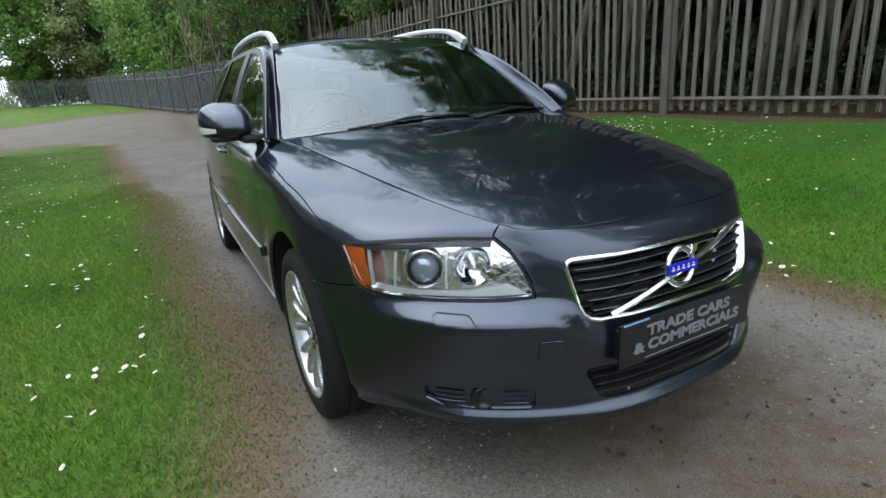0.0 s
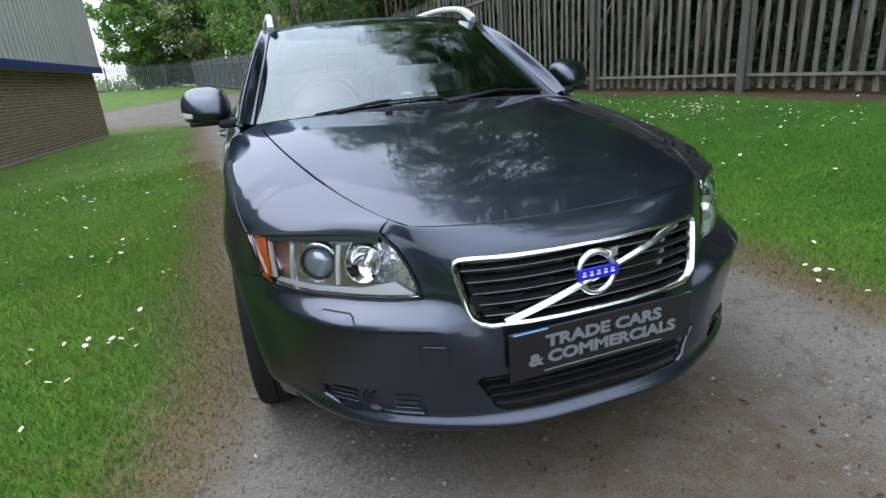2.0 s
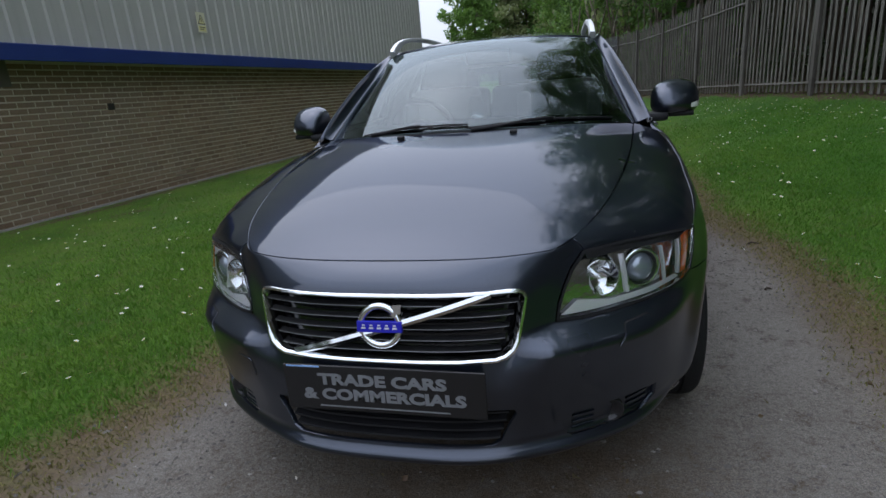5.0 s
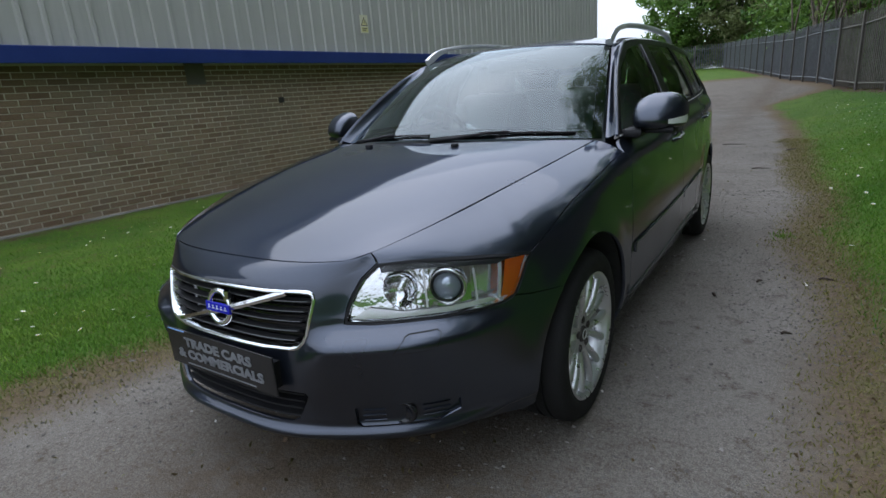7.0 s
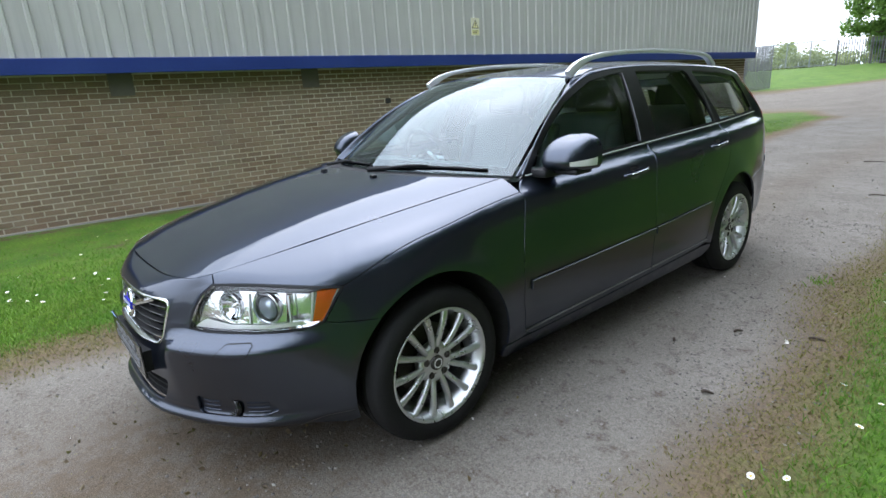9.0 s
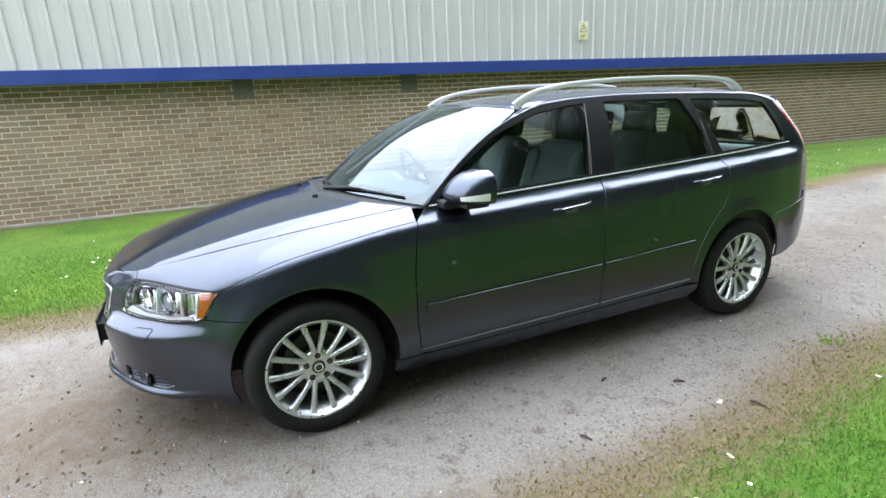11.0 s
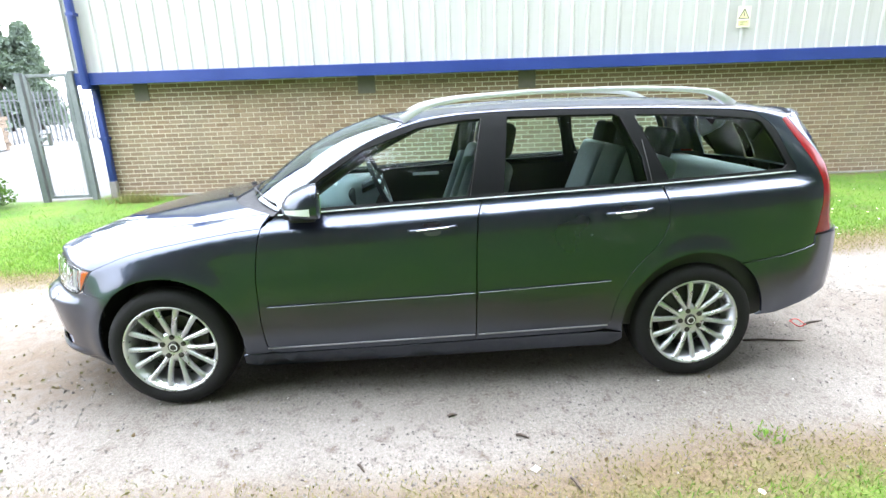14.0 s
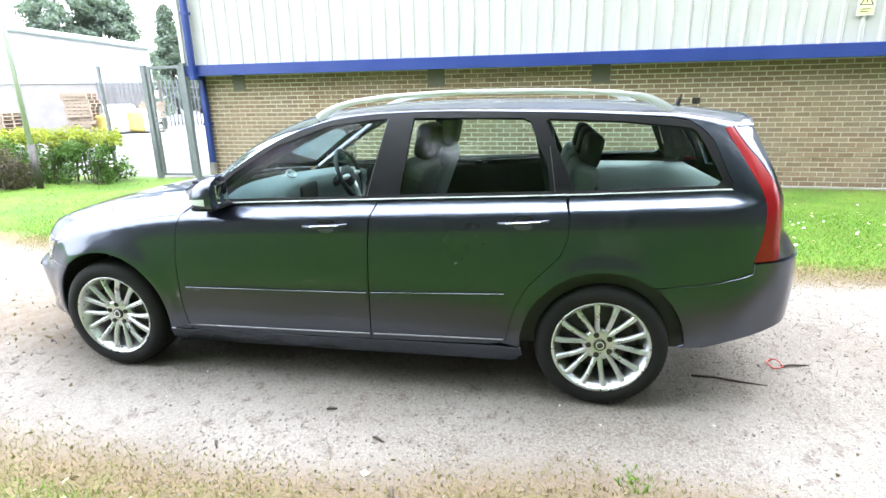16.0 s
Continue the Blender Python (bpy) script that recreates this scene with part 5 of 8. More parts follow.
# wheel, built once
def make_wheel(parent):
    rimp = [(r * 1.005, q) for r, q in [(0.200, -0.09), (0.205, 0.06), (0.212, 0.078), (0.222, 0.088), (0.2295, 0.100), (0.226, 0.104), (0.219, 0.101), (0.2135, 0.092), (0.207, 0.078), (0.196, 0.062), (0.188, 0.02), (0.186, -0.08)]]
    v, f = lathe(rimp, 64)
    w = raw("wheel", v, f, alloy, parent, "silver alloy wheel with paired slim spokes", smooth=True)
    tyre = [(0.216, -0.098), (0.232, -0.105), (0.262, -0.108), (0.287, -0.100), (0.2985, -0.085), (0.3035, -0.062), (0.3038, -0.045), (0.298, -0.043), (0.298, -0.037), (0.3042, -0.035), (0.3045, -0.006), (0.298, -0.004), (0.298, 0.004), (0.3045, 0.006), (0.3042, 0.035), (0.298, 0.037), (0.298, 0.043), (0.3038, 0.045), (0.3035, 0.062), (0.2985, 0.085),
            (0.287, 0.100), (0.262, 0.108), (0.243, 0.1065), (0.229, 0.1015), (0.218, 0.094)]
    tyre = [(r if r < 0.232 else 0.232 + (r - 0.232) * 1.10, q) for r, q in tyre]
    tv, tf = lathe(tyre, 144)
    for k, (x, y, z) in enumerate(tv):
        r = math.hypot(y, z)
        if r > 0.301 and abs(x) > 0.05 and int(round(math.atan2(z, y) / (2 * math.pi) * 144)) % 2:
            tv[k] = (x, y * (1 - 0.0045 / r), z * (1 - 0.0045 / r))
    raw("tyre", tv, tf, rubber, w, "black road tyre", sharp=50)
    # seven pairs of slim curved spokes
    for i in range(7):
        for side in (-1, 1):
            V, F = [], []
            mid = 2 * math.pi * i / 7 + math.pi / 2
            for k in range(9):
                t_ = k / 8
                r = 0.060 + (0.2155 - 0.060) * t_
                a = mid + side * (0.228 - 0.09 * (1 - t_) ** 1.6)
                half = (0.0135 - 0.0025 * math.sin(t_ * math.pi) + 0.0025 * t_)
                x = 0.066 + 0.026 * math.sin(t_ * math.pi * 0.55) - 0.006 * t_
                c, s_ = math.cos(a), math.sin(a)
                for o, dx in ((-half, -0.016), (-half * 0.9, -0.003), (-half * 0.35, 0.003), (half * 0.35, 0.003), (half * 0.9, -0.003), (half, -0.016)):
                    V.append((x + dx, r * c - o * s_, r * s_ + o * c))
            for k in range(8):
                for j in range(5):
                    F.append((k * 6 + j, k * 6 + j + 1, k * 6 + j + 7, k * 6 + j + 6))
            raw("spoke", V, F, alloy, w, smooth=True)
    v, f = lathe([(0.0, 0.064), (0.036, 0.066), (0.062, 0.070), (0.078, 0.064), (0.082, 0.050), (0.080, 0.03)], 40)
    raw("hub", v, f, alloy, w, smooth=True)
    v, f = lathe([(0.0, 0.075), (0.024, 0.0745), (0.029, 0.071), (0.030, 0.064)], 32)
    cap = raw("centre_cap", v, f, dark_metal, w, "grey centre cap with a ring emblem", smooth=True)
    v, f = lathe([(0.015, 0.0765), (0.020, 0.0765), (0.020, 0.074), (0.015, 0.074), (0.015, 0.0765)], 28)
    raw("emblem", v, f, satin, w)
    for i in range(5):
        a = 2 * math.pi * i / 5 + math.pi / 2
        v, f = lathe([(0.0, 0.0745), (0.0075, 0.0745), (0.0085, 0.072), (0.0085, 0.0705), (0.0125, 0.0705), (0.0135, 0.072), (0.0135, 0.064)], 12)
        v = [(x, y + 0.054 * math.cos(a), z + 0.054 * math.sin(a)) for x, y, z in v]
        raw("wheel_bolt", v, f, dark_metal, w)
    v, f = lathe([(0.07, 0.0), (0.142, 0.0), (0.142, -0.02), (0.07, -0.02)], 40)
    raw("brake_disc", v, f, dark_metal, w, "grey brake disc")
    bm = bmesh.new()
    box(bm, -0.05, 0.03, 0.07, 0.165, -0.06, 0.06, 0.012)
    part("brake_caliper", bm, dark_metal, w)
    v, f = lathe([(0.0, -0.05), (0.19, -0.05)], 32)
    raw("backing", v, f, underside, w)
    return w


first = make_wheel(car)
wheel_x = 0.765
first.matrix_basis = pose(wheel_x, FAX, 0.3120, 0, 0, 0)
for x, y, turn, roll_ in ((wheel_x, RAX, 0, 20), (-wheel_x, FAX, 180, 40), (-wheel_x, RAX, 180, 75)):
    c = copy_thing(first, pose(x, y, 0.3120, 0, 0, turn) @ pose(0, 0, 0, roll_, 0, 0))
    c.parent = car

# ---- car: lamps, grille, trim ----
def on_skin(name, outline, mat, parent, label="", extra=0.0, step=(0.03, 0.02), lip=0.0, sides=(1, -1), holes=()):
    return panel(name, outline, lambda s, z: skin(s, z, extra), mat, parent, label, holes=holes, step=step, gap=0.0, lip=lip, sides=sides)


def flip_x(vs):
    return [(-v[0], v[1], v[2]) for v in vs]


def local_frame(s, z):
    """Centre and axes on the body surface: along, up, out."""
    p = skin(s, z)
    a = skin(s + 0.004, z) - skin(s - 0.004, z)
    u = skin(s, z + 0.004) - skin(s, z - 0.004)
    a, u = a / np.linalg.norm(a), u / np.linalg.norm(u)
    n = np.cross(a, u)
    return p, a, u, n / np.linalg.norm(n)


def bowl(profile, c, axis, n=28):
    """A turned piece about a point and direction: profile of (radius, height along the axis)."""
    axis = Vector(axis).normalized()
    m = Matrix.Translation(Vector(c)) @ axis.to_track_quat("Z", "Y").to_matrix().to_4x4()
    v, f = lathe(profile, n, "z")
    return [tuple(m @ Vector(p)) for p in v], f


lamp_outline = [lamp_tip] + lamp_low + [(-1.738, 0.637), (-1.704, 0.688), (-1.678, 0.714)] + [(s, LAMP_TOP(s) - 0.003) for s in np.linspace(-1.72, -2.165, 10)] + [(-2.211, 0.703), (-2.240, 0.663), (-2.258, 0.628), (-2.267, 0.602)]
lamps = on_skin("headlamp", inset(lamp_outline, 0.003), lens_glass, car, "clear headlamp with projector and amber indicator", 0.001, (0.03, 0.02))
silver = mottled("lamp_reflector", (0.88, 0.89, 0.90), (0.95, 0.96, 0.97), 30, 0.12, 0.85, fine=60, bumpy=0.15, dist=0.004, world_space=False)
lamp_dark = material("lamp_bezel_dark", (0.05, 0.052, 0.055), 0.25, 0.4)
mask_metal = mottled("satin_lamp_metal", (0.72, 0.73, 0.75), (0.86, 0.87, 0.89), 9, 0.10, 1.0, fine=16, bumpy=0.30, dist=0.012, world_space=False)
bright_metal = material("polished_lamp_metal", (0.95, 0.95, 0.96), 0.16, 0.35)
proj_glass = material("projector_lens", (0.42, 0.48, 0.56), 0.05, 0.5)
bsdf(proj_glass).inputs["Coat Weight"].default_value = 1.0
for lamp, sx in zip(lamps, (1, -1)):
    one = (sx,)
    on_skin("seal", inset(lamp_outline, -0.003), black_trim, lamp, "black rubber lamp seal", 0.0022, (0.03, 0.02), sides=one, holes=(inset(lamp_outline, 0.0045),))
    on_skin("housing", inset(lamp_outline, 0.001), silver, lamp, "silver reflector housing", -0.055, (0.04, 0.025), sides=one)
    # side walls of the housing
    loop = divide(inset(lamp_outline, 0.002), (0.04, 0.03))
    V = [skin(s, z, e) * np.array((sx, 1, 1)) for e in (-0.001, -0.056) for s, z in loop]
    n = len(loop)
    raw("bezel", V, [(i, (i + 1) % n, n + (i + 1) % n, n + i) for i in range(n)], mask_metal, lamp, "silver lamp bezel")
    on_skin("eyebrow", [(s, LAMP_TOP(s) - 0.026) for s in np.linspace(-2.155, -1.80, 9)] + [(s, LAMP_TOP(s) - 0.004) for s in np.linspace(-1.72, -2.16, 9)], lamp_dark, lamp, "dark eyebrow strip", -0.006, (0.04, 0.02), sides=one)
    on_skin("indicator", [(-1.745, 0.622), (-1.765, 0.607), (-1.795, 0.606), (-1.765, 0.708), (-1.688, 0.708), (-1.712, 0.682)], amber, lamp, "amber side indicator", -0.012, (0.02, 0.02), sides=one)
    on_skin("reflector_strip", [(-2.255, 0.592), (-2.10, 0.588), (-1.95, 0.589), (-1.81, 0.601), (-1.83, 0.613), (-1.95, 0.604), (-2.10, 0.604), (-2.20, 0.622)], bright_metal, lamp, "bright lower strip", -0.010, (0.03, 0.01), sides=one)
    ring_of = lambda s, z, r: [(s + r * math.cos(a), z + r * math.sin(a)) for a in np.linspace(0, 2 * math.pi, 29)[:-1]]
    on_skin("lamp_mask", inset([p for p in lamp_outline if p[0] <= -1.84], 0.006), mask_metal, lamp, "polished metal lamp surround", -0.020, (0.025, 0.015), 0.028, sides=one,
            holes=(ring_of(-1.950, 0.664, 0.0605), ring_of(-2.100, 0.666, 0.0545)))
    for s_, z0, z1, w in ((-1.803, 0.606, 0.708, 0.007), (-1.872, 0.598, 0.700, 0.005), (-2.026, 0.606, 0.706, 0.006)):
        on_skin("reflector_rib", [(s_, z0), (s_ + w, z0), (s_ + w + 0.018, z1), (s_ + 0.018, z1)] if s_ > -1.85 else [(s_, z0), (s_ + w, z0), (s_ + w, z1), (s_, z1)], bright_metal, lamp, "", -0.012, (0.02, 0.03), 0.010, sides=one)
    on_skin("bezel_line", [(-1.748, 0.618), (-1.742, 0.620), (-1.708, 0.684), (-1.690, 0.708), (-1.696, 0.708), (-1.714, 0.684)], bright_metal, lamp, "bright rear edge", -0.006, (0.02, 0.02), sides=one)
    for s, z, r, kind in ((-1.950, 0.664, 0.056, 0), (-2.100, 0.666, 0.050, 1)):
        p, a, u, nn = local_frame(s, z)
        ax = np.array((nn[0] * 0.55, nn[1], 0.0)) * np.array((sx, 1, 1))
        c = (p - nn * 0.048) * np.array((sx, 1, 1))
        if kind == 0:
            v, f = bowl([(r * 0.62, 0.012), (r * 0.80, 0.030), (r * 0.98, 0.032), (r, 0.026), (r * 0.98, 0.0)], c, ax)
            raw("projector_ring", v, f, chrome, lamp, smooth=True)
            v, f = bowl([(r * 0.70, 0.024), (r * 0.76, 0.0315), (r * 0.82, 0.0325), (r * 0.86, 0.029)], c, ax)
            raw("shroud", v, f, lamp_dark, lamp, "dark projector shroud", smooth=True)
            v, f = bowl([(0.0, 0.040), (r * 0.28, 0.039), (r * 0.52, 0.034), (r * 0.68, 0.024), (r * 0.74, 0.006)], c, ax)
            raw("projector", v, f, proj_glass, lamp, "round projector lens", smooth=True)
        else:
            v, f = bowl([(0.0, 0.002), (r * 0.35, 0.004), (r * 0.7, 0.013), (r * 0.95, 0.030), (r, 0.031), (r * 1.04, 0.026), (r * 1.04, 0.0)], c, ax)
            raw("reflector_bowl", v, f, chrome if kind == 1 else silver, lamp, smooth=True)
            v, f = bowl([(0.0, 0.022), (0.007, 0.020), (0.008, 0.002)], c, ax, 12)
            raw("bulb", v, f, silver if kind == 1 else material("indicator_bulb", (0.75, 0.45, 0.38), 0.2), lamp, smooth=True)

# grille: frame, slats, diagonal bar, emblem
on_skin("grille_back", [(-2.725, 0.51)] + grille_hole[1:9] + [(-2.725, 0.69)], gloss_black, car, "", -0.055, (0.05, 0.03))
hole = inset(grille_hole, 0.0)[1:9]
path = [(s, z) for s, z in hole]
fine = []
for (a, b), (c, d) in zip([(-2.725, 0.515)] + path, path + [(-2.725, 0.684)]):
    fine += [(a + (c - a) * t, b + (d - b) * t) for t in (0, 0.34, 0.67)]
fine.append((-2.725, 0.684))
cen = np.mean(np.array(hole), axis=0) * np.array((1, 1))
half = []
for k, (s, z) in enumerate(fine):
    a, b = fine[max(k - 1, 0)], fine[min(k + 1, len(fine) - 1)]
    t = np.array((b[0] - a[0], b[1] - a[1]))
    t = t / np.linalg.norm(t)
    nrm = np.array((t[1], -t[0])) if True else t
    half.append(((s, z), nrm))
V, F = [], []
prof = [(0.002, -0.010), (0.002, 0.002), (-0.001, 0.004), (-0.006, 0.003), (-0.009, -0.003), (-0.011, -0.022)]
for sx in (1, -1):
    base = len(V)
    for (s, z), nrm in half:
        for o, e in prof:
            ss, zz = s + nrm[0] * o, z + nrm[1] * o
            V.append(skin(max(ss, -2.725) if s > -2.72 else s, zz, e) * np.array((sx, 1, 1)))
    k = len(prof)
    for i in range(len(half) - 1):
        for j in range(k - 1):
            q = (base + i * k + j, base + (i + 1) * k + j, base + (i + 1) * k + j + 1, base + i * k + j + 1)
            F.append(q if sx > 0 else q[::-1])
grille = raw("grille", V, F, chrome, car, "black slatted grille in a chrome frame", sharp=50)
slat_edge = material("slat_edge", (0.16, 0.16, 0.16), 0.35, 0.8)
slat_mat = material("grille_slat", (0.010, 0.010, 0.011), 0.55)
for i in range(5):
    z = 0.541 + i * 0.028
    V, F = [], []
    w = 0.279 + 0.066 * (z - 0.515) / 0.17
    xs = np.linspace(-w, w, 25)
    for x in xs:
        s = -2.725 + abs(x) * 1.003
        for dz, e in ((-0.006, -0.034), (-0.002, -0.016), (0.0015, -0.014), (0.004, -0.034)):
            p = skin(s, z + dz, e)
            V.append((x, p[1], z + dz))
    for a in range(len(xs) - 1):
        for b in range(3):
            F.append((a * 4 + b, (a + 1) * 4 + b, (a + 1) * 4 + b + 1, a * 4 + b + 1))
    raw("slat", V, F, slat_mat, grille, sharp=40)
    edge_v, edge_f = tube([(x, skin(-2.725 + abs(x) * 1.003, z, -0.0105)[1], z + 0.001) for x in xs], 0.0009, 5)
    raw("slat_edge", edge_v, edge_f, slat_edge, grille, "thin bright slat edge")
V, F = [], []
for t in np.linspace(0, 1, 15):
    x, z = -0.245 + 0.515 * t, 0.524 + 0.154 * t
    y = skin(-2.725 + abs(x), z, -0.006)[1]
    d = np.array((0.158, -0.49)) / math.hypot(0.158, 0.49)
    for o, e in ((-0.0105, 0.012), (-0.009, 0.0), (0.0, -0.004), (0.009, 0.0), (0.0105, 0.012)):
        V.append((x + d[0] * o, y + e, z + d[1] * o))
for i in range(14):
    for j in range(4):
        F.append((i * 5 + j, i * 5 + j + 1, (i + 1) * 5 + j + 1, (i + 1) * 5 + j))
raw("diagonal_bar", V, F, chrome, grille, "chrome diagonal bar", sharp=30)
EM = np.array((0.0, skin(-2.725, 0.60, 0.0)[1] + 0.014, 0.606))
v, f = bowl([(0.041, 0.0), (0.042, 0.008), (0.050, 0.012), (0.058, 0.008), (0.060, 0.0), (0.058, -0.02)], EM, (0, -1, 0.12), 40)
badge = raw("badge", v, f, chrome, grille, "round chrome ring badge with blue bar", smooth=True)
bm = bmesh.new()
box(bm, -0.058, 0.058, EM[1] - 0.0135, EM[1] - 0.004, EM[2] - 0.015, EM[2] + 0.014, 0.002)
bmesh.ops.rotate(bm, verts=bm.verts, cent=EM, matrix=Matrix.Rotation(radians(-6), 3, "X"))
part("badge_bar", bm, blue_enamel, car, "blue enamel badge bar")
bm = bmesh.new()
for k in range(5):
    x = -0.040 + k * 0.020
    box(bm, x - 0.0055, x + 0.0055, EM[1] - 0.0145, EM[1] - 0.013, EM[2] - 0.0055, EM[2] - 0.0010)
    box(bm, x - 0.0035, x + 0.0035, EM[1] - 0.0145, EM[1] - 0.013, EM[2] + 0.0020, EM[2] + 0.0055)
bmesh.ops.rotate(bm, verts=bm.verts, cent=EM, matrix=Matrix.Rotation(radians(-6), 3, "X"))
part("badge_mark", bm, satin, car, "silver bars on the badge")
bm = bmesh.new()
vs = [bm.verts.new((EM[0] + a, EM[1] - 0.008, EM[2] + b)) for a, b in ((0.030, 0.030), (0.040, 0.040), (0.036, 0.056), (0.060, 0.058), (0.056, 0.034), (0.048, 0.033), (0.038, 0.024))]
f = bm.faces.new(vs)
r = bmesh.ops.extrude_face_region(bm, geom=[f])
bmesh.ops.translate(bm, verts=[v for v in r["geom"] if isinstance(v, bmesh.types.BMVert)], vec=(0, 0.012, 0))
part("badge_arrow", bm, chrome, car)


def text_mesh(body, size, extrude=0.0008, align="CENTER"):
    cu = bpy.data.curves.new("lettering", "FONT")
    cu.body, cu.size, cu.extrude, cu.align_x, cu.align_y = body, size, extrude, align, "CENTER"
    cu.offset = 0.0018
    cu.resolution_u = 3
    tmp = bpy.data.objects.new("lettering", cu)
    scene.collection.objects.link(tmp)
    bpy.context.view_layer.update()
    mesh = bpy.data.meshes.new_from_object(tmp.evaluated_get(bpy.context.evaluated_depsgraph_get()))
    bpy.data.objects.remove(tmp)
    bpy.data.curves.remove(cu)
    return mesh


PLATE_Y = -2.204
bm = bmesh.new()
box(bm, -0.260, 0.260, PLATE_Y, PLATE_Y + 0.007, 0.387, 0.512, 0.002)
plate = part("front_plate", bm, plate_black, car, "black dealer plate with grey lettering")
bm = bmesh.new()
box(bm, -0.245, 0.245, PLATE_Y + 0.007, PLATE_Y + 0.045, 0.405, 0.485)
part("plate_holder", bm, black_trim, car)
for words, z, size, wide in (("TRADE CARS", 0.474, 0.041, 1.38), ("& COMMERCIALS", 0.432, 0.041, 1.34)):
    mesh = text_mesh(words, size)
    mesh.materials.append(plate_grey)
    o = new("lettering", mesh)
    o.parent = plate
    o["label"] = "grey dealer lettering"
    o.matrix_basis = Matrix.Translation((0.0, PLATE_Y - 0.001, z)) @ Matrix.Rotation(radians(90), 4, "X") @ Matrix.Diagonal((wide, 1, 1, 1))
bm = bmesh.new()
box(bm, -0.17, 0.17, PLATE_Y - 0.0012, PLATE_Y, 0.3975, 0.4010)
part("text_bar", bm, plate_grey, plate)
bm = bmesh.new()
box(bm, -0.25, -0.16, PLATE_Y - 0.001, PLATE_Y + 0.002, 0.5070, 0.5110)
part("blue_edge", bm, material("pale_blue_edge", (0.25, 0.42, 0.75), 0.3), plate)

# lower intake and fog recess
on_skin("intake_back", [(-2.725, 0.28), (-2.45, 0.28), (-2.39, 0.385), (-2.725, 0.392)], underside, car, "", -0.05, (0.05, 0.03))
for z in (0.305, 0.328, 0.351, 0.374):
    V, F = [], []
    w = 0.272 + 0.35 * (z - 0.285)
    xs = np.linspace(-w, w, 19)
    for x in xs:
        for dz, e in ((-0.006, -0.035), (-0.002, -0.012), (0.003, -0.012), (0.006, -0.035)):
            V.append((x, skin(-2.725 + abs(x) * 1.003, z + dz, e)[1], z + dz))
    for a in range(18):
        for b in range(3):
            F.append((a * 4 + b, (a + 1) * 4 + b, (a + 1) * 4 + b + 1, a * 4 + b + 1))
    raw("intake_slat", V, F, black_trim, car, sharp=40)
for fog, sx in zip(on_skin("fog_recess", inset(fog_hole, -0.003), paint, car, "dark fog lamp recess", -0.014, (0.04, 0.02)), (1, -1)):
    p, a, u, nn = local_frame(-2.125, 0.308)
    ax = np.array((0.25 * sx, -1, 0))
    c = (p - nn * 0.020) * np.array((sx, 1, 1))
    v, f = bowl([(0.0, 0.004), (0.018, 0.005), (0.026, 0.010), (0.032, 0.014), (0.037, 0.012), (0.039, 0.0)], c, ax)
    raw("fog_lamp", v, f, gloss_black, fog, "dark fog lamp blank", smooth=True)
    for s0, s1 in ((-2.245, -2.18), (-2.07, -1.985)):
        for z in (0.288, 0.305, 0.322):
            on_skin("fog_slat", [(s0, z), (s1, z), (s1, z + 0.006), (s0, z + 0.006)], paint, fog, "", -0.009, (0.03, 0.01), 0.005, (sx,))
washer = [(-2.136, 0.516), (-2.130, 0.525), (-2.102, 0.552), (-2.092, 0.556), (-2.010, 0.558), (-2.003, 0.553), (-2.020, 0.524), (-2.032, 0.517)]
on_skin("washer_gap", inset(washer, -0.0022), black_trim, car, "", 0.0012, (0.02, 0.01))
on_skin("washer_cover", washer, paint, car, "headlamp washer cover", 0.0035, (0.02, 0.01), 0.003)
on_skin("towing_gap", rounded(-2.3375, -2.2695, 0.4325, 0.4925, 0.01), black_trim, car, "", 0.0006, (0.02, 0.02), 0.0, (-1,))
on_skin("towing_cover", rounded(-2.335, -2.272, 0.435, 0.490, 0.01), paint, car, "square towing eye cover", 0.0022, (0.02, 0.02), 0.004, (-1,))

# edge of the air deflector ahead of the wheel
on_skin("deflector_edge", [(-1.90, 0.214), (-1.85, 0.236), (-1.78, 0.254), (-1.69, 0.262), (-1.69, 0.2645), (-1.78, 0.2565), (-1.852, 0.2385), (-1.902, 0.2165)], slat_edge, car, "thin pale metallic deflector edge", 0.0016, (0.03, 0.01))

# flank trim
mould_a = [(-0.815, 0.478), (0.187, 0.507), (0.187, 0.544), (-0.815, 0.520)]
mould_b = [(0.213, 0.508), (0.845, 0.530), (0.865, 0.572), (0.213, 0.546)]
for nm, m_ in (("door_moulding", mould_a), ("door_moulding", mould_b)):
    on_skin(nm, m_, paint, car, "body-coloured door moulding", 0.010, (0.08, 0.012), 0.012)
    top = [(m_[3][0], m_[3][1] - 0.0018), (m_[2][0], m_[2][1] - 0.0018), m_[2], m_[3]]
    on_skin("moulding_trim", top, slat_edge, car, "thin bright moulding edge", 0.0115, (0.08, 0.01), 0.003)
for a, b in ((-0.845, 0.188), (0.208, 0.865)):
    on_skin("sill_trim", [(a, 0.292 + 0.0205 * (a + 0.8)), (b, 0.292 + 0.0205 * (b + 0.8)), (b, 0.2975 + 0.0205 * (b + 0.8)), (a, 0.2975 + 0.0205 * (a + 0.8))], material("dull_sill_trim", (0.20, 0.20, 0.21), 0.35, 0.8), car, "bright sill strip", 0.006, (0.08, 0.01), 0.008)
run_s = np.linspace(-0.74, 1.86, 40)
on_skin("belt_trim", [(s, BELT(s) + 0.004) for s in run_s] + [(s, BELT(s) + 0.010) for s in run_s[::-1]], satin, car, "bright waistline strip", 0.003, (0.1, 0.01), 0.006)
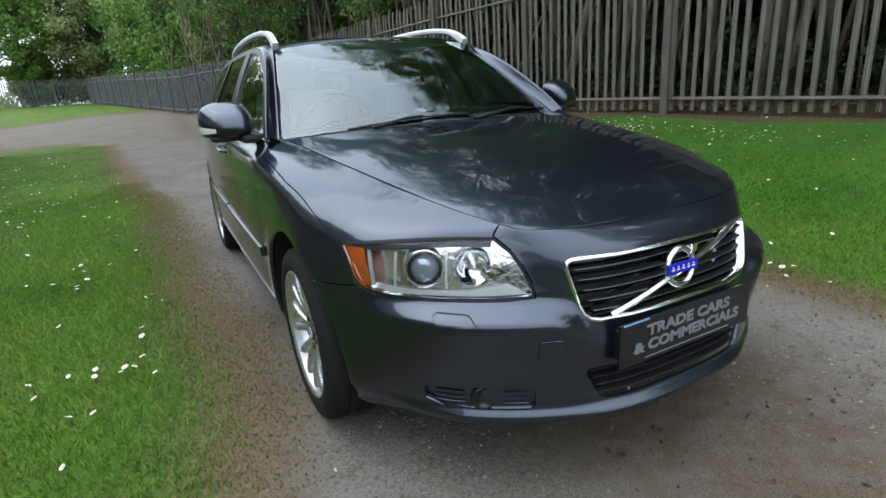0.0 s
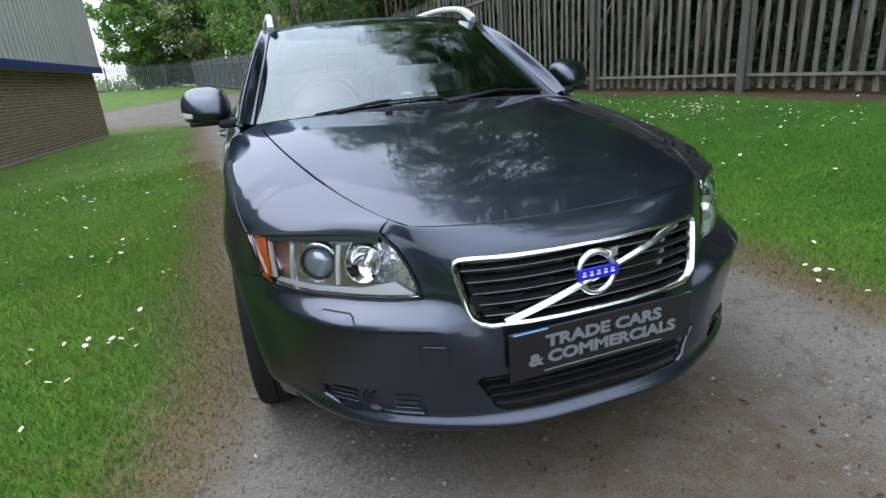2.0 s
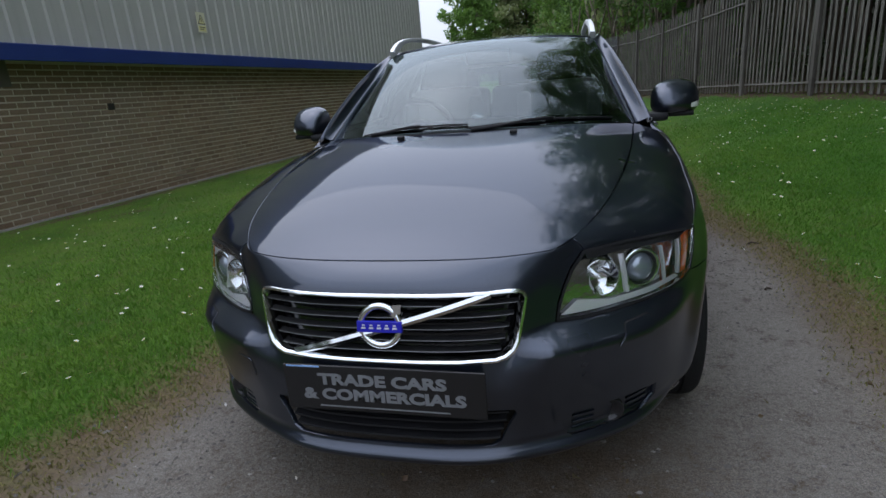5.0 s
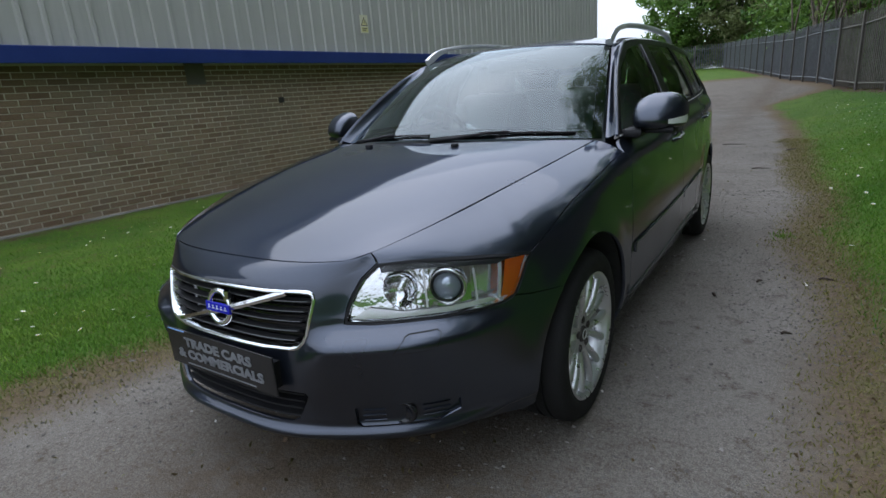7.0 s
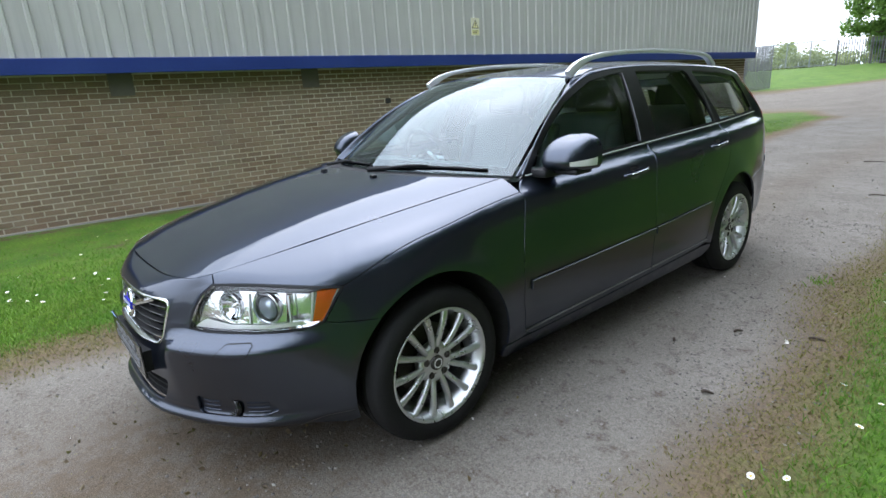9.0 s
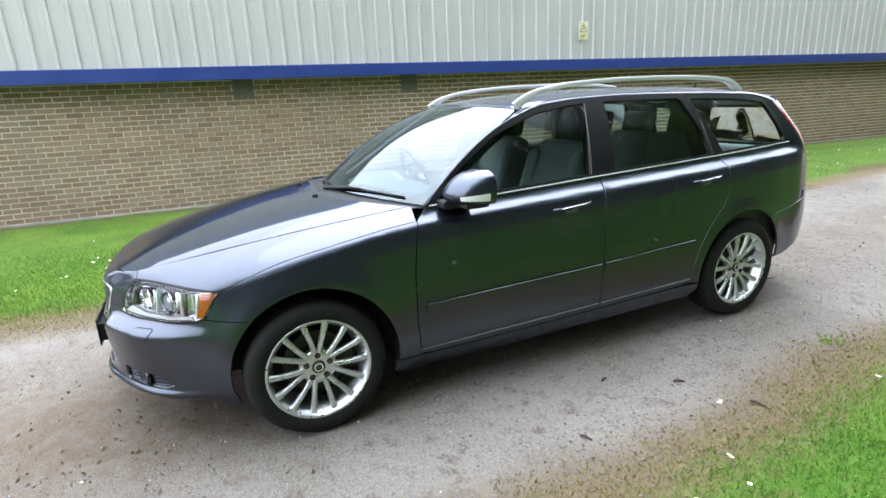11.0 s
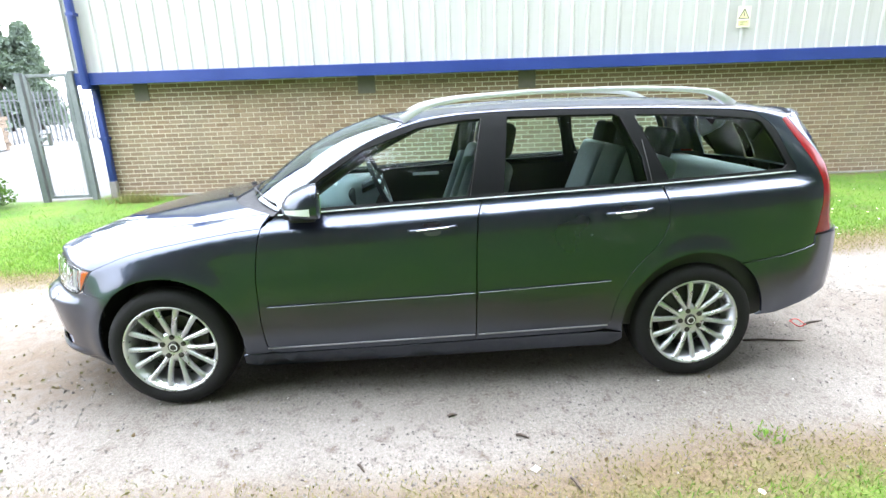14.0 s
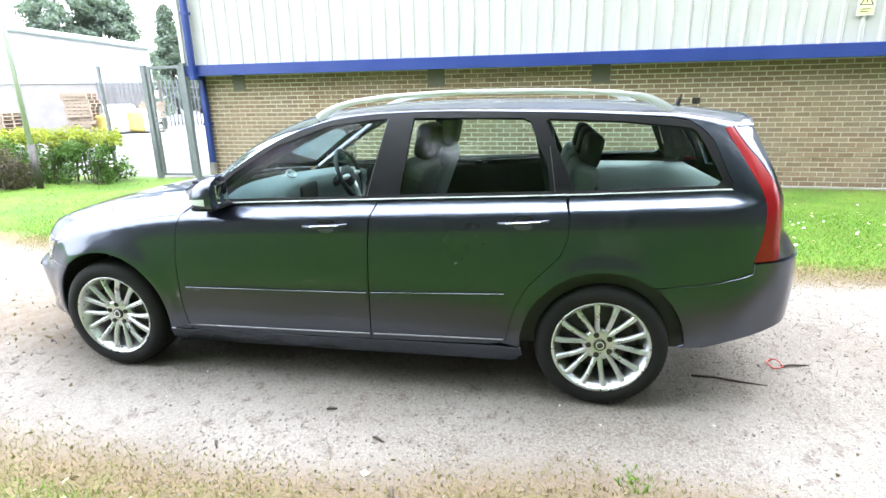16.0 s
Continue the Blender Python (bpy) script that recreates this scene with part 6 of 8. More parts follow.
on_skin("belt_seal", [(s, BELT(s) + 0.011) for s in np.linspace(-0.70, 1.84, 40)] + [(s, BELT(s) + 0.024) for s in np.linspace(1.84, -0.70, 40)], black_trim, car, "", 0.002, (0.1, 0.02), 0.006)
# bright pillar edges
for s0, z0, s1, z1 in ((0.185, BELT(0.19) + 0.02, 0.262, 1.362), (1.085, BELT(1.08) + 0.02, 1.058, 1.235)):
    on_skin("pillar_trim", [(s0, z0), (s0 + 0.0022, z0), (s1 + 0.0022, z1), (s1, z1)], slat_edge, car, "thin bright pillar edge", 0.003, (0.05, 0.06), 0.004)
on_skin("window_divider", [(1.066, BELT(1.07) + 0.02), (1.12, BELT(1.1) + 0.02), (1.04, 1.24)], pillar_black, car, "", 0.001, (0.05, 0.06), 0.01)

# lighter than the body paint: light caught in the handle cup, as colour
lit_cup = material("lit_scoop_grey", (0.085, 0.09, 0.10), 0.35, 0.5)
for s0 in (-0.005, 0.945):
    z = 0.866 + 0.042 * (s0 + 0.005)
    for sx in (1, -1):
        V = []
        pts = []
        for t in np.linspace(0, 1, 13):
            s = s0 - 0.115 + 0.23 * t
            out = 0.010 + 0.022 * min(1.0, 5 * t, 5 * (1 - t))
            p = skin(s, z + 0.016 * t, out)
            pts.append(p * np.array((sx, 1, 1)))
        v, f = tube(pts, [0.0075 + 0.0020 * math.sin(math.pi * i / 12) for i in range(13)], 8)
        h = raw("door_handle", v, f, paint, car, "body-coloured pull handle", smooth=True)
        strip = [p + np.array((sx * 0.0062, 0, 0.0035)) for p in pts[2:-2]]
        v, f = tube(strip, 0.0028, 6)
        raw("handle_strip", v, f, chrome, h, "thin chrome strip", smooth=True)
        # flat ovals on the door: shade above the bar, light below it
        on_skin("handle_recess", [(s0 + 0.045 * math.cos(a), z + 0.024 + 0.013 * math.sin(a)) for a in np.linspace(0, 2 * math.pi, 18)[:-1]], gloss_black, h, "flat black oval for the shaded finger recess", 0.0014, (0.02, 0.01), 0.0, (sx,))
        on_skin("handle_cup", [(s0 + 0.042 * math.cos(a), z - 0.014 + 0.016 * math.sin(a)) for a in np.linspace(0, 2 * math.pi, 18)[:-1]], lit_cup, h, "flat pale oval for the light caught in the handle cup", 0.0012, (0.02, 0.01), 0.0, (sx,))

# door mirrors
MIRROR_Y = spline([(0.0, 0.84), (0.12, 0.97), (0.25, 1.0), (0.45, 0.93), (0.65, 0.79), (0.82, 0.58), (0.93, 0.38), (1.0, 0.16)])
MIRROR_X = spline([(0.0, 0.88), (0.12, 0.98), (0.3, 1.0), (0.6, 0.97), (0.8, 0.86), (0.92, 0.66), (1.0, 0.34)])


def mirror_shell(t, w, out=0.0):
    """Loaf-shaped housing: t runs round the plan from the door over the nose to the outer end and back along the flat rear, w from sill to top."""
    ky, kx = MIRROR_Y(w), MIRROR_X(w)
    if t < 0.8:
        a = math.pi * t / 0.8
        c, q = math.cos(a), math.sin(a)
        x, y = -math.copysign(abs(c) ** 0.75, c) * (0.104 + out), -(0.182 - 0.035 * (1 - c) / 2) * abs(q) ** 0.72 - out * q
    else:
        x, y = 0.104 - 0.208 * (t - 0.8) / 0.2, 0.012 * math.sin(math.pi * (t - 0.8) / 0.2)
    x = 0.914 + x * kx
    return np.array((x, -0.540 + 0.22 * (x - 0.845) + y * ky, 0.970 + 0.140 * w))


repeater_mat = material("clear_repeater", (0.72, 0.73, 0.72), 0.25)
for sx in (1, -1):
    V, F = [], []
    levels = [0.0, 0.05, 0.13, 0.24, 0.36, 0.48, 0.6, 0.71, 0.81, 0.89, 0.95, 0.985, 1.0]
    n_ = 34
    for w in levels:
        V += [tuple(np.array((sx, 1, 1)) * mirror_shell(i / n_, w)) for i in range(n_)]
    for j in range(len(levels) - 1):
        for i in range(n_):
            k = (i + 1) % n_
            F.append((j * n_ + i, j * n_ + k, (j + 1) * n_ + k, (j + 1) * n_ + i))
    F += [tuple(range(n_)), tuple(range((len(levels) - 1) * n_, len(levels) * n_))]
    bm = bmesh.new()
    vs = [bm.verts.new(v) for v in V]
    for f in F:
        bm.faces.new([vs[q] for q in f])
    mir = part("door_mirror", bm, paint, car, "body-coloured door mirror", sharp=50)
    bm = bmesh.new()
    box(bm, *(sorted((sx * 0.80, sx * 0.985))), -0.645, -0.530, 0.950, 0.974, 0.010)
    box(bm, *(sorted((sx * 0.78, sx * 0.87))), -0.70, -0.56, 0.938, 0.975, 0.014)
    part("mirror_foot", bm, black_trim, mir, "black mirror foot", sharp=40)
    V, F = [], []
    for i, t in enumerate(np.linspace(0.50, 0.755, 16)):
        for w in (0.10 + 0.03 * (1 - i / 15), 0.21, 0.34 - 0.08 * (1 - i / 15)):
            V.append(tuple(np.array((sx, 1, 1)) * mirror_shell(t, w, 0.0016)))
    for i in range(15):
        for j in range(2):
            q = (3 * i + j, 3 * i + 3 + j, 3 * i + 4 + j, 3 * i + 1 + j)
            F.append(q if sx > 0 else q[::-1])
    raw("repeater", V, F, repeater_mat, mir, "clear indicator repeater", smooth=True)
    bm = bmesh.new()
    box(bm, *(sorted((sx * 0.845, sx * 0.975))), -0.540, -0.529, 0.985, 1.078, 0.002)
    for q in bm.verts:
        q.co.y += 0.22 * (abs(q.co.x) - 0.845)
    part("mirror_glass", bm, material("mirror", (0.85, 0.87, 0.88), 0.02, 1.0), mir)

# roof rails
RAIL = spline([(-0.130, 1.364), (-0.085, 1.392), (0.0, 1.428), (0.15, 1.455), (0.4, 1.474), (0.8, 1.482), (1.2, 1.474), (1.4, 1.460), (1.48, 1.446), (1.55, 1.412), (1.60, 1.382)])
for sx in (1, -1):
    V, F = [], []
    ys = np.linspace(-0.130, 1.60, 46)
    for y in ys:
        x = np.interp(y, (-0.16, 0.1, 1.4, 1.6), (0.562, 0.548, 0.532, 0.52))
        z = RAIL(y)
        d = np.array((RAIL(y + 0.01) - RAIL(y - 0.01), 0.02)) if -0.12 < y < 1.59 else np.array((0.018 if y < 0 else -0.018, 0.02))
        d = d / np.linalg.norm(d)
        hh = 0.0125 + 0.008 * (1 - ease(-0.13, 0.06, y)) + (0.009 * ease(1.4, 1.58, y) if y > 1.3 else 0.0)
        for ox, oh in ((0.015, -hh), (0.018, 0.0), (0.011, hh), (-0.011, hh), (-0.018, 0.0), (-0.015, -hh)):
            V.append((sx * (x + ox), y - d[0] * oh, z + d[1] * oh))
    for i in range(len(ys) - 1):
        for j in range(6):
            k = (j + 1) % 6
            q = (i * 6 + j, i * 6 + k, (i + 1) * 6 + k, (i + 1) * 6 + j)
            F.append(q if sx < 0 else q[::-1])
    F += [tuple(range(6)), tuple(range(len(V) - 6, len(V)))]
    raw("roof_rail", V, F, satin, car, "polished aluminium roof rail", sharp=50)
bm = bmesh.new()
cyl(bm, (0.05, 1.72, 1.37), (0.05, 1.74, 1.43), 0.014, 0.010, 12)
cyl(bm, (0.05, 1.738, 1.425), (0.05, 1.745, 1.45), 0.006, 0.004, 8)
part("aerial", bm, black_trim, car, "short black roof aerial")

# scuttle and wipers
grid_surface("scuttle", lambda u, t: (bonnet(u, 1.0) * (1 - t) + screen(u * 0.99, 0.02) * t) - np.array((0, 0, 0.012)), np.linspace(-1, 1, 31), np.linspace(-0.03, 1.02, 5), black_trim, car, "black plastic scuttle below the windscreen")


def wiper(pivot_u, tip_u, v0, v1, bend):
    pts = []
    for t in np.linspace(0, 1, 13):
        p = screen(pivot_u + (tip_u - pivot_u) * t, v0 + (v1 - v0) * t + bend * math.sin(math.pi * t))
        pts.append(p + np.array((0, -0.004, 0.006)))
    v, f = tube(pts, 0.005, 6)
    w = raw("wiper_blade", v, f, black_trim, car, "black wiper resting at the screen foot", smooth=True)
    mid = pts[5]
    base = bonnet(pivot_u * 0.9 + 0.02, 1.0) + np.array((0, 0.03, 0.005))
    v, f = tube([base, (base + mid) / 2 + np.array((0, -0.006, 0.0)), mid + np.array((0, -0.006, 0.004)), pts[7] + np.array((0, -0.004, 0.006))], [0.010, 0.008, 0.006, 0.005], 8)
    raw("wiper_arm", v, f, black_trim, w, smooth=True)


wiper(-0.66, 0.04, 0.008, 0.030, 0.012)
wiper(0.05, 0.86, 0.008, 0.042, 0.012)
for u in (-0.33, 0.33):
    p = bonnet(u, 0.93)
    bm = bmesh.new()
    box(bm, p[0] - 0.014, p[0] + 0.014, p[1] - 0.012, p[1] + 0.014, p[2] - 0.004, p[2] + 0.012, 0.005)
    part("washer_jet", bm, black_trim, car, "small black washer jet")

# ---- car: cabin ----
bm = bmesh.new()
box(bm, -0.74, 0.74, -0.80, 1.75, 0.36, 0.39)
part("cabin_floor", bm, interior, car)
grid_surface("headlining", lambda u, v: roof(u * 0.97, 0.03 + 0.94 * v) - np.array((0, 0, 0.028)), np.linspace(-1, 1, 9), np.linspace(0, 1, 12), headliner, car, "pale headlining")
for sx in (1, -1):
    grid_surface("door_card", lambda s, z: skin(s, z, -0.06), np.linspace(-0.72, 1.80, 22), np.linspace(0.30, 0.955, 6), interior, car, "dark door lining", sx)
    bm = bmesh.new()
    box(bm, *(sorted((sx * 0.755, sx * 0.79))), -0.10, 0.10, 0.90, 0.925, 0.006)
    part("inner_handle", bm, satin, car, "silver inner door handle")
V, F = [], []
us = np.linspace(-1, 1, 21)
prof = [(0.02, 0.0, -0.03), (0.10, 0.0, -0.005), (0.22, 0.0, 0.0), (0.30, 0.12, -0.02), (0.30, 0.20, -0.10), (0.22, 0.22, -0.30), (0.1, 0.15, -0.55)]
for v0, dy, dz in prof:
    for u in us:
        p = screen(u * 0.97, 0.02)
        V.append((p[0], p[1] * 0.6 - 0.28 + v0 * 1.35, 0.955 + dz + 0.012 * math.cos(u * 3)))
n = len(us)
F = [(j * n + i, j * n + i + 1, (j + 1) * n + i + 1, (j + 1) * n + i) for j in range(len(prof) - 1) for i in range(n - 1)]
dash = raw("dashboard", V, F, mottled("grey_dashboard", (0.20, 0.23, 0.23), (0.27, 0.30, 0.30), 8, 0.65, fine=180, bumpy=0.2, world_space=False), car, "grey moulded dashboard", smooth=True)
bm = bmesh.new()
box(bm, -0.13, 0.13, -0.545, -0.47, 0.62, 0.93, 0.02)
part("centre_console", bm, interior, dash)
for k in range(2):
    for q in range(5):
        bm = bmesh.new()
        box(bm, -0.12 + 0.13 * k, -0.01 + 0.13 * k, -0.560, -0.54, 0.855 + q * 0.013, 0.862 + q * 0.013, 0.002)
        part("air_vent", bm, black_trim, dash)
bm = bmesh.new()
box(bm, -0.10, 0.10, -0.556, -0.54, 0.76, 0.83, 0.004)
part("console_screen", bm, gloss_black, dash)
v, f = bowl([(0.022, 0.0), (0.030, 0.012), (0.036, 0.012), (0.038, 0.0)], (0.0, -0.60, 0.985), (0.3, 0.6, 0.7), 20)
raw("dash_clock", v, f, satin, dash, "round silver dial on the dashboard")
# steering wheel on the offside
wc, wa = Vector((-0.37, -0.33, 0.93)), Vector((0, 0.92, 0.38)).normalized()
wm = Matrix.Translation(wc) @ wa.to_track_quat("Z", "Y").to_matrix().to_4x4()
ringp = [wm @ Vector((0.185 * math.cos(a), 0.185 * math.sin(a), 0)) for a in np.linspace(0, 2 * math.pi, 33)]
v, f = tube(ringp, 0.016, 8)
sw = raw("steering_wheel", v, f, interior, car, "dark leather steering wheel", smooth=True)
v, f = bowl([(0.0, 0.02), (0.05, 0.018), (0.072, 0.005), (0.075, -0.03)], wc, wa, 20)
raw("wheel_hub", v, f, interior, sw, smooth=True)
for a in (0, 180, 270):
    d = Vector((math.cos(radians(a)), math.sin(radians(a)), 0))
    v, f = tube([wm @ (d * 0.05), wm @ (d * 0.18)], [0.020, 0.013], 6)
    raw("wheel_spoke", v, f, satin, sw, smooth=True)
v, f = tube([wc, wc - wa * 0.35], 0.035, 8)
raw("steering_column", v, f, interior, sw)


def cushion(bm, c, size, rot, r):
    """A padded block: rounded, swelling a little at its middle."""
    k = len(bm.verts)
    res = bmesh.ops.create_cube(bm, size=1)
    vs = res["verts"]
    bmesh.ops.scale(bm, verts=vs, vec=size)
    edges = list({e for v in vs for e in v.link_edges})
    out = bmesh.ops.bevel(bm, geom=edges, offset=r, segments=4, profile=0.55, affect="EDGES")
    vv = list({v for f in out["faces"] for v in f.verts} | {v for v in vs if v.is_valid})
    bmesh.ops.transform(bm, verts=vv, matrix=Matrix.Translation(c) @ Matrix.Rotation(radians(rot), 4, "X"))


def seat(x, y, w, name, head=True):
    bm = bmesh.new()
    cushion(bm, (x, y, 0.56), (w, 0.50, 0.17), 6, 0.06)
    st = part(name, bm, leather, car, "grey leather car seat", smooth=True)
    bm = bmesh.new()
    cushion(bm, (x, y + 0.30, 0.86), (w * 0.95, 0.15, 0.60), -20, 0.06)
    for q in (-1, 1):
        cushion(bm, (x + q * w * 0.43, y + 0.27, 0.84), (0.09, 0.19, 0.50), -20, 0.04)
    part("seat_back", bm, leather, st, smooth=True)
    bm = bmesh.new()
    cushion(bm, (x, y + 0.43, 1.235), (0.27, 0.10, 0.19), -12, 0.045)
    part("headrest", bm, leather if False else interior, st, "dark padded headrest", smooth=True)
    for q in (-0.06, 0.06):
        bm = bmesh.new()
        cyl(bm, (x + q, y + 0.39, 1.08), (x + q, y + 0.42, 1.18), 0.007)
        part("headrest_post", bm, satin, st)


for x in (0.37, -0.37):
    seat(x, -0.02, 0.50, "front_seat")
bm = bmesh.new()
cushion(bm, (0, 0.86, 0.58), (1.30, 0.48, 0.18), 6, 0.06)
bench = part("rear_bench", bm, leather, car, "grey leather rear bench", smooth=True)
for x, w in ((0.42, 0.44), (0.0, 0.36), (-0.42, 0.44)):
    bm = bmesh.new()
    cushion(bm, (x, 1.14, 0.86), (w, 0.14, 0.58), -20, 0.05)
    part("seat_back", bm, leather, bench, smooth=True)
    bm = bmesh.new()
    cushion(bm, (x, 1.26, 1.19), (0.26, 0.09, 0.17), -12, 0.04)
    part("headrest", bm, interior, bench, "dark padded headrest", smooth=True)
bm = bmesh.new()
box(bm, -0.66, 0.66, 1.30, 1.95, 0.985, 1.005, 0.008)
part("load_cover", bm, leather, car, "grey luggage cover")
bm = bmesh.new()
cushion(bm, (0.0, -0.16, 1.30), (0.24, 0.03, 0.07), 10, 0.012)
part("rear_view_mirror", bm, interior, car, smooth=True)
for sx in (1, -1):
    for y, z0, z1, lean_ in ((0.27, 0.95, 1.37, 0.02), (1.10, 0.95, 1.36, -0.05)):
        v, f = tube([(sx * 0.705, y, z0), (sx * 0.645, y + lean_, (z0 + z1) / 2 + 0.02), (sx * 0.525, y + lean_ * 2, z1 - 0.01)], 0.042, 8)
        raw("pillar_lining", v, f, interior, car)

# roof spoiler closing the gap above the tailgate
def spoiler(u, t):
    a = roof(u, 0.985)
    s = 2.9 - (2.9 - 1.935) * abs(u)
    b = skin(s, 1.315)
    b = np.array((math.copysign(b[0], u), b[1] + 0.012, b[2]))
    return a * (1 - t) + b * t + np.array((0, 0.0, 0.020 * math.sin(math.pi * t)))


grid_surface("roof_spoiler", spoiler, np.linspace(-1, 1, 33), np.linspace(0, 1, 8), paint, car, "body-coloured roof edge over the tailgate")

def bumper_shelf(s, t):
    return skin(s, 0.7305 + 0.004 * t, 0.006 * (1 - t) - 0.07 * t)


for sx in (1, -1):
    grid_surface("bumper_top", bumper_shelf, np.linspace(1.955, 2.9, 40), np.linspace(0, 1, 4), paint, car, "", sx)

# lining of the roof edge and front pillars
for sx in (1, -1):
    run = []
    for s in np.linspace(-0.73, 1.84, 40):
        p = cant_rail(s, 0.5)
        k = 1 - ease(-0.15, 0.15, s)
        run.append((sx * (p[0] - 0.036 + 0.012 * k), p[1] + 0.030 * k, p[2] - 0.022 - 0.012 * k))
    v, f = tube(run, [0.030 - 0.015 * (1 - ease(-0.15, 0.15, q)) for q in np.linspace(-0.73, 1.84, 40)], 8)
    raw("roof_edge_lining", v, f, interior, car, "dark roof edge lining", smooth=True)

# trim behind the rear pillars and lamps
on_skin("pillar_lining", [(1.86, 1.03), (2.10, 1.03), (2.08, 1.08), (2.01, 1.20), (1.94, 1.30), (1.80, 1.30), (1.84, 1.16)], interior, car, "dark rear pillar lining", -0.045, (0.05, 0.05))
on_skin("boot_lining", [(1.15, 0.45), (2.20, 0.45), (2.20, 1.02), (1.15, 1.0)], interior, car, "dark boot side lining", -0.055, (0.08, 0.08))

# ---- yard beyond the warehouse corner ----
gate_mat = mottled("gate_grey_green_paint", (0.10, 0.115, 0.115), (0.17, 0.185, 0.185), 4, 0.5, fine=60, bumpy=0.1)
GX0 = -6.15


def posts(name, label, spots, h, w=0.05):
    for x, y in spots:
        z = float(ground_z(x, y))
        bm = bmesh.new()
        box(bm, x - w / 2, x + w / 2, y - w / 2, y + w / 2, z - 0.2, z + h, 0.005)
        o = part(name, bm, gate_mat)
        tagged(o, label, "post", "yard fence posts")
        bm = bmesh.new()
        box(bm, x - w / 2 - 0.006, x + w / 2 + 0.006, y - w / 2 - 0.006, y + w / 2 + 0.006, z + h, z + h + 0.012, 0.003)
        part("cap", bm, gate_mat, o)


posts("fence_post", "slim grey steel fence post in the hedge", [(GX0, -7.48), (GX0, -9.40), (GX0, -11.3)], 2.12)
posts("gate_post", "square grey steel gate post", [(GX0, -6.50), (GX0, -5.66)], 2.12, 0.09)
gate = empty("yard_gate", Matrix.Translation((GX0, -6.42, 0.0)))
tagged(gate, "grey steel mesh yard gate with a box lock", "gate")
for nm, a in (("gate_stile", (-0.025, 0.025, 0.0, 0.05, 0.0, 2.05)), ("gate_stile", (-0.025, 0.025, 0.65, 0.70, 0.0, 2.05)), ("gate_rail", (-0.02, 0.02, 0.05, 0.65, 0.0, 0.05)), ("gate_rail", (-0.02, 0.02, 0.05, 0.65, 2.0, 2.05))):
    bm = bmesh.new()
    box(bm, *a, 0.004)
    part(nm, bm, gate_mat, gate)
for i in range(11):
    bm = bmesh.new()
    y = 0.05 + 0.6 * (i + 0.5) / 11
    cyl(bm, (0, y, 0.05), (0, y, 2.0), 0.003, n=6)
    part("gate_wire", bm, gate_mat, gate)
bm = bmesh.new()
box(bm, -0.04, 0.04, 0.05, 0.20, 0.90, 0.925, 0.004)
box(bm, -0.04, 0.04, 0.05, 0.20, 1.085, 1.11, 0.004)
box(bm, -0.04, 0.04, 0.18, 0.205, 0.90, 1.11, 0.004)
box(bm, -0.035, 0.035, 0.05, 0.13, 0.98, 1.04, 0.006)
part("lock_box", bm, gate_mat, gate, "boxed gate lock")

# leaning lamp post by the hedge
v, f = tube([(-4.60, -7.70, -0.15), (-4.60, -7.70, 0.75)], 0.055, 14)
post = raw("lamp_post", v, f, dark_metal, None, smooth=True)
tagged(post, "pale lamp post with a dark painted foot beside the hedge", "lamp post")
v, f = tube([(-4.60, -7.70, 0.75), (-4.60, -7.70, 5.5)], [0.042, 0.034], 14)
raw("shaft", v, f, mottled("pale_post_paint", (0.45, 0.46, 0.44), (0.55, 0.56, 0.54), 3, 0.5, bumpy=0.05), post, "pale grey shaft", smooth=True)

yard_rng = np.random.default_rng(4)
hedge_green = leaf_material("hedge_green", (0.03, 0.085, 0.012), (0.10, 0.21, 0.03))
hedge_gold = leaf_material("hedge_gold", (0.16, 0.20, 0.015), (0.36, 0.36, 0.03))
purple = leaf_material("purple_shrub", (0.03, 0.018, 0.018), (0.10, 0.05, 0.045))


def shrub(name, label, x0, x1, y0, y1, h, clumps, per, size, mats):
    root = empty(name, Matrix.Translation(((x0 + x1) / 2, (y0 + y1) / 2, float(ground_z((x0 + x1) / 2, (y0 + y1) / 2)))))
    tagged(root, label, "hedge")
    dx, dy = (x1 - x0) / 2, (y1 - y0) / 2
    V, F = [], []
    for _ in range(26):
        a = (yard_rng.uniform(-dx, dx) * 0.8, yard_rng.uniform(-dy, dy) * 0.9, 0)
        t, ff = tube([a, (a[0] + yard_rng.normal() * 0.1, a[1] + yard_rng.normal() * 0.1, h * 0.85)], [0.015, 0.005], 5)
        k = len(V)
        V += t
        F += [tuple(k + q for q in g) for g in ff]
    raw("stem_tangle", V, F, bark, root)
    for nm, mat, lo, hi, share in mats:
        cen = [(yard_rng.uniform(-dx, dx), yard_rng.uniform(-dy, dy), yard_rng.uniform(lo * h, hi * h)) for _ in range(int(clumps * share))]
        v, f = leaves(cen, [0.17] * len(cen), per, size, yard_rng)
        raw(nm, v, f, mat, root)


shrub("hedge", "clipped green hedge with golden young tops", -5.85, -5.15, -9.6, -6.85, 0.92, 130, 95, 0.055, (("foliage", hedge_green, 0.05, 0.8, 0.75), ("young_foliage", hedge_gold, 0.82, 1.0, 0.35)))
shrub("hedge", "dark purple-leaved shrub beside the hedge", -4.9, -4.2, -9.2, -8.0, 0.7, 60, 80, 0.055, (("foliage", purple, 0.05, 1.0, 1.0),))

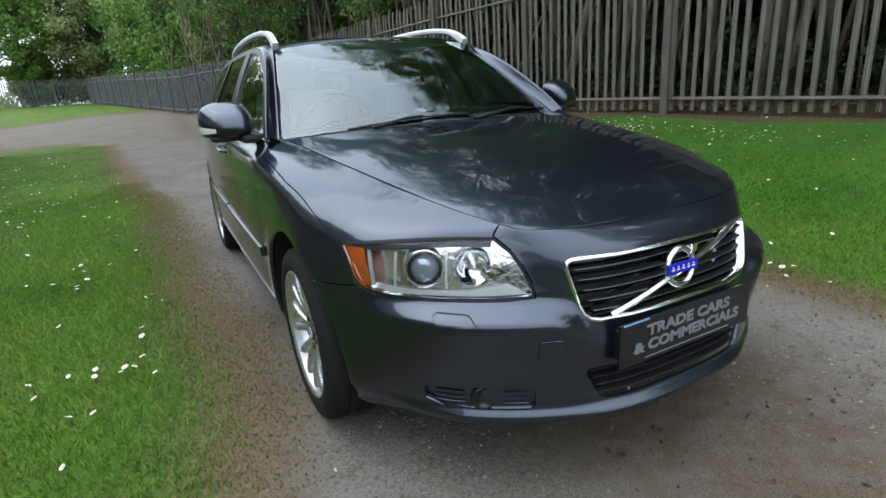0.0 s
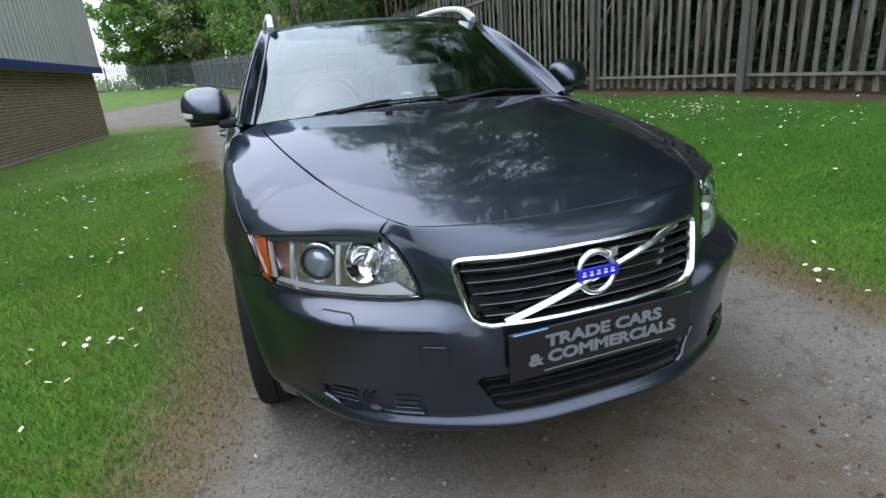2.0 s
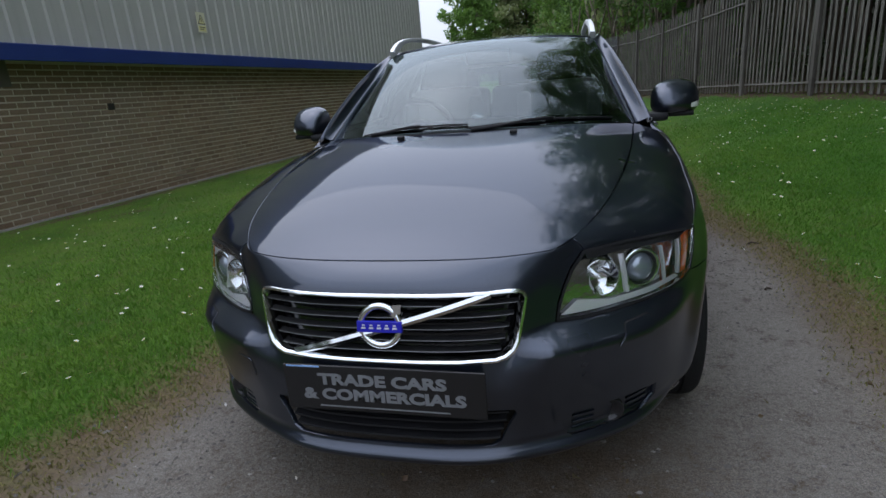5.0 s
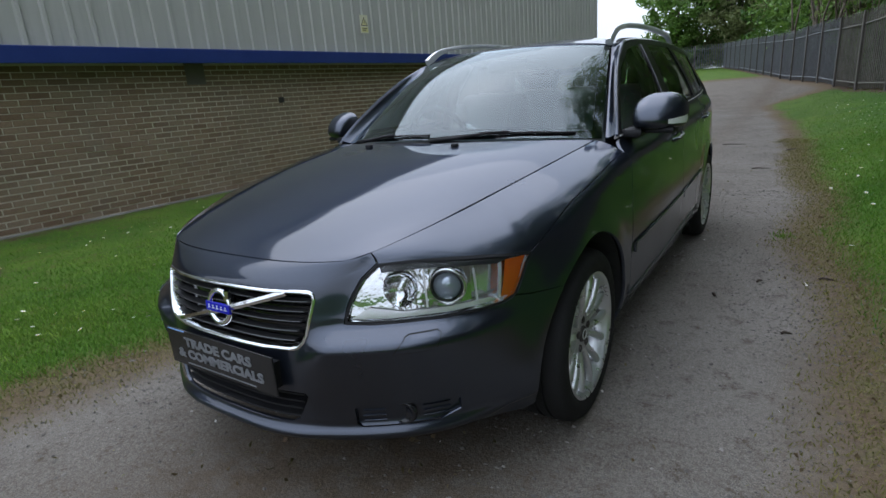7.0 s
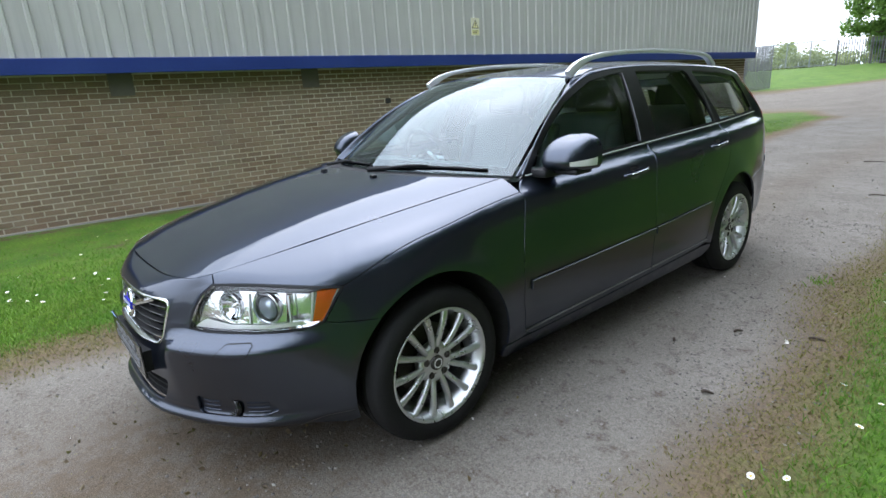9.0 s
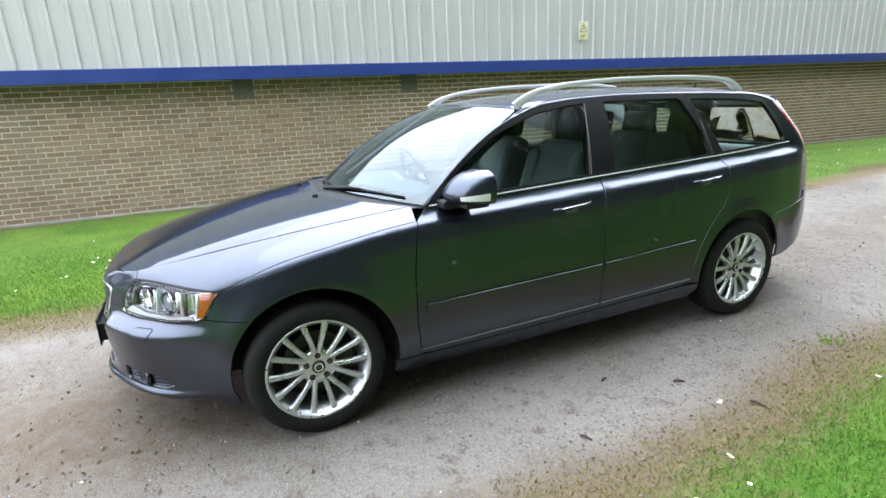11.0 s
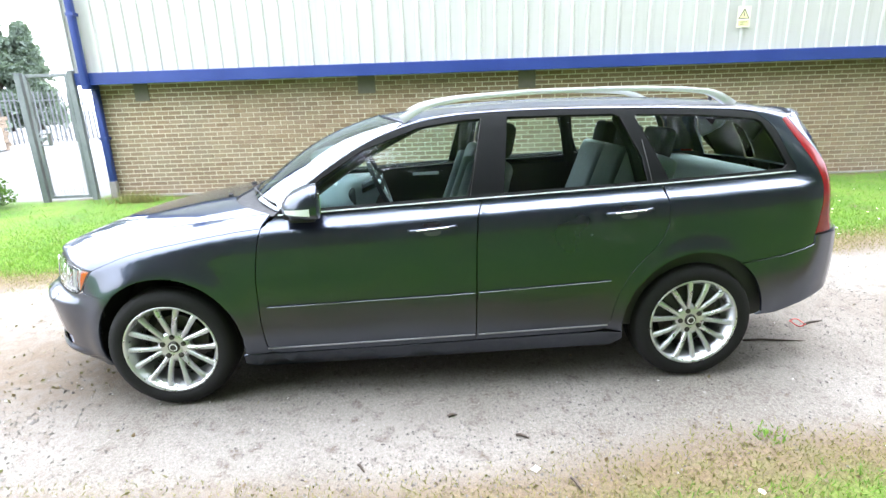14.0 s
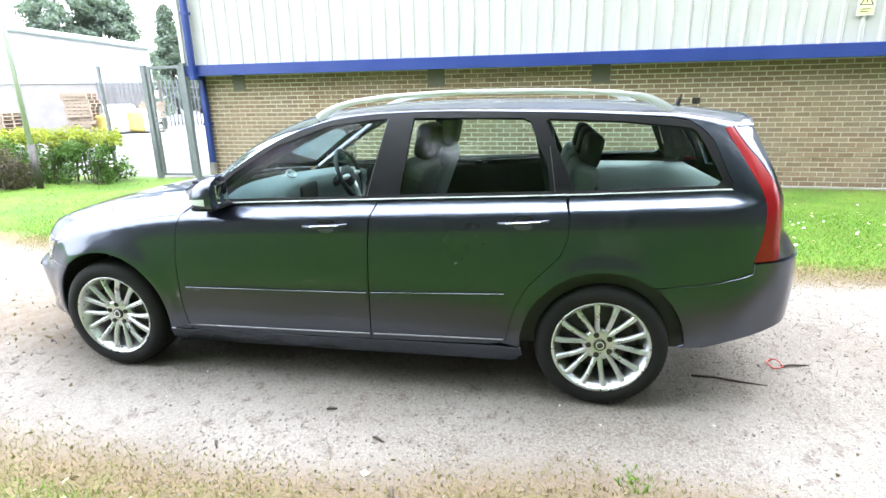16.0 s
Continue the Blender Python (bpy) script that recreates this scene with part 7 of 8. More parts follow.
# white shed across the yard
shed_white = mottled("white_shed_cladding", (0.36, 0.365, 0.37), (0.43, 0.435, 0.44), 1.5, 0.5, bumpy=0.05)
shed_grey = mottled("grey_shed_wall", (0.19, 0.175, 0.165), (0.25, 0.235, 0.225), 2, 0.85, bumpy=0.2)
shed_trim = mottled("pale_green_eaves", (0.30, 0.36, 0.35), (0.38, 0.44, 0.43), 2, 0.5, bumpy=0)
SA = Vector((-21.9, -18.8, 0))
sdir = Vector((7.7, -8.1, 0)).normalized()
shed = empty("storage_shed", Matrix.Translation(SA) @ Matrix.Rotation(math.atan2(sdir.y, sdir.x), 4, "Z"))
tagged(shed, "white clad storage shed with a grey lower wall across the yard", "building")
bm = bmesh.new()
box(bm, 0, 26, -12, 0, -0.3, 2.26)
part("wall", bm, shed_grey, shed, "grey lower wall")
bm = bmesh.new()
a = [(-0.1, 2.26), (26, 2.26), (26, 5.2), (11, 5.2), (-0.1, 3.85)]
lo = [bm.verts.new((x, 0.03, z)) for x, z in a]
hi = [bm.verts.new((x, -12, z)) for x, z in a]
bm.faces.new(lo), bm.faces.new(hi[::-1])
for i in range(5):
    j = (i + 1) % 5
    bm.faces.new((lo[j], lo[i], hi[i], hi[j]))
part("cladding", bm, shed_white, shed, "white upper cladding")
v, f = tube([(-0.5, 0.14, 3.86), (11, 0.14, 5.26), (26, 0.14, 5.26)], 0.13, 8)
raw("eave_strip", v, f, shed_trim, shed, "pale green eaves trim")
bm = bmesh.new()
box(bm, -0.1, 26, 0.0, 0.05, 2.20, 2.28)
part("sill_flashing", bm, shed_trim, shed)

pallet_wood = mottled("pallet_wood", (0.16, 0.12, 0.085), (0.30, 0.24, 0.18), 6, 0.85, fine=50, bumpy=0.3, stretch=(1, 6, 6))


def pallet(parent, z, yaw):
    m = Matrix.Rotation(yaw, 4, "Z")
    for k in range(5):
        bm = bmesh.new()
        box(bm, -0.6, 0.6, -0.5 + 0.225 * k, -0.40 + 0.225 * k, z + 0.118, z + 0.140)
        bmesh.ops.transform(bm, verts=bm.verts, matrix=m)
        part("board", bm, pallet_wood, parent)
    for x in (-0.55, 0.0, 0.55):
        bm = bmesh.new()
        box(bm, x - 0.05, x + 0.05, -0.5, 0.5, z, z + 0.115)
        bmesh.ops.transform(bm, verts=bm.verts, matrix=m)
        part("bearer", bm, pallet_wood, parent)


for (px, py), n, yw in (((-17.7, -19.1), 12, 0.4), ((-15.4, -20.9), 7, 0.2), ((-19.6, -17.2), 9, 0.7)):
    for k in range(n):
        one = empty("wooden_pallet", Matrix.Translation((px + yard_rng.normal() * 0.04, py + yard_rng.normal() * 0.04, 0.145 * k)))
        tagged(one, "weathered wooden pallet in a stack in the yard", "pallet", "stacked pallets")
        pallet(one, 0.0, yw + yard_rng.normal() * 0.04)
bag_white = mottled("white_wrap", (0.60, 0.62, 0.64), (0.74, 0.76, 0.78), 3, 0.35, bumpy=0.4, dist=0.03)
bag_yellow = mottled("yellow_sacks", (0.38, 0.28, 0.07), (0.52, 0.40, 0.13), 4, 0.7, bumpy=0.3, dist=0.02)
for x, y, r, h, mat, lab in ((-18.55, -18.0, 0.55, 1.2, bag_white, "white plastic wrapped bale in the yard"), (-18.9, -17.3, 0.5, 1.0, bag_yellow, "pile of yellow sacks in the yard"), (-18.2, -18.5, 0.45, 0.8, bag_yellow, "pile of yellow sacks in the yard"), (-19.0, -16.9, 0.42, 0.9, bag_white, "white plastic wrapped bale in the yard")):
    bm = bmesh.new()
    cushion(bm, (0, 0, h / 2), (r * 2, r * 1.7, h), 0, 0.18)
    for v_ in bm.verts:
        v_.co += Vector(noise.noise_vector(v_.co * 2.3 + Vector((x, y, 0)))) * 0.07
    o = part("wrapped_bale", bm, mat, None, smooth=True)
    o.location = (x, y, 0)
    tagged(o, lab, "bale", "bales in the yard")

# palisade and trees far behind the gate
for k in range(3):
    a, b = Vector((-25.6 + 1.9 * k, -18.3 - 2.0 * k + 4, 0)), Vector((-23.7 + 1.9 * k, -20.3 - 2.0 * k + 4, 0))
    fence_panel(a, b, steel_far, "grey steel palisade fence panel behind the yard", "palisade fence panels", mesh=far_pale, pales=15)


def conifer(x, y, height, spread, seed, label):
    """A dense dark conifer: whorls of drooping needle clumps in an uneven cone."""
    rng = np.random.default_rng(seed)
    root = empty("conifer", Matrix.Translation((x, y, -0.1)))
    tagged(root, label, "conifer", "conifers behind the yard")
    v, f = tube([(0, 0, 0), (0, 0, height * 0.5), (0, 0, height)], [0.22, 0.13, 0.03], 8)
    raw("trunk", v, f, bark, root, smooth=True)
    cen, rad = [], []
    for i in range(190):
        t = rng.random() ** 0.8
        r = spread * (1 - t) ** 0.8 * rng.uniform(0.35, 1.05) + 0.1
        a = rng.uniform(0, 6.28)
        cen.append((math.cos(a) * r, math.sin(a) * r, height * (0.10 + 0.88 * t) - 0.25 * r))
        rad.append(0.45 + 0.35 * (1 - t))
    v, f = leaves(cen, rad, 110, 0.24, rng, 0.7)
    raw("crown", v, f, needle, root)


# needles paled and greyed: distance haze is put into the colour
needle = leaf_material("hazed_needles", (0.075, 0.105, 0.085), (0.14, 0.18, 0.145))
conifer(-31.0, -32.5, 12.5, 4.0, 901, "tall dense dark conifer behind the white shed")
conifer(-33.5, -30.8, 11.0, 3.6, 905, "tall dense dark conifer behind the white shed")
conifer(-43.0, -33.0, 9.5, 2.3, 902, "narrow far conifer behind the yard")
conifer(-44.5, -31.6, 8.6, 2.2, 903, "narrow far conifer behind the yard")

# ---- grass blades, daisies, stones, twigs ----
turf = np.random.default_rng(21)


def scatter(n, x0, x1, y0, y1, want):
    """Random spots kept with the chance that want(x, y) gives."""
    x, y = turf.uniform(x0, x1, n), turf.uniform(y0, y1, n)
    k = turf.random(n) < want(x, y)
    return x[k], y[k]


def blades(name, label, spots, h0, h1, w, mat, flop=0.5):
    x, y = spots
    n = len(x)
    z = ground_z(x, y)
    a, lean = turf.uniform(0, 2 * np.pi, n), turf.uniform(0, 2 * np.pi, n)
    h = turf.uniform(h0, h1, n)
    off = h * turf.uniform(0.1, flop, n)
    ww = w * turf.uniform(0.6, 1.3, n)
    base = np.stack([x, y, z - 0.004], 1)
    side = np.stack([np.cos(a) * ww, np.sin(a) * ww, np.zeros(n)], 1)
    tip = base + np.stack([np.cos(lean) * off, np.sin(lean) * off, h], 1)
    mid = base * 0.45 + tip * 0.55 + np.stack([np.zeros(n), np.zeros(n), h * 0.13], 1)
    V = np.stack([base - side, base + side, mid + side * 0.7, mid - side * 0.7, tip], 1).reshape(-1, 3)
    k = np.arange(n) * 5
    q = np.stack([k, k + 1, k + 2, k + 3], 1).tolist()
    t = np.stack([k + 3, k + 2, k + 4], 1).tolist()
    ob = raw(name, V.tolist(), q + t, mat)
    return tagged(ob, label, "grass", kind="stuff")


grass_green = leaf_material("grass_green", (0.044, 0.130, 0.012), (0.190, 0.335, 0.050), 0.15)
grass_dry = leaf_material("grass_dry", (0.11, 0.10, 0.036), (0.27, 0.23, 0.09), 0.15)
bank_pos = node(grass_green, "ShaderNodeSeparateXYZ")
wire(grass_green, node(grass_green, "ShaderNodeNewGeometry").outputs["Position"], bank_pos.inputs[0])
turf_in = bsdf(grass_green).inputs["Base Color"]
lush_c = mix(grass_green, 1.0, turf_in.links[0].from_socket, ramp(grass_green, calc(grass_green, "MULTIPLY", bank_pos.outputs[0], 0.25), (0.38, (1, 1, 1)), (0.75, (0.70, 0.94, 0.80))), "MULTIPLY")
patchy = noise_of(grass_green, 1.3, 5, 0.6)
lush_c = mix(grass_green, 1.0, lush_c, ramp(grass_green, patchy.outputs[0], (0.34, (0.72, 0.86, 0.85)), (0.50, (1, 1, 1)), (0.66, (1.45, 1.12, 1.25))), "MULTIPLY")
wire(grass_green, lush_c, turf_in)
lush = lambda x, y: np.clip(1.1 - 2.3 * track_mask(x, y), 0, 1) * (0.85 + 0.15 * wiggle(x, y, 3.1)) * (1 - yard_mask(x, y))
verge_only = lambda x, y: np.clip(track_mask(x, y) * (1 - track_mask(x, y)) * 4.2, 0, 1) * 0.9 + 0.06 * (1 - track_mask(x, y))


def lawn_patch(n, x0, x1, y0, y1, soft):
    """Blades over a stretch, thinning out softly towards its borders."""
    fade = lambda x, y: lush(x, y) * smooth01(x0, x0 + soft, x) * smooth01(x1, x1 - soft, x) * smooth01(y0, y0 + soft, y) * smooth01(y1, y1 - soft, y)
    return scatter(n, x0, x1, y0, y1, fade)


parts_ = [lawn_patch(70000, -6.4, 0.0, -9.0, 12.0, 1.5), lawn_patch(180000, -4.4, 0.0, -6.0, 6.0, 1.8), lawn_patch(130000, -3.4, 0.0, -4.8, 2.5, 1.6), lawn_patch(30000, -4.5, 0.0, 3.0, 20.0, 2.0),
          lawn_patch(70000, 0.5, 7.5, -7.0, 12.0, 1.5), lawn_patch(170000, 0.8, 5.0, -6.0, 8.0, 1.6), lawn_patch(110000, 0.8, 4.0, -4.0, 4.5, 1.4), lawn_patch(30000, 0.0, 6.5, 5.0, 22.0, 2.0)]
blades("lawn", "short green mown grass on the verges", tuple(np.concatenate(p) for p in zip(*parts_)), 0.010, 0.038, 0.0027, grass_green, 1.4)
parts_ = [scatter(150000, -2.2, -0.5, -4.5, 6, verge_only), scatter(150000, 0.7, 2.4, -4, 8, verge_only)]
blades("dry_grass", "straw-coloured trodden grass along the track edge", tuple(np.concatenate(p) for p in zip(*parts_)), 0.008, 0.022, 0.0024, grass_dry, 1.6)

# daisies
petal_mat = material("daisy_white", (0.78, 0.78, 0.74), 0.6)
eye_mat = material("daisy_yellow", (0.70, 0.45, 0.03), 0.6)
stem_mat = material("daisy_stem", (0.06, 0.13, 0.02), 0.6)


def daisy_mesh(r, seed):
    rg = random.Random(seed)
    bm = bmesh.new()
    cup = 0.25 + 0.5 * rg.random()
    for i in range(11):
        a = 2 * math.pi * i / 11
        c, s = math.cos(a), math.sin(a)
        w = r * 0.24
        vs = [bm.verts.new(p) for p in ((c * r * 0.25 - s * w * 0.4, s * r * 0.25 + c * w * 0.4, 0.042), (c * r * 0.25 + s * w * 0.4, s * r * 0.25 - c * w * 0.4, 0.042),
                                        (c * r + s * w, s * r - c * w, 0.042 + r * cup * 0.5), (c * r - s * w, s * r + c * w, 0.042 + r * cup * 0.5))]
        bm.faces.new(vs)
    k = len(bm.faces)
    bmesh.ops.create_uvsphere(bm, u_segments=7, v_segments=4, radius=r * 0.36, matrix=Matrix.Translation((0, 0, 0.043)) @ Matrix.Diagonal((1, 1, 0.6, 1)))
    bm.faces.ensure_lookup_table()
    for f in bm.faces[k:]:
        f.material_index = 1
    k = len(bm.faces)
    cyl(bm, (0, 0, -0.01), (0, 0, 0.042), 0.0012, n=4)
    bm.faces.ensure_lookup_table()
    for f in bm.faces[k:]:
        f.material_index = 2
    mesh = bpy.data.meshes.new("daisy")
    bm.to_mesh(mesh)
    bm.free()
    for m in (petal_mat, eye_mat, stem_mat):
        mesh.materials.append(m)
    return mesh


kinds = [daisy_mesh(r, i) for i, r in enumerate((0.0105, 0.012, 0.0135, 0.0115))]
rows_l = [(-1.68, -0.6), (-1.59, -0.6), (-1.5, -0.7), (-1.47, -0.69), (-1.36, -0.78), (-1.41, -0.62), (-1.67, -0.98), (-1.56, -1.0), (-1.62, -1.26), (-1.41, -0.36), (-1.41, -0.26), (-1.39, 0.27), (-1.43, 0.29), (-1.75, -1.9), (-2.0, -1.35)]
rows_r = [(1.72, -1.74), (2.32, -1.41), (1.88, -0.71), (1.83, 0.0), (1.78, -0.77), (1.79, -1.4), (1.66, -1.54), (1.77, -1.47), (1.79, -1.51), (2.05, -1.2), (2.1, -1.9), (2.6, -0.8), (1.95, -0.3)]
spots = rows_l + rows_r
for cx, cy, sd, n in ((4.1, 2.2, 0.30, 75), (4.3, 0.9, 0.5, 26), (4.4, 3.6, 0.6, 26), (4.2, -1.0, 0.5, 14), (3.4, 3.5, 0.7, 24), (2.6, 1.2, 0.6, 16), (-1.7, 1.4, 0.45, 18), (-2.6, 0.4, 0.8, 22), (-1.5, 4.0, 0.5, 16), (-2.6, -2.4, 0.5, 12), (-3.6, 3.2, 1.0, 20), (2.3, 4.5, 0.6, 18), (3.0, -0.4, 0.7, 16), (2.2, 2.6, 0.4, 12)):
    spots += [(turf.normal(cx, sd), turf.normal(cy, sd)) for _ in range(n)]
for i, (x, y) in enumerate(spots):
    if float(track_mask(x, y)) > (0.8 if i < len(rows_l + rows_r) else 0.35) or x < -5.6:
        continue
    d = new("daisy", kinds[i % 4])
    d.matrix_world = Matrix.Translation((x, y, float(ground_z(x, y)) + turf.uniform(-0.012, 0.004))) @ Euler((turf.normal(0, 0.3), turf.normal(0, 0.3), turf.uniform(0, 6))).to_matrix().to_4x4() @ Matrix.Scale(turf.uniform(0.8, 1.25), 4)
    tagged(d, "small white daisy with a yellow eye in the grass", "daisy", "daisies in the grass")


# the many far daisies on the bank
V, F, kindsof = [], [], []
far_spots = []
for cx, cy, sx_, sy_, n in ((4.35, 2.15, 0.14, 0.22, 60), (4.5, 0.6, 0.18, 0.5, 26), (4.2, 3.9, 0.2, 0.8, 46), (3.9, 6.2, 0.3, 1.0, 60), (3.3, 8.4, 0.5, 1.6, 90), (2.6, 11.5, 0.6, 2.0, 80), (4.6, 1.4, 0.1, 1.6, 34), (2.9, 5.2, 0.5, 1.2, 40), (-2.6, 4.6, 0.5, 1.4, 60), (-3.4, 9.0, 0.7, 2.4, 70), (-2.3, -1.2, 0.4, 0.9, 30), (-4.4, 1.0, 0.6, 1.6, 40)):
    far_spots += [(turf.normal(cx, sx_), turf.normal(cy, sy_)) for _ in range(n)]
for x, y in far_spots:
    if float(track_mask(x, y)) > 0.3 or x < -5.6 or x > FENCE(y) - 0.3:
        continue
    m = Matrix.Translation((x, y, float(ground_z(x, y)) + turf.uniform(-0.014, 0.0))) @ Euler((turf.normal(0, 0.25), turf.normal(0, 0.25), turf.uniform(0, 6))).to_matrix().to_4x4()
    src = kinds[len(F) % 4]
    k = len(V)
    V += [tuple(m @ v.co) for v in src.vertices]
    for poly in src.polygons:
        F.append(tuple(k + q for q in poly.vertices))
        kindsof.append(poly.material_index)
patch_of = raw("daisy_drift", V, F, petal_mat)
for m in (eye_mat, stem_mat):
    patch_of.data.materials.append(m)
patch_of.data.polygons.foreach_set("material_index", kindsof)
tagged(patch_of, "drifts of small white daisies over the grass bank", "daisies", kind="stuff")


def pebbles(name, label, spots, s0, s1, mat, flat=0.6):
    x, y = spots
    n = len(x)
    z = ground_z(x, y)
    s = s0 + (s1 - s0) * turf.random(n) ** 3
    octa = np.array([(1, 0, 0), (0.1, 1, 0.1), (-1, 0.1, 0), (0, -1, -0.1), (0.15, 0.1, 1), (0, 0, -0.6)], float)
    V = octa[None] * (0.65 + 0.6 * turf.random((n, 6, 1)))
    a = turf.uniform(0, 6.3, n)
    c, sn = np.cos(a)[:, None], np.sin(a)[:, None]
    X, Y = V[..., 0] * c - V[..., 1] * sn, (V[..., 0] * sn + V[..., 1] * c) * turf.uniform(0.6, 1, (n, 1))
    P = np.stack([X * s[:, None] + x[:, None], Y * s[:, None] + y[:, None], V[..., 2] * s[:, None] * flat + z[:, None] + s[:, None] * 0.12], -1).reshape(-1, 3)
    tri_ = np.array([(0, 1, 4), (1, 2, 4), (2, 3, 4), (3, 0, 4), (1, 0, 5), (2, 1, 5), (3, 2, 5), (0, 3, 5)])
    F = (tri_[None] + (np.arange(n) * 6)[:, None, None]).reshape(-1, 3)
    ob = raw(name, P.tolist(), F.tolist(), mat)
    return tagged(ob, label, "gravel", kind="stuff")


stone_mat = material("gravel_stone", (0.2, 0.19, 0.17), 0.85)
gi = node(stone_mat, "ShaderNodeNewGeometry")
wire(stone_mat, ramp(stone_mat, gi.outputs["Random Per Island"], (0.0, (0.078, 0.070, 0.061)), (0.45, (0.122, 0.110, 0.097)), (0.93, (0.175, 0.160, 0.142)), (1.0, (0.30, 0.28, 0.255))), bsdf(stone_mat).inputs["Base Color"])
on_track = lambda x, y: track_mask(x, y) * np.clip(0.25 + 0.75 * (wiggle(x, y, 2.2) > 0.1) + 0.5 * ((x > 0.4) & (y < -1.9)), 0, 1) * (1 - 0.75 * dirt_mask(x, y) * (y < 3))
parts_ = [scatter(60000, -1.4, 2.0, -5.0, 3.2, on_track), scatter(12000, -1.6, 2.0, 3.2, 14, on_track)]
pebbles("gravel", "loose grey gravel stones on the track", tuple(np.concatenate(p) for p in zip(*parts_)), 0.002, 0.0105, stone_mat)
parts_ = [scatter(620, 0.55, 1.45, -2.75, -1.75, lambda x, y: np.exp(-((x - 0.98) / 0.24) ** 2 - ((y + 2.22) / 0.32) ** 2)), scatter(230, 0.6, 1.6, -3.0, -1.8, lambda x, y: track_mask(x, y)), scatter(220, -0.4, 1.2, 3.4, 6.2, lambda x, y: track_mask(x, y)), scatter(200, -1.3, 1.9, -4.5, 5, lambda x, y: track_mask(x, y))]
pebbles("gravel", "coarser dark stones in potholes of the track", tuple(np.concatenate(p) for p in zip(*parts_)), 0.005, 0.0165, stone_mat, 0.5)
more_ = scatter(1500, 0.9, 2.1, -3.5, 9, lambda x, y: verge_only(x, y))
spots_ = scatter(900, -1.9, 2.3, -4.5, 9, lambda x, y: 0.25 + 0.75 * verge_only(x, y))
under_nose = scatter(450, -0.5, 1.2, -3.2, -1.3, lambda x, y: dirt_mask(x, y) ** 2)
spots_ = tuple(np.concatenate(p) for p in zip(spots_, more_, under_nose))
v, f = leaves(list(zip(spots_[0], spots_[1], ground_z(*spots_) + 0.006)), [0.01] * len(spots_[0]), 1, 0.022, turf, 0.2)
tagged(raw("fallen_leaves", v, f, litter_mat), "small brown fallen leaves and bark scraps", "fallen leaves", kind="stuff")
straw = scatter(5200, -1.5, 1.9, -4.6, 0.5, lambda x, y: 0.25 * track_mask(x, y) * (0.15 + dirt_mask(x, y)) + 0.5 * verge_only(x, y))
blades("dry_straw", "scattered dry straw and moss shreds on the brown soil", straw, 0.003, 0.010, 0.0022, grass_dry, 4.0)
pale_bits = material("pale_scrap", (0.62, 0.60, 0.55), 0.7)
spots_ = scatter(140, -1.6, 2.1, -4, 7, lambda x, y: 0.6 + 0 * x)
v, f = leaves(list(zip(spots_[0], spots_[1], ground_z(*spots_) + 0.008)), [0.01] * len(spots_[0]), 1, 0.014, turf, 0.2)
tagged(raw("pale_scraps", v, f, pale_bits), "tiny pale petals and paper scraps on the gravel", "litter", kind="stuff")

twig_mat = mottled("dead_twig", (0.035, 0.025, 0.018), (0.08, 0.06, 0.045), 20, 0.9, bumpy=0.3, world_space=False)
for x, y, ln, a in ((0.52, 2.02, 0.36, 1.45), (0.30, 2.42, 0.16, 1.9), (1.05, 4.6, 0.22, 0.4), (1.35, 6.5, 0.3, 0.9), (0.5, 7.2, 0.35, 0.2), (1.45, -0.35, 0.05, 0.6), (1.30, 0.35, 0.06, 1.2), (1.1, 0.05, 0.05, 2.0), (1.62, 0.5, 0.08, 0.3)):
    p = [Vector((x + math.cos(a) * ln * (t - 0.5), y + math.sin(a) * ln * (t - 0.5), float(ground_z(x, y)) + 0.008 + 0.006 * math.sin(t * 5))) for t in (0, 0.3, 0.6, 1.0)]
    v, f = tube(p, [0.006, 0.007, 0.006, 0.003], 6)
    tagged(raw("twig", v, f, twig_mat, None, smooth=True), "short dark dead twig lying on the gravel", "twig", "twigs on the track")
v, f = tube([(0.30 + 0.05 * math.cos(t), 2.32 + 0.04 * math.sin(t), 0.008 + 0.006 * math.sin(3 * t)) for t in np.linspace(0, 6.6, 18)], 0.003, 6)
tagged(raw("red_cord", v, f, material("red_plastic", (0.5, 0.05, 0.035), 0.5), None, smooth=True), "small loop of red plastic cord on the gravel", "cord")
v, f = leaves([(1.52, 0.36, 0.012)], [0.001], 1, 0.05, turf, 0.1)
tagged(raw("white_wrapper", v, f, pale_bits), "torn white paper scrap at the track edge", "litter")
# tuft of weed at the gravel edge
sx_, sy_ = turf.normal(1.38, 0.035, 60), turf.normal(1.42, 0.05, 60)
blades("weed_tuft", "small green weed tuft in the gravel", (sx_, sy_), 0.012, 0.04, 0.004, grass_green, 1.3)
sx_, sy_ = turf.normal(-5.72, 0.10, 500), turf.normal(-4.75, 0.22, 500)
blades("dead_weeds", "dead brown weeds at the wall foot", (sx_, sy_), 0.05, 0.22, 0.004, grass_dry, 0.8)

# ---- bricks of the plinth ----
def brick_mesh(length):
    bm = bmesh.new()
    box(bm, -0.03, 0.0, 0, length, 0, 0.065)
    top = [e for e in bm.edges if all(v.co.x > -0.001 for v in e.verts)]
    bmesh.ops.bevel(bm, geom=top, offset=0.004, segments=1, affect="EDGES")
    mesh = bpy.data.meshes.new("brick")
    bm.to_mesh(mesh)
    bm.free()
    mesh.materials.append(brick_mat)
    return mesh


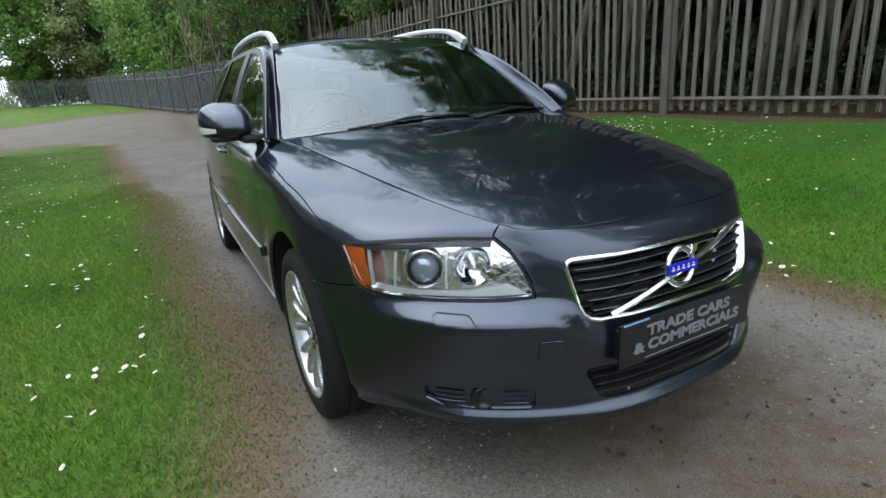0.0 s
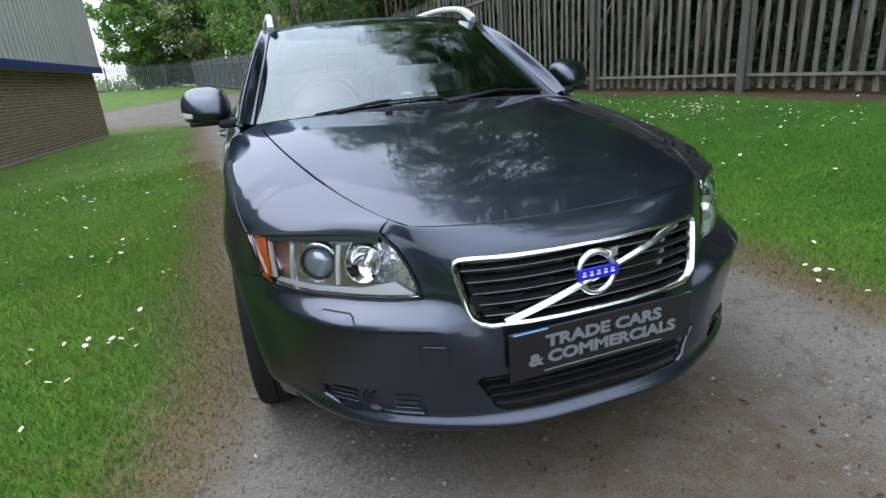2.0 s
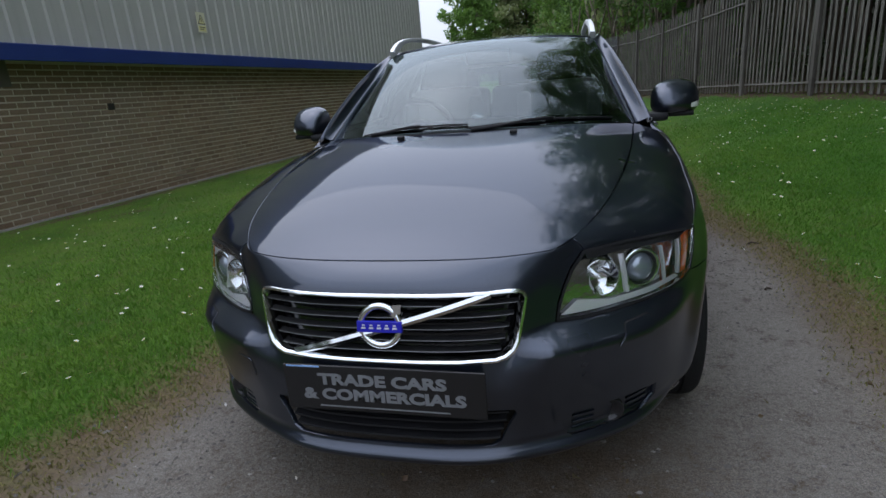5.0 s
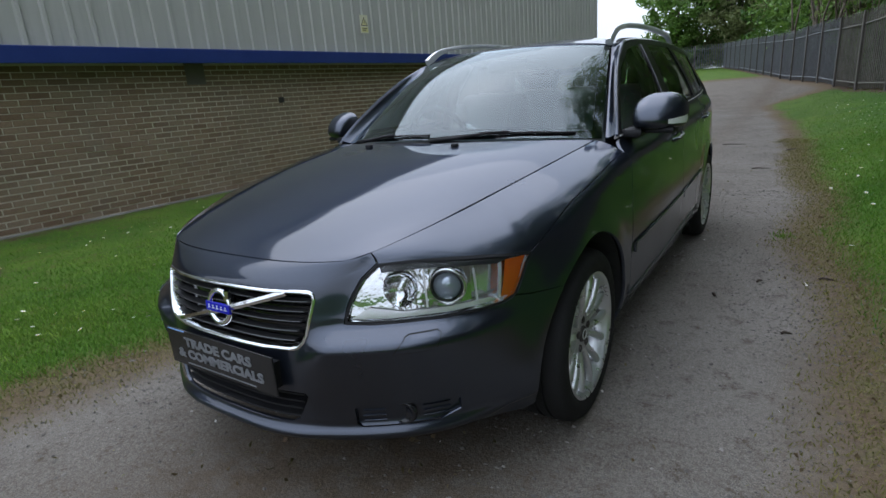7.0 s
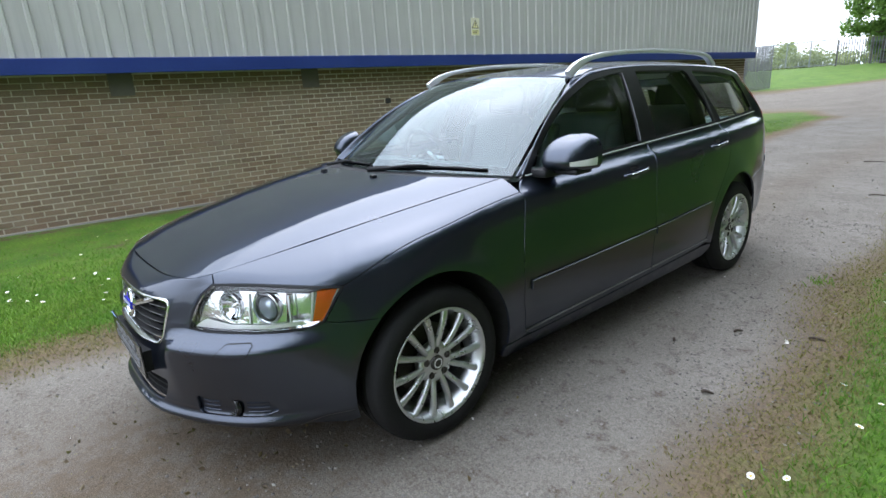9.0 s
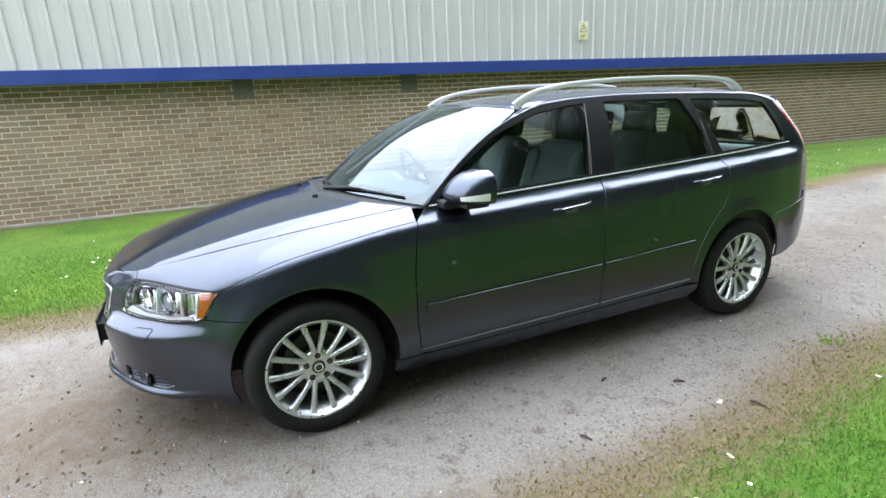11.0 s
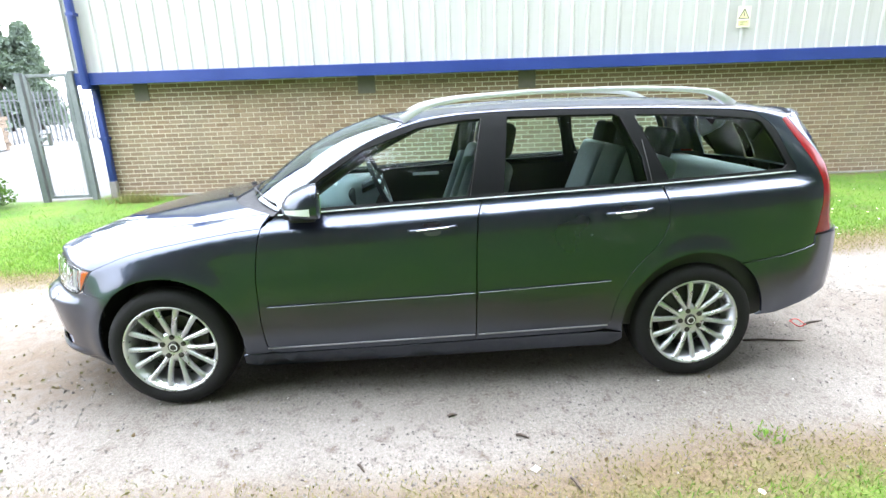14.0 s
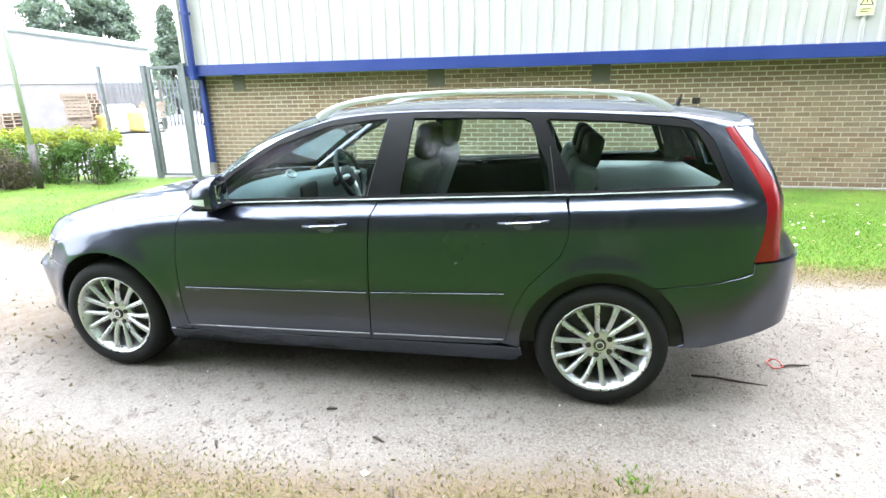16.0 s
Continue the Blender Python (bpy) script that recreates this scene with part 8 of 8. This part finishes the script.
full = [brick_mesh(0.215 - 0.003 * k) for k in range(3)]
rest_v, rest_f = [], []
courses = int((Z_BAND - Z_BASE - 0.05) / 0.075)
brick_rng = random.Random(5)
singles = 0
for c in range(courses):
    z = Z_BASE + 0.078 + c * 0.075
    y = Y_NEAR + (0.0 if c % 2 else -0.1125)
    while y < Y_FAR:
        y0, y1 = max(y, Y_NEAR), min(y + 0.215, Y_FAR)
        near = -3.3 < y < 0.9 and 10 <= c < 26
        out = brick_rng.uniform(-0.003, 0.002)
        if y1 - y0 > 0.05:
            if near and singles < 300 and y1 - y0 > 0.21:
                b = new("brick", brick_rng.choice(full))
                b.parent = plinth
                b.location = (out, y0, z)
                singles += 1
            else:
                k = len(rest_v)
                e = 0.004
                rest_v += [(-0.03, y0, z), (-0.03, y1, z), (-0.03, y1, z + 0.065), (-0.03, y0, z + 0.065),
                           (out, y0 + e, z + e), (out, y1 - e, z + e), (out, y1 - e, z + 0.065 - e), (out, y0 + e, z + 0.065 - e)]
                rest_f += [(k + 4, k + 5, k + 6, k + 7), (k, k + 1, k + 5, k + 4), (k + 1, k + 2, k + 6, k + 5), (k + 2, k + 3, k + 7, k + 6), (k + 3, k, k + 4, k + 7)]
        y += 0.225
rest = raw("brickwork", rest_v, rest_f, brick_mat, plinth, "brown brick courses")
rest["kind"] = "stuff"
# end wall of the plinth
end_v, end_f = [], []
for c in range(courses):
    z = Z_BASE + 0.078 + c * 0.075
    x = -6.0 + (0.0 if c % 2 else 0.1125)
    while x < -0.03:
        for yy, sg in ((Y_NEAR, -1), (Y_FAR, 1)):
            k = len(end_v)
            x1 = min(x + 0.215, 0.0)
            end_v += [(x, yy, z), (x1, yy, z), (x1, yy, z + 0.065), (x, yy, z + 0.065),
                      (x + 0.004, yy + sg * 0.011, z + 0.004), (x1 - 0.004, yy + sg * 0.011, z + 0.004), (x1 - 0.004, yy + sg * 0.011, z + 0.061), (x + 0.004, yy + sg * 0.011, z + 0.061)]
            fs = [(k + 4, k + 5, k + 6, k + 7), (k, k + 1, k + 5, k + 4), (k + 1, k + 2, k + 6, k + 5), (k + 2, k + 3, k + 7, k + 6), (k + 3, k, k + 4, k + 7)]
            end_f += fs if sg < 0 else [f[::-1] for f in fs]
        x += 0.225
ends = raw("brickwork", end_v, end_f, brick_mat, plinth, "brown brick courses")
ends["kind"] = "stuff"
